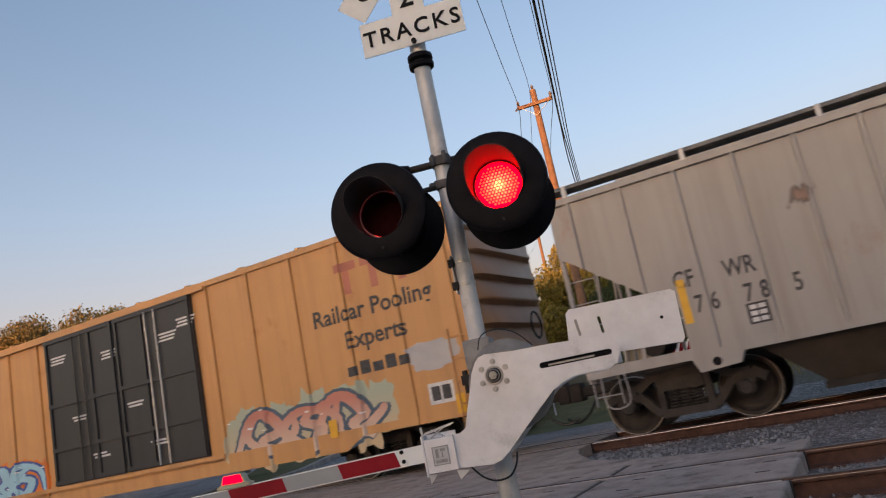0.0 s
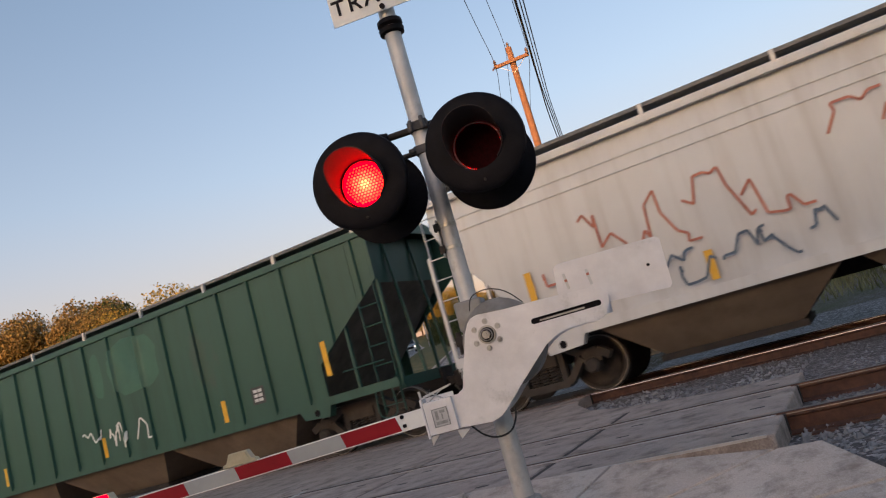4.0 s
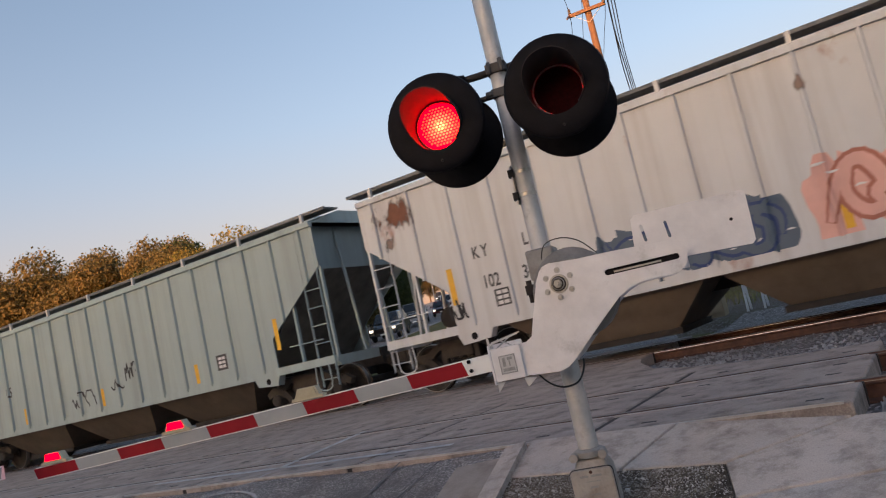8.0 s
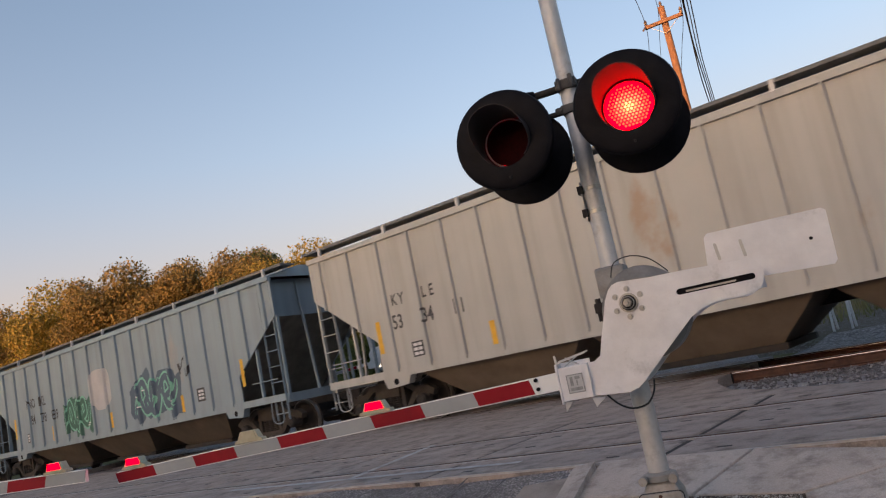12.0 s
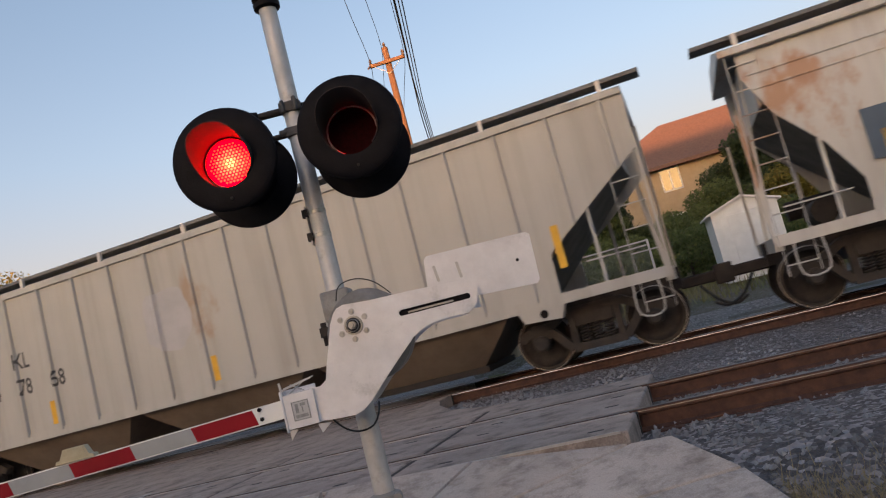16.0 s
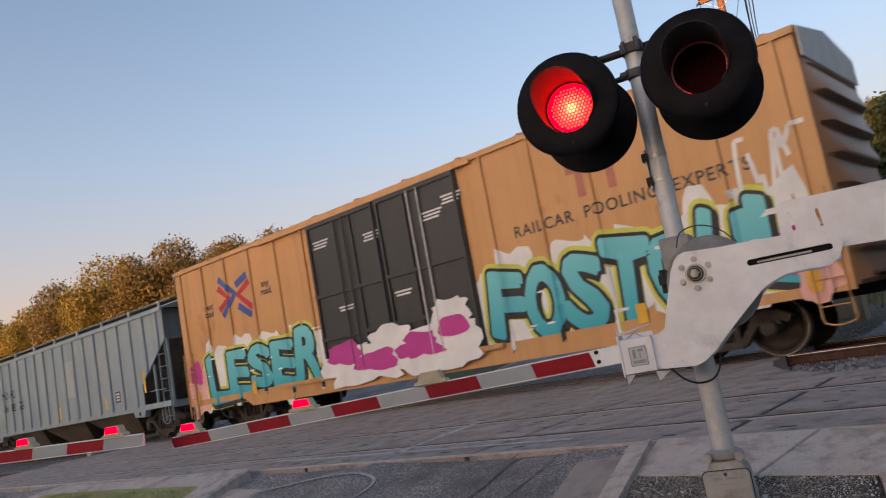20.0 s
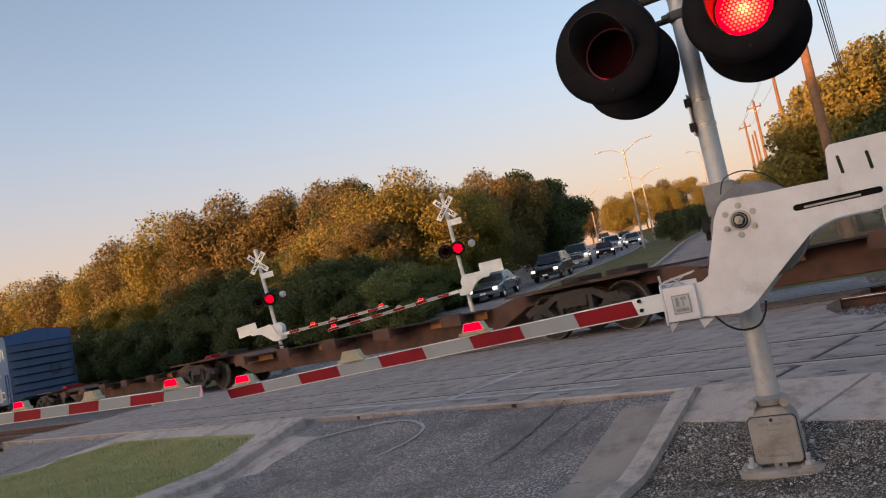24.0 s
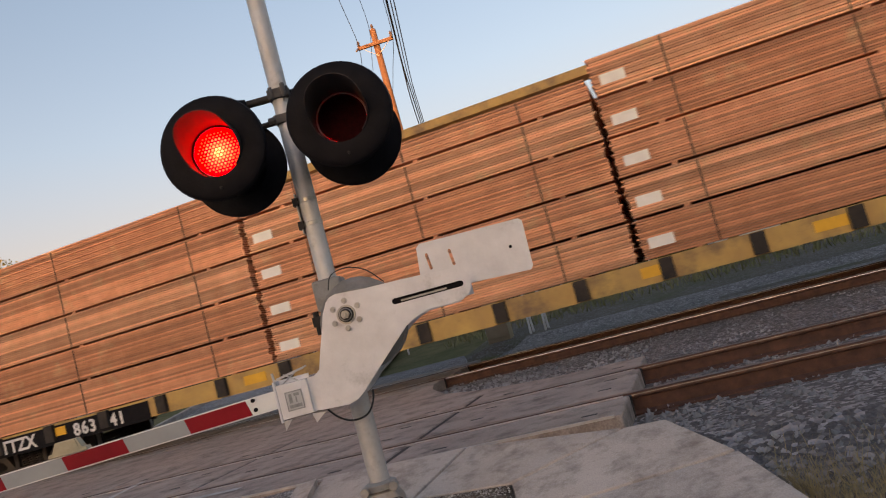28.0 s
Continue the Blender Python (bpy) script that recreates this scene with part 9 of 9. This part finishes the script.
def box3(car, L, ribs, w, d, y):
    ym = C_["yellow"]
    for k, (n, x0, x1) in enumerate(((6, 10.35, 12.04), (4, 10.88, 11.94), (7, 10.34, 11.95))):
        s = (x1 - x0) / n
        paint("logo_bar", flat(*[rect(s * i, s * i + s * 0.76, -0.15, 0.15) for i in range(n)]), ym, car, ribs, w, d, y, "row of yellow bars in place of a company name", 1, (x0, 3.15 - 0.385 * k))
    for x, z, c in ((12.2, 3.19, "red"), (12.22, 2.8, "red"), (12.22, 2.41, "red"), (12.58, 2.76, "yellow"), (12.62, 2.4, "yellow"), (13.02, 2.41, "yellow")):
        paint("logo_shape", flat(rect(-0.15, 0.15, -0.15, 0.15)), C_[c], car, ribs, w, d, y, "small square of a logo", 1, (x, z))
    throwup(car, 4, 9.5, 12.9, 0.85, 1.9, C_["grey"], C_["slate"], ribs, w, d, y, C_["grey"], 4)
    scribble(car, L - 0.9, 3.3, 0.9, 0.6, C_["white"], ribs, w, d, y, 3, 5, 0.03)
    for c, x, z, ww, hh in (("white", L - 0.9, 3.3, 0.7, 0.45), ("cream", 4.3, 1.05, 1.0, 0.5), ("white", 3.5, 1.35, 0.6, 0.6), ("cream", 6.2, 1.0, 1.2, 0.35), ("cream", 8.3, 1.0, 1.4, 0.32), ("white", 5.9, 1.5, 0.5, 0.3), ("white", 7.5, 1.4, 0.9, 0.3), ("yellow", 7.3, 2.0, 0.25, 0.45), ("white", 9.6, 1.9, 0.5, 0.8), ("black", 4.5, 1.9, 0.35, 0.5), ("black", 9.4, 2.9, 0.5, 0.7), ("white", 12.6, 1.2, 0.9, 0.45)):
        door_face = 5.2 < x < 9.4
        flaking(car, x, z, ww, hh, rust_film(c), [], w, d, y - (0.122 if door_face else 0.002))
    paint("writing", letters("23787", 0.36, WHITEINK, 0.006, depth=0.0), WHITEINK, car, ribs, w, d, y, "white stencilled number", 1, (1.76, 1.68))
    for x in (1.15, 1.42):
        paint("stencil_bar", flat(rect(-0.11, 0.11, -0.12, 0.12)), WHITEINK, car, ribs, w, d, y, "white bar of small writing", 1, (x, 2.16))
    paint("paint_panel", flat(rect(-0.45, 0.45, -0.17, 0.17)), C_["seafoam"], car, ribs, w, d, y, "painted-out grey-green panel", 1, (2.05, 2.2))
    for k in range(3):
        paint("stencil_bar", flat(rect(-0.45 + 0.06 * k, 0.45 - 0.08 * k, -0.025, 0.025)), C_["yellow"], car, [], w, d, y - 0.122, "yellow line of small writing", 1, (8.3, 3.62 - 0.11 * k))
    paint("graffiti_tag", stripe(((0.0, 0.0), (0.12, 0.62), (0.5, 0.72), (0.62, 0.5), (0.32, 0.42), (0.42, -0.1), (0.75, -0.25)), 0.07), C_["yellow"], car, ribs, w, d, y, "yellow sprayed outline", 2, (0.5, 1.15))
    scribble(car, 2.9, 1.7, 1.5, 0.9, C_["white"], ribs, w, d, y, 8, 4, 0.025)
    scribble(car, 3.2, 1.6, 0.7, 0.8, C_["black"], ribs, w, d, y, 12, 2, 0.04)
    scribble(car, 4.0, 1.2, 2.2, 0.6, C_["yellow"], ribs, w, d, y, 5, 5, 0.03)
    scribble(car, 4.6, 1.05, 1.8, 0.5, C_["white"], ribs, w, d, y, 9, 5, 0.05)
    paint("data_panel", flat(rect(-0.25, 0.25, -0.2, 0.2)), WHITEINK, car, ribs, w, d, y, "data panel", 1, (13.25, 1.29))
    paint("data_panel", flat(rect(-0.2, -0.02, -0.15, 0.15), rect(0.02, 0.2, -0.15, 0.15)), INK, car, ribs, w, d, y, "data panel", 2, (13.25, 1.29))


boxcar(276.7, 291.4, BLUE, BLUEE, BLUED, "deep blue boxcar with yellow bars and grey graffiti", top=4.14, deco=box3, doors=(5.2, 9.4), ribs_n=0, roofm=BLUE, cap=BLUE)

# empty spine car in five units on shared trucks
SPINE = mat("rusty_brown_spine", (0.075, 0.034, 0.025), 0.8, 0, (0.12, 0.058, 0.04), 2, 0.2, stains=(0.035, 0.024, 0.022), stain_amount=0.5)
ORS = mat("faded_orange_deck", (0.42, 0.17, 0.05), 0.7, 0, (0.25, 0.12, 0.06), 3)
SL = 15.55
for k in range(5):
    P0 = 294.7 + SL * k
    car = thing("spine_car_unit", "empty rusty brown intermodal spine car unit", "spine car", "units of the spine car")
    TRAIN.append((car, P0))
    part("spine_beam", Shape().prism([(0, 0.98), (1.9, 0.98), (2.7, 0.82), (SL - 2.7, 0.82), (SL - 1.9, 0.98), (SL, 0.98), (SL, 0.74), (SL - 1.6, 0.74), (SL - 2.6, 0.3), (2.6, 0.3), (1.6, 0.74), (0, 0.74)], -0.62, 0.62), SPINE, car, "deep rusty centre beam", bevel=0.02)
    part("top_flange", Shape().box(2.6, SL - 2.6, -0.8, 0.8, 0.82, 0.85), SPINE, car)
    for x in (3.2, 5.6, SL / 2, SL - 5.6, SL - 3.2):
        part("outrigger", Shape().box(x - 0.22, x + 0.22, -1.3, 1.3, 0.7, 0.84).box(x - 0.3, x + 0.3, -1.36, -1.28, 0.64, 0.9), SPINE, car, "side arm that carries containers")
    for x0, x1 in ((2.6, 4.2), (SL - 4.4, SL - 2.6), (6.6, 7.4)):
        part("side_stripe", Shape().box(x0, x1, -0.83, -0.805, 0.66, 0.82), ORS, car, "orange painted patch")
    part("walkway", Shape().box(2.6, SL - 2.6, -1.15, -0.85, 0.84, 0.87), DARK, car)
    for x0, x1 in ((-0.5, 1.6), (SL - 1.6, SL + 0.5)):
        part("end_deck", Shape().box(x0, x1, -1.3, 1.3, 0.99, 1.04), SPINE, car)
        part("hitch", Shape().box((x0 + x1) / 2 - 0.25, (x0 + x1) / 2 + 0.25, -0.4, 0.4, 1.04, 1.16), RED if k == 0 else DARK, car, "low trailer hitch", bevel=0.03)
    truck(car, 0.0)
    if k == 4:
        truck(car, SL)
        coupler(car, SL + 0.6, 1)
    if k == 0:
        coupler(car, -0.9, -1)
        part("drawbar", Shape().box(-1.5, -0.4, -0.16, 0.16, 0.74, 0.98), DARK, car, "dark drawbar")

# centre-beam flat car with lumber
WOOD = []
for i, (c, c2) in enumerate((((0.76, 0.36, 0.21), (0.6, 0.255, 0.14)), ((0.8, 0.42, 0.255), (0.66, 0.31, 0.175)), ((0.7, 0.32, 0.18), (0.53, 0.225, 0.12)))):
    m = mat("fresh_sawn_lumber_%s" % "abc"[i], c, 0.75, 0, c2, 3.0, 0.1, 40, stains=(0.66, 0.42, 0.24), stain_scale=2.5, stain_amount=0.25)
    # each board has its own tone
    nn, ll = m.node_tree.nodes, m.node_tree.links
    bs = nn["Principled BSDF"]
    src = bs.inputs["Base Color"].links[0].from_socket
    ge, hs, mr = nn.new("ShaderNodeObjectInfo"), nn.new("ShaderNodeHueSaturation"), nn.new("ShaderNodeMapRange")
    mr.inputs[3].default_value, mr.inputs[4].default_value = 0.6, 1.28
    ll.new(ge.outputs["Random"], mr.inputs[0])
    ll.new(mr.outputs[0], hs.inputs["Value"])
    ll.new(src, hs.inputs["Color"])
    ll.new(hs.outputs[0], bs.inputs["Base Color"])
    WOOD.append(m)
CBY = mat("worn_yellow_car_paint", (0.5, 0.33, 0.1), 0.65, 0, (0.36, 0.22, 0.08), 2, 0.1, stains=(0.16, 0.1, 0.06), stain_amount=0.5)
CL = 22.4
LUMBER_AT = 374.5
car = thing("lumber_car", "worn yellow centre-beam flat car stacked with sawn lumber", "flat car")
TRAIN.append((car, LUMBER_AT))
part("deck", Shape().box(0, CL, -1.45, 1.45, 0.86, 0.97), CBY, car)
part("side_sill", Shape().prism([(0, 0.98), (CL, 0.98), (CL, 0.74), (CL - 3.2, 0.74), (CL - 4.2, 0.64), (4.2, 0.64), (3.2, 0.74), (0, 0.74)], -1.5, -1.42), CBY, car, "yellow side sill")
for k in range(17):
    x = 0.9 + (CL - 1.8) * k / 16
    part("stake_pocket", Shape().box(x - 0.1, x + 0.1, -1.58, -1.5, 0.66, 0.97), DARK, car)
part("top_chord", Shape().box(0.1, CL - 0.1, -0.2, 0.2, 4.24, 4.4), CBY, car, "yellow top chord of the centre truss", bevel=0.01)
for k in range(12):
    x = 0.35 + (CL - 0.7) * k / 11
    part("truss_post", Shape().box(x - 0.09, x + 0.09, -0.06, 0.06, 0.97, 4.24), CBY, car)
for e, d in ((0, 1), (CL, -1)):
    part("bulkhead", Shape().box(min(e, e + d * 0.22), max(e, e + d * 0.22), -1.45, 1.45, 0.97, 4.17), CBY, car, "yellow end bulkhead", bevel=0.03)
    part("bulkhead_post", Shape().box(min(e, e + d * 0.5), max(e, e + d * 0.5), -1.5, -1.38, 0.97, 4.17), CBY, car)
    coupler(car, e, -d)
    truck(car, e + d * 2.5)
part("mark_panel", Shape().box(2.0, 5.75, -1.51, -1.42, 0.6, 0.94), BLACK, car, "black panel on the sill")
part("writing", letters("TTZX", 0.34, WHITEINK, 0.008), WHITEINK, car, "white stencilled letters", at=pose(2.65, -1.514, 0.76))
part("writing", letters("863 941", 0.32, WHITEINK, 0.008, 1.15), WHITEINK, car, "white stencilled number", at=pose(4.6, -1.514, 0.76))
for x in (1.0, 3.6, 8.0, 14.9, 17.3):
    part("reflector", Shape().box(x - 0.22, x + 0.22, -1.512, -1.5, 0.74, 0.9), YELLOW, car, "yellow reflector")
BOARD_H, NB = 0.0375, 16
LEN = [(0.28, 8.36), (8.46, 14.68), (14.78, 21.95)]
for row in range(5):
    zb = 1.0 + row * 0.637
    for j, (a, b) in enumerate(LEN):
        for sgn in (-1, 1):
            bun = thing("lumber_bundle", "strapped bundle of pale orange sawn boards", "lumber", "lumber bundles on the flat car", at=None)
            TRAIN.append((bun, LUMBER_AT))
            sh, rnd = Shape(), random.Random(row * 17 + j * 5 + sgn)
            y0, y1 = (-1.42, -0.12) if sgn < 0 else (0.12, 1.42)
            for q in range(9 if (row, j) == (4, 1) else NB):
                e0, e1 = rnd.uniform(-0.03, 0.03), rnd.uniform(-0.03, 0.03)
                dy = rnd.uniform(0, 0.022)
                one = sh if sgn > 0 else Shape()
                one.box(a + e0, b + e1, y0 - dy, y1, zb + q * BOARD_H + 0.002, zb + (q + 1) * BOARD_H - 0.006)
                if sgn < 0:
                    part("board", one, WOOD[(row * 2 + j) % 3], bun)
            if sgn > 0:
                tagged(part("boards", sh, WOOD[(row * 2 + j) % 3], bun), kind="stuff")
            if sgn < 0:
                for x in (a + 1.1, (a + b) / 2, b - 1.1):
                    part("strap", Shape().box(x - 0.012, x + 0.012, y0 - 0.026, y0 - 0.023, zb, zb + (0.32 if (row, j) == (4, 1) else 0.57)), DARK, bun, "thin dark strap")
                part("tag", Shape().box(a + 0.12, a + 0.5, y0 - 0.03, y0 - 0.024, zb + 0.14, zb + 0.3), WHITE, bun, "white paper tag")
                for x in (a + 0.8, (a + b) / 2 + 0.2, b - 0.8):
                    part("spacer", Shape().box(x - 0.045, x + 0.045, y0, y1, zb - 0.04, zb), WOOD[2], bun, "spacer board between bundles")



# ---------------- what moves ----------------
def motions():
    # the train runs a little faster for a second, near 22 s
    gains = ((0.0, 0.0), (7.0, 0.0), (14.0, 0.0), (21.0, 0.0), (21.5, 0.1), (22.0, 0.85), (22.5, 1.3), (23.2, 1.4), (26.0, 1.4), (28.2, 1.4))
    for car, u0 in TRAIN:
        walk(car, [(t, Matrix.Translation(tw(u0 - SPEED * t - gain, 8.85, RAIL)) @ pose(0, 0, 0, 0, 0, -TRACK)) for t, gain in gains])
    for disc, base, lit in FLASHERS:
        walk(disc, flash_rows(base, lit))


motions()
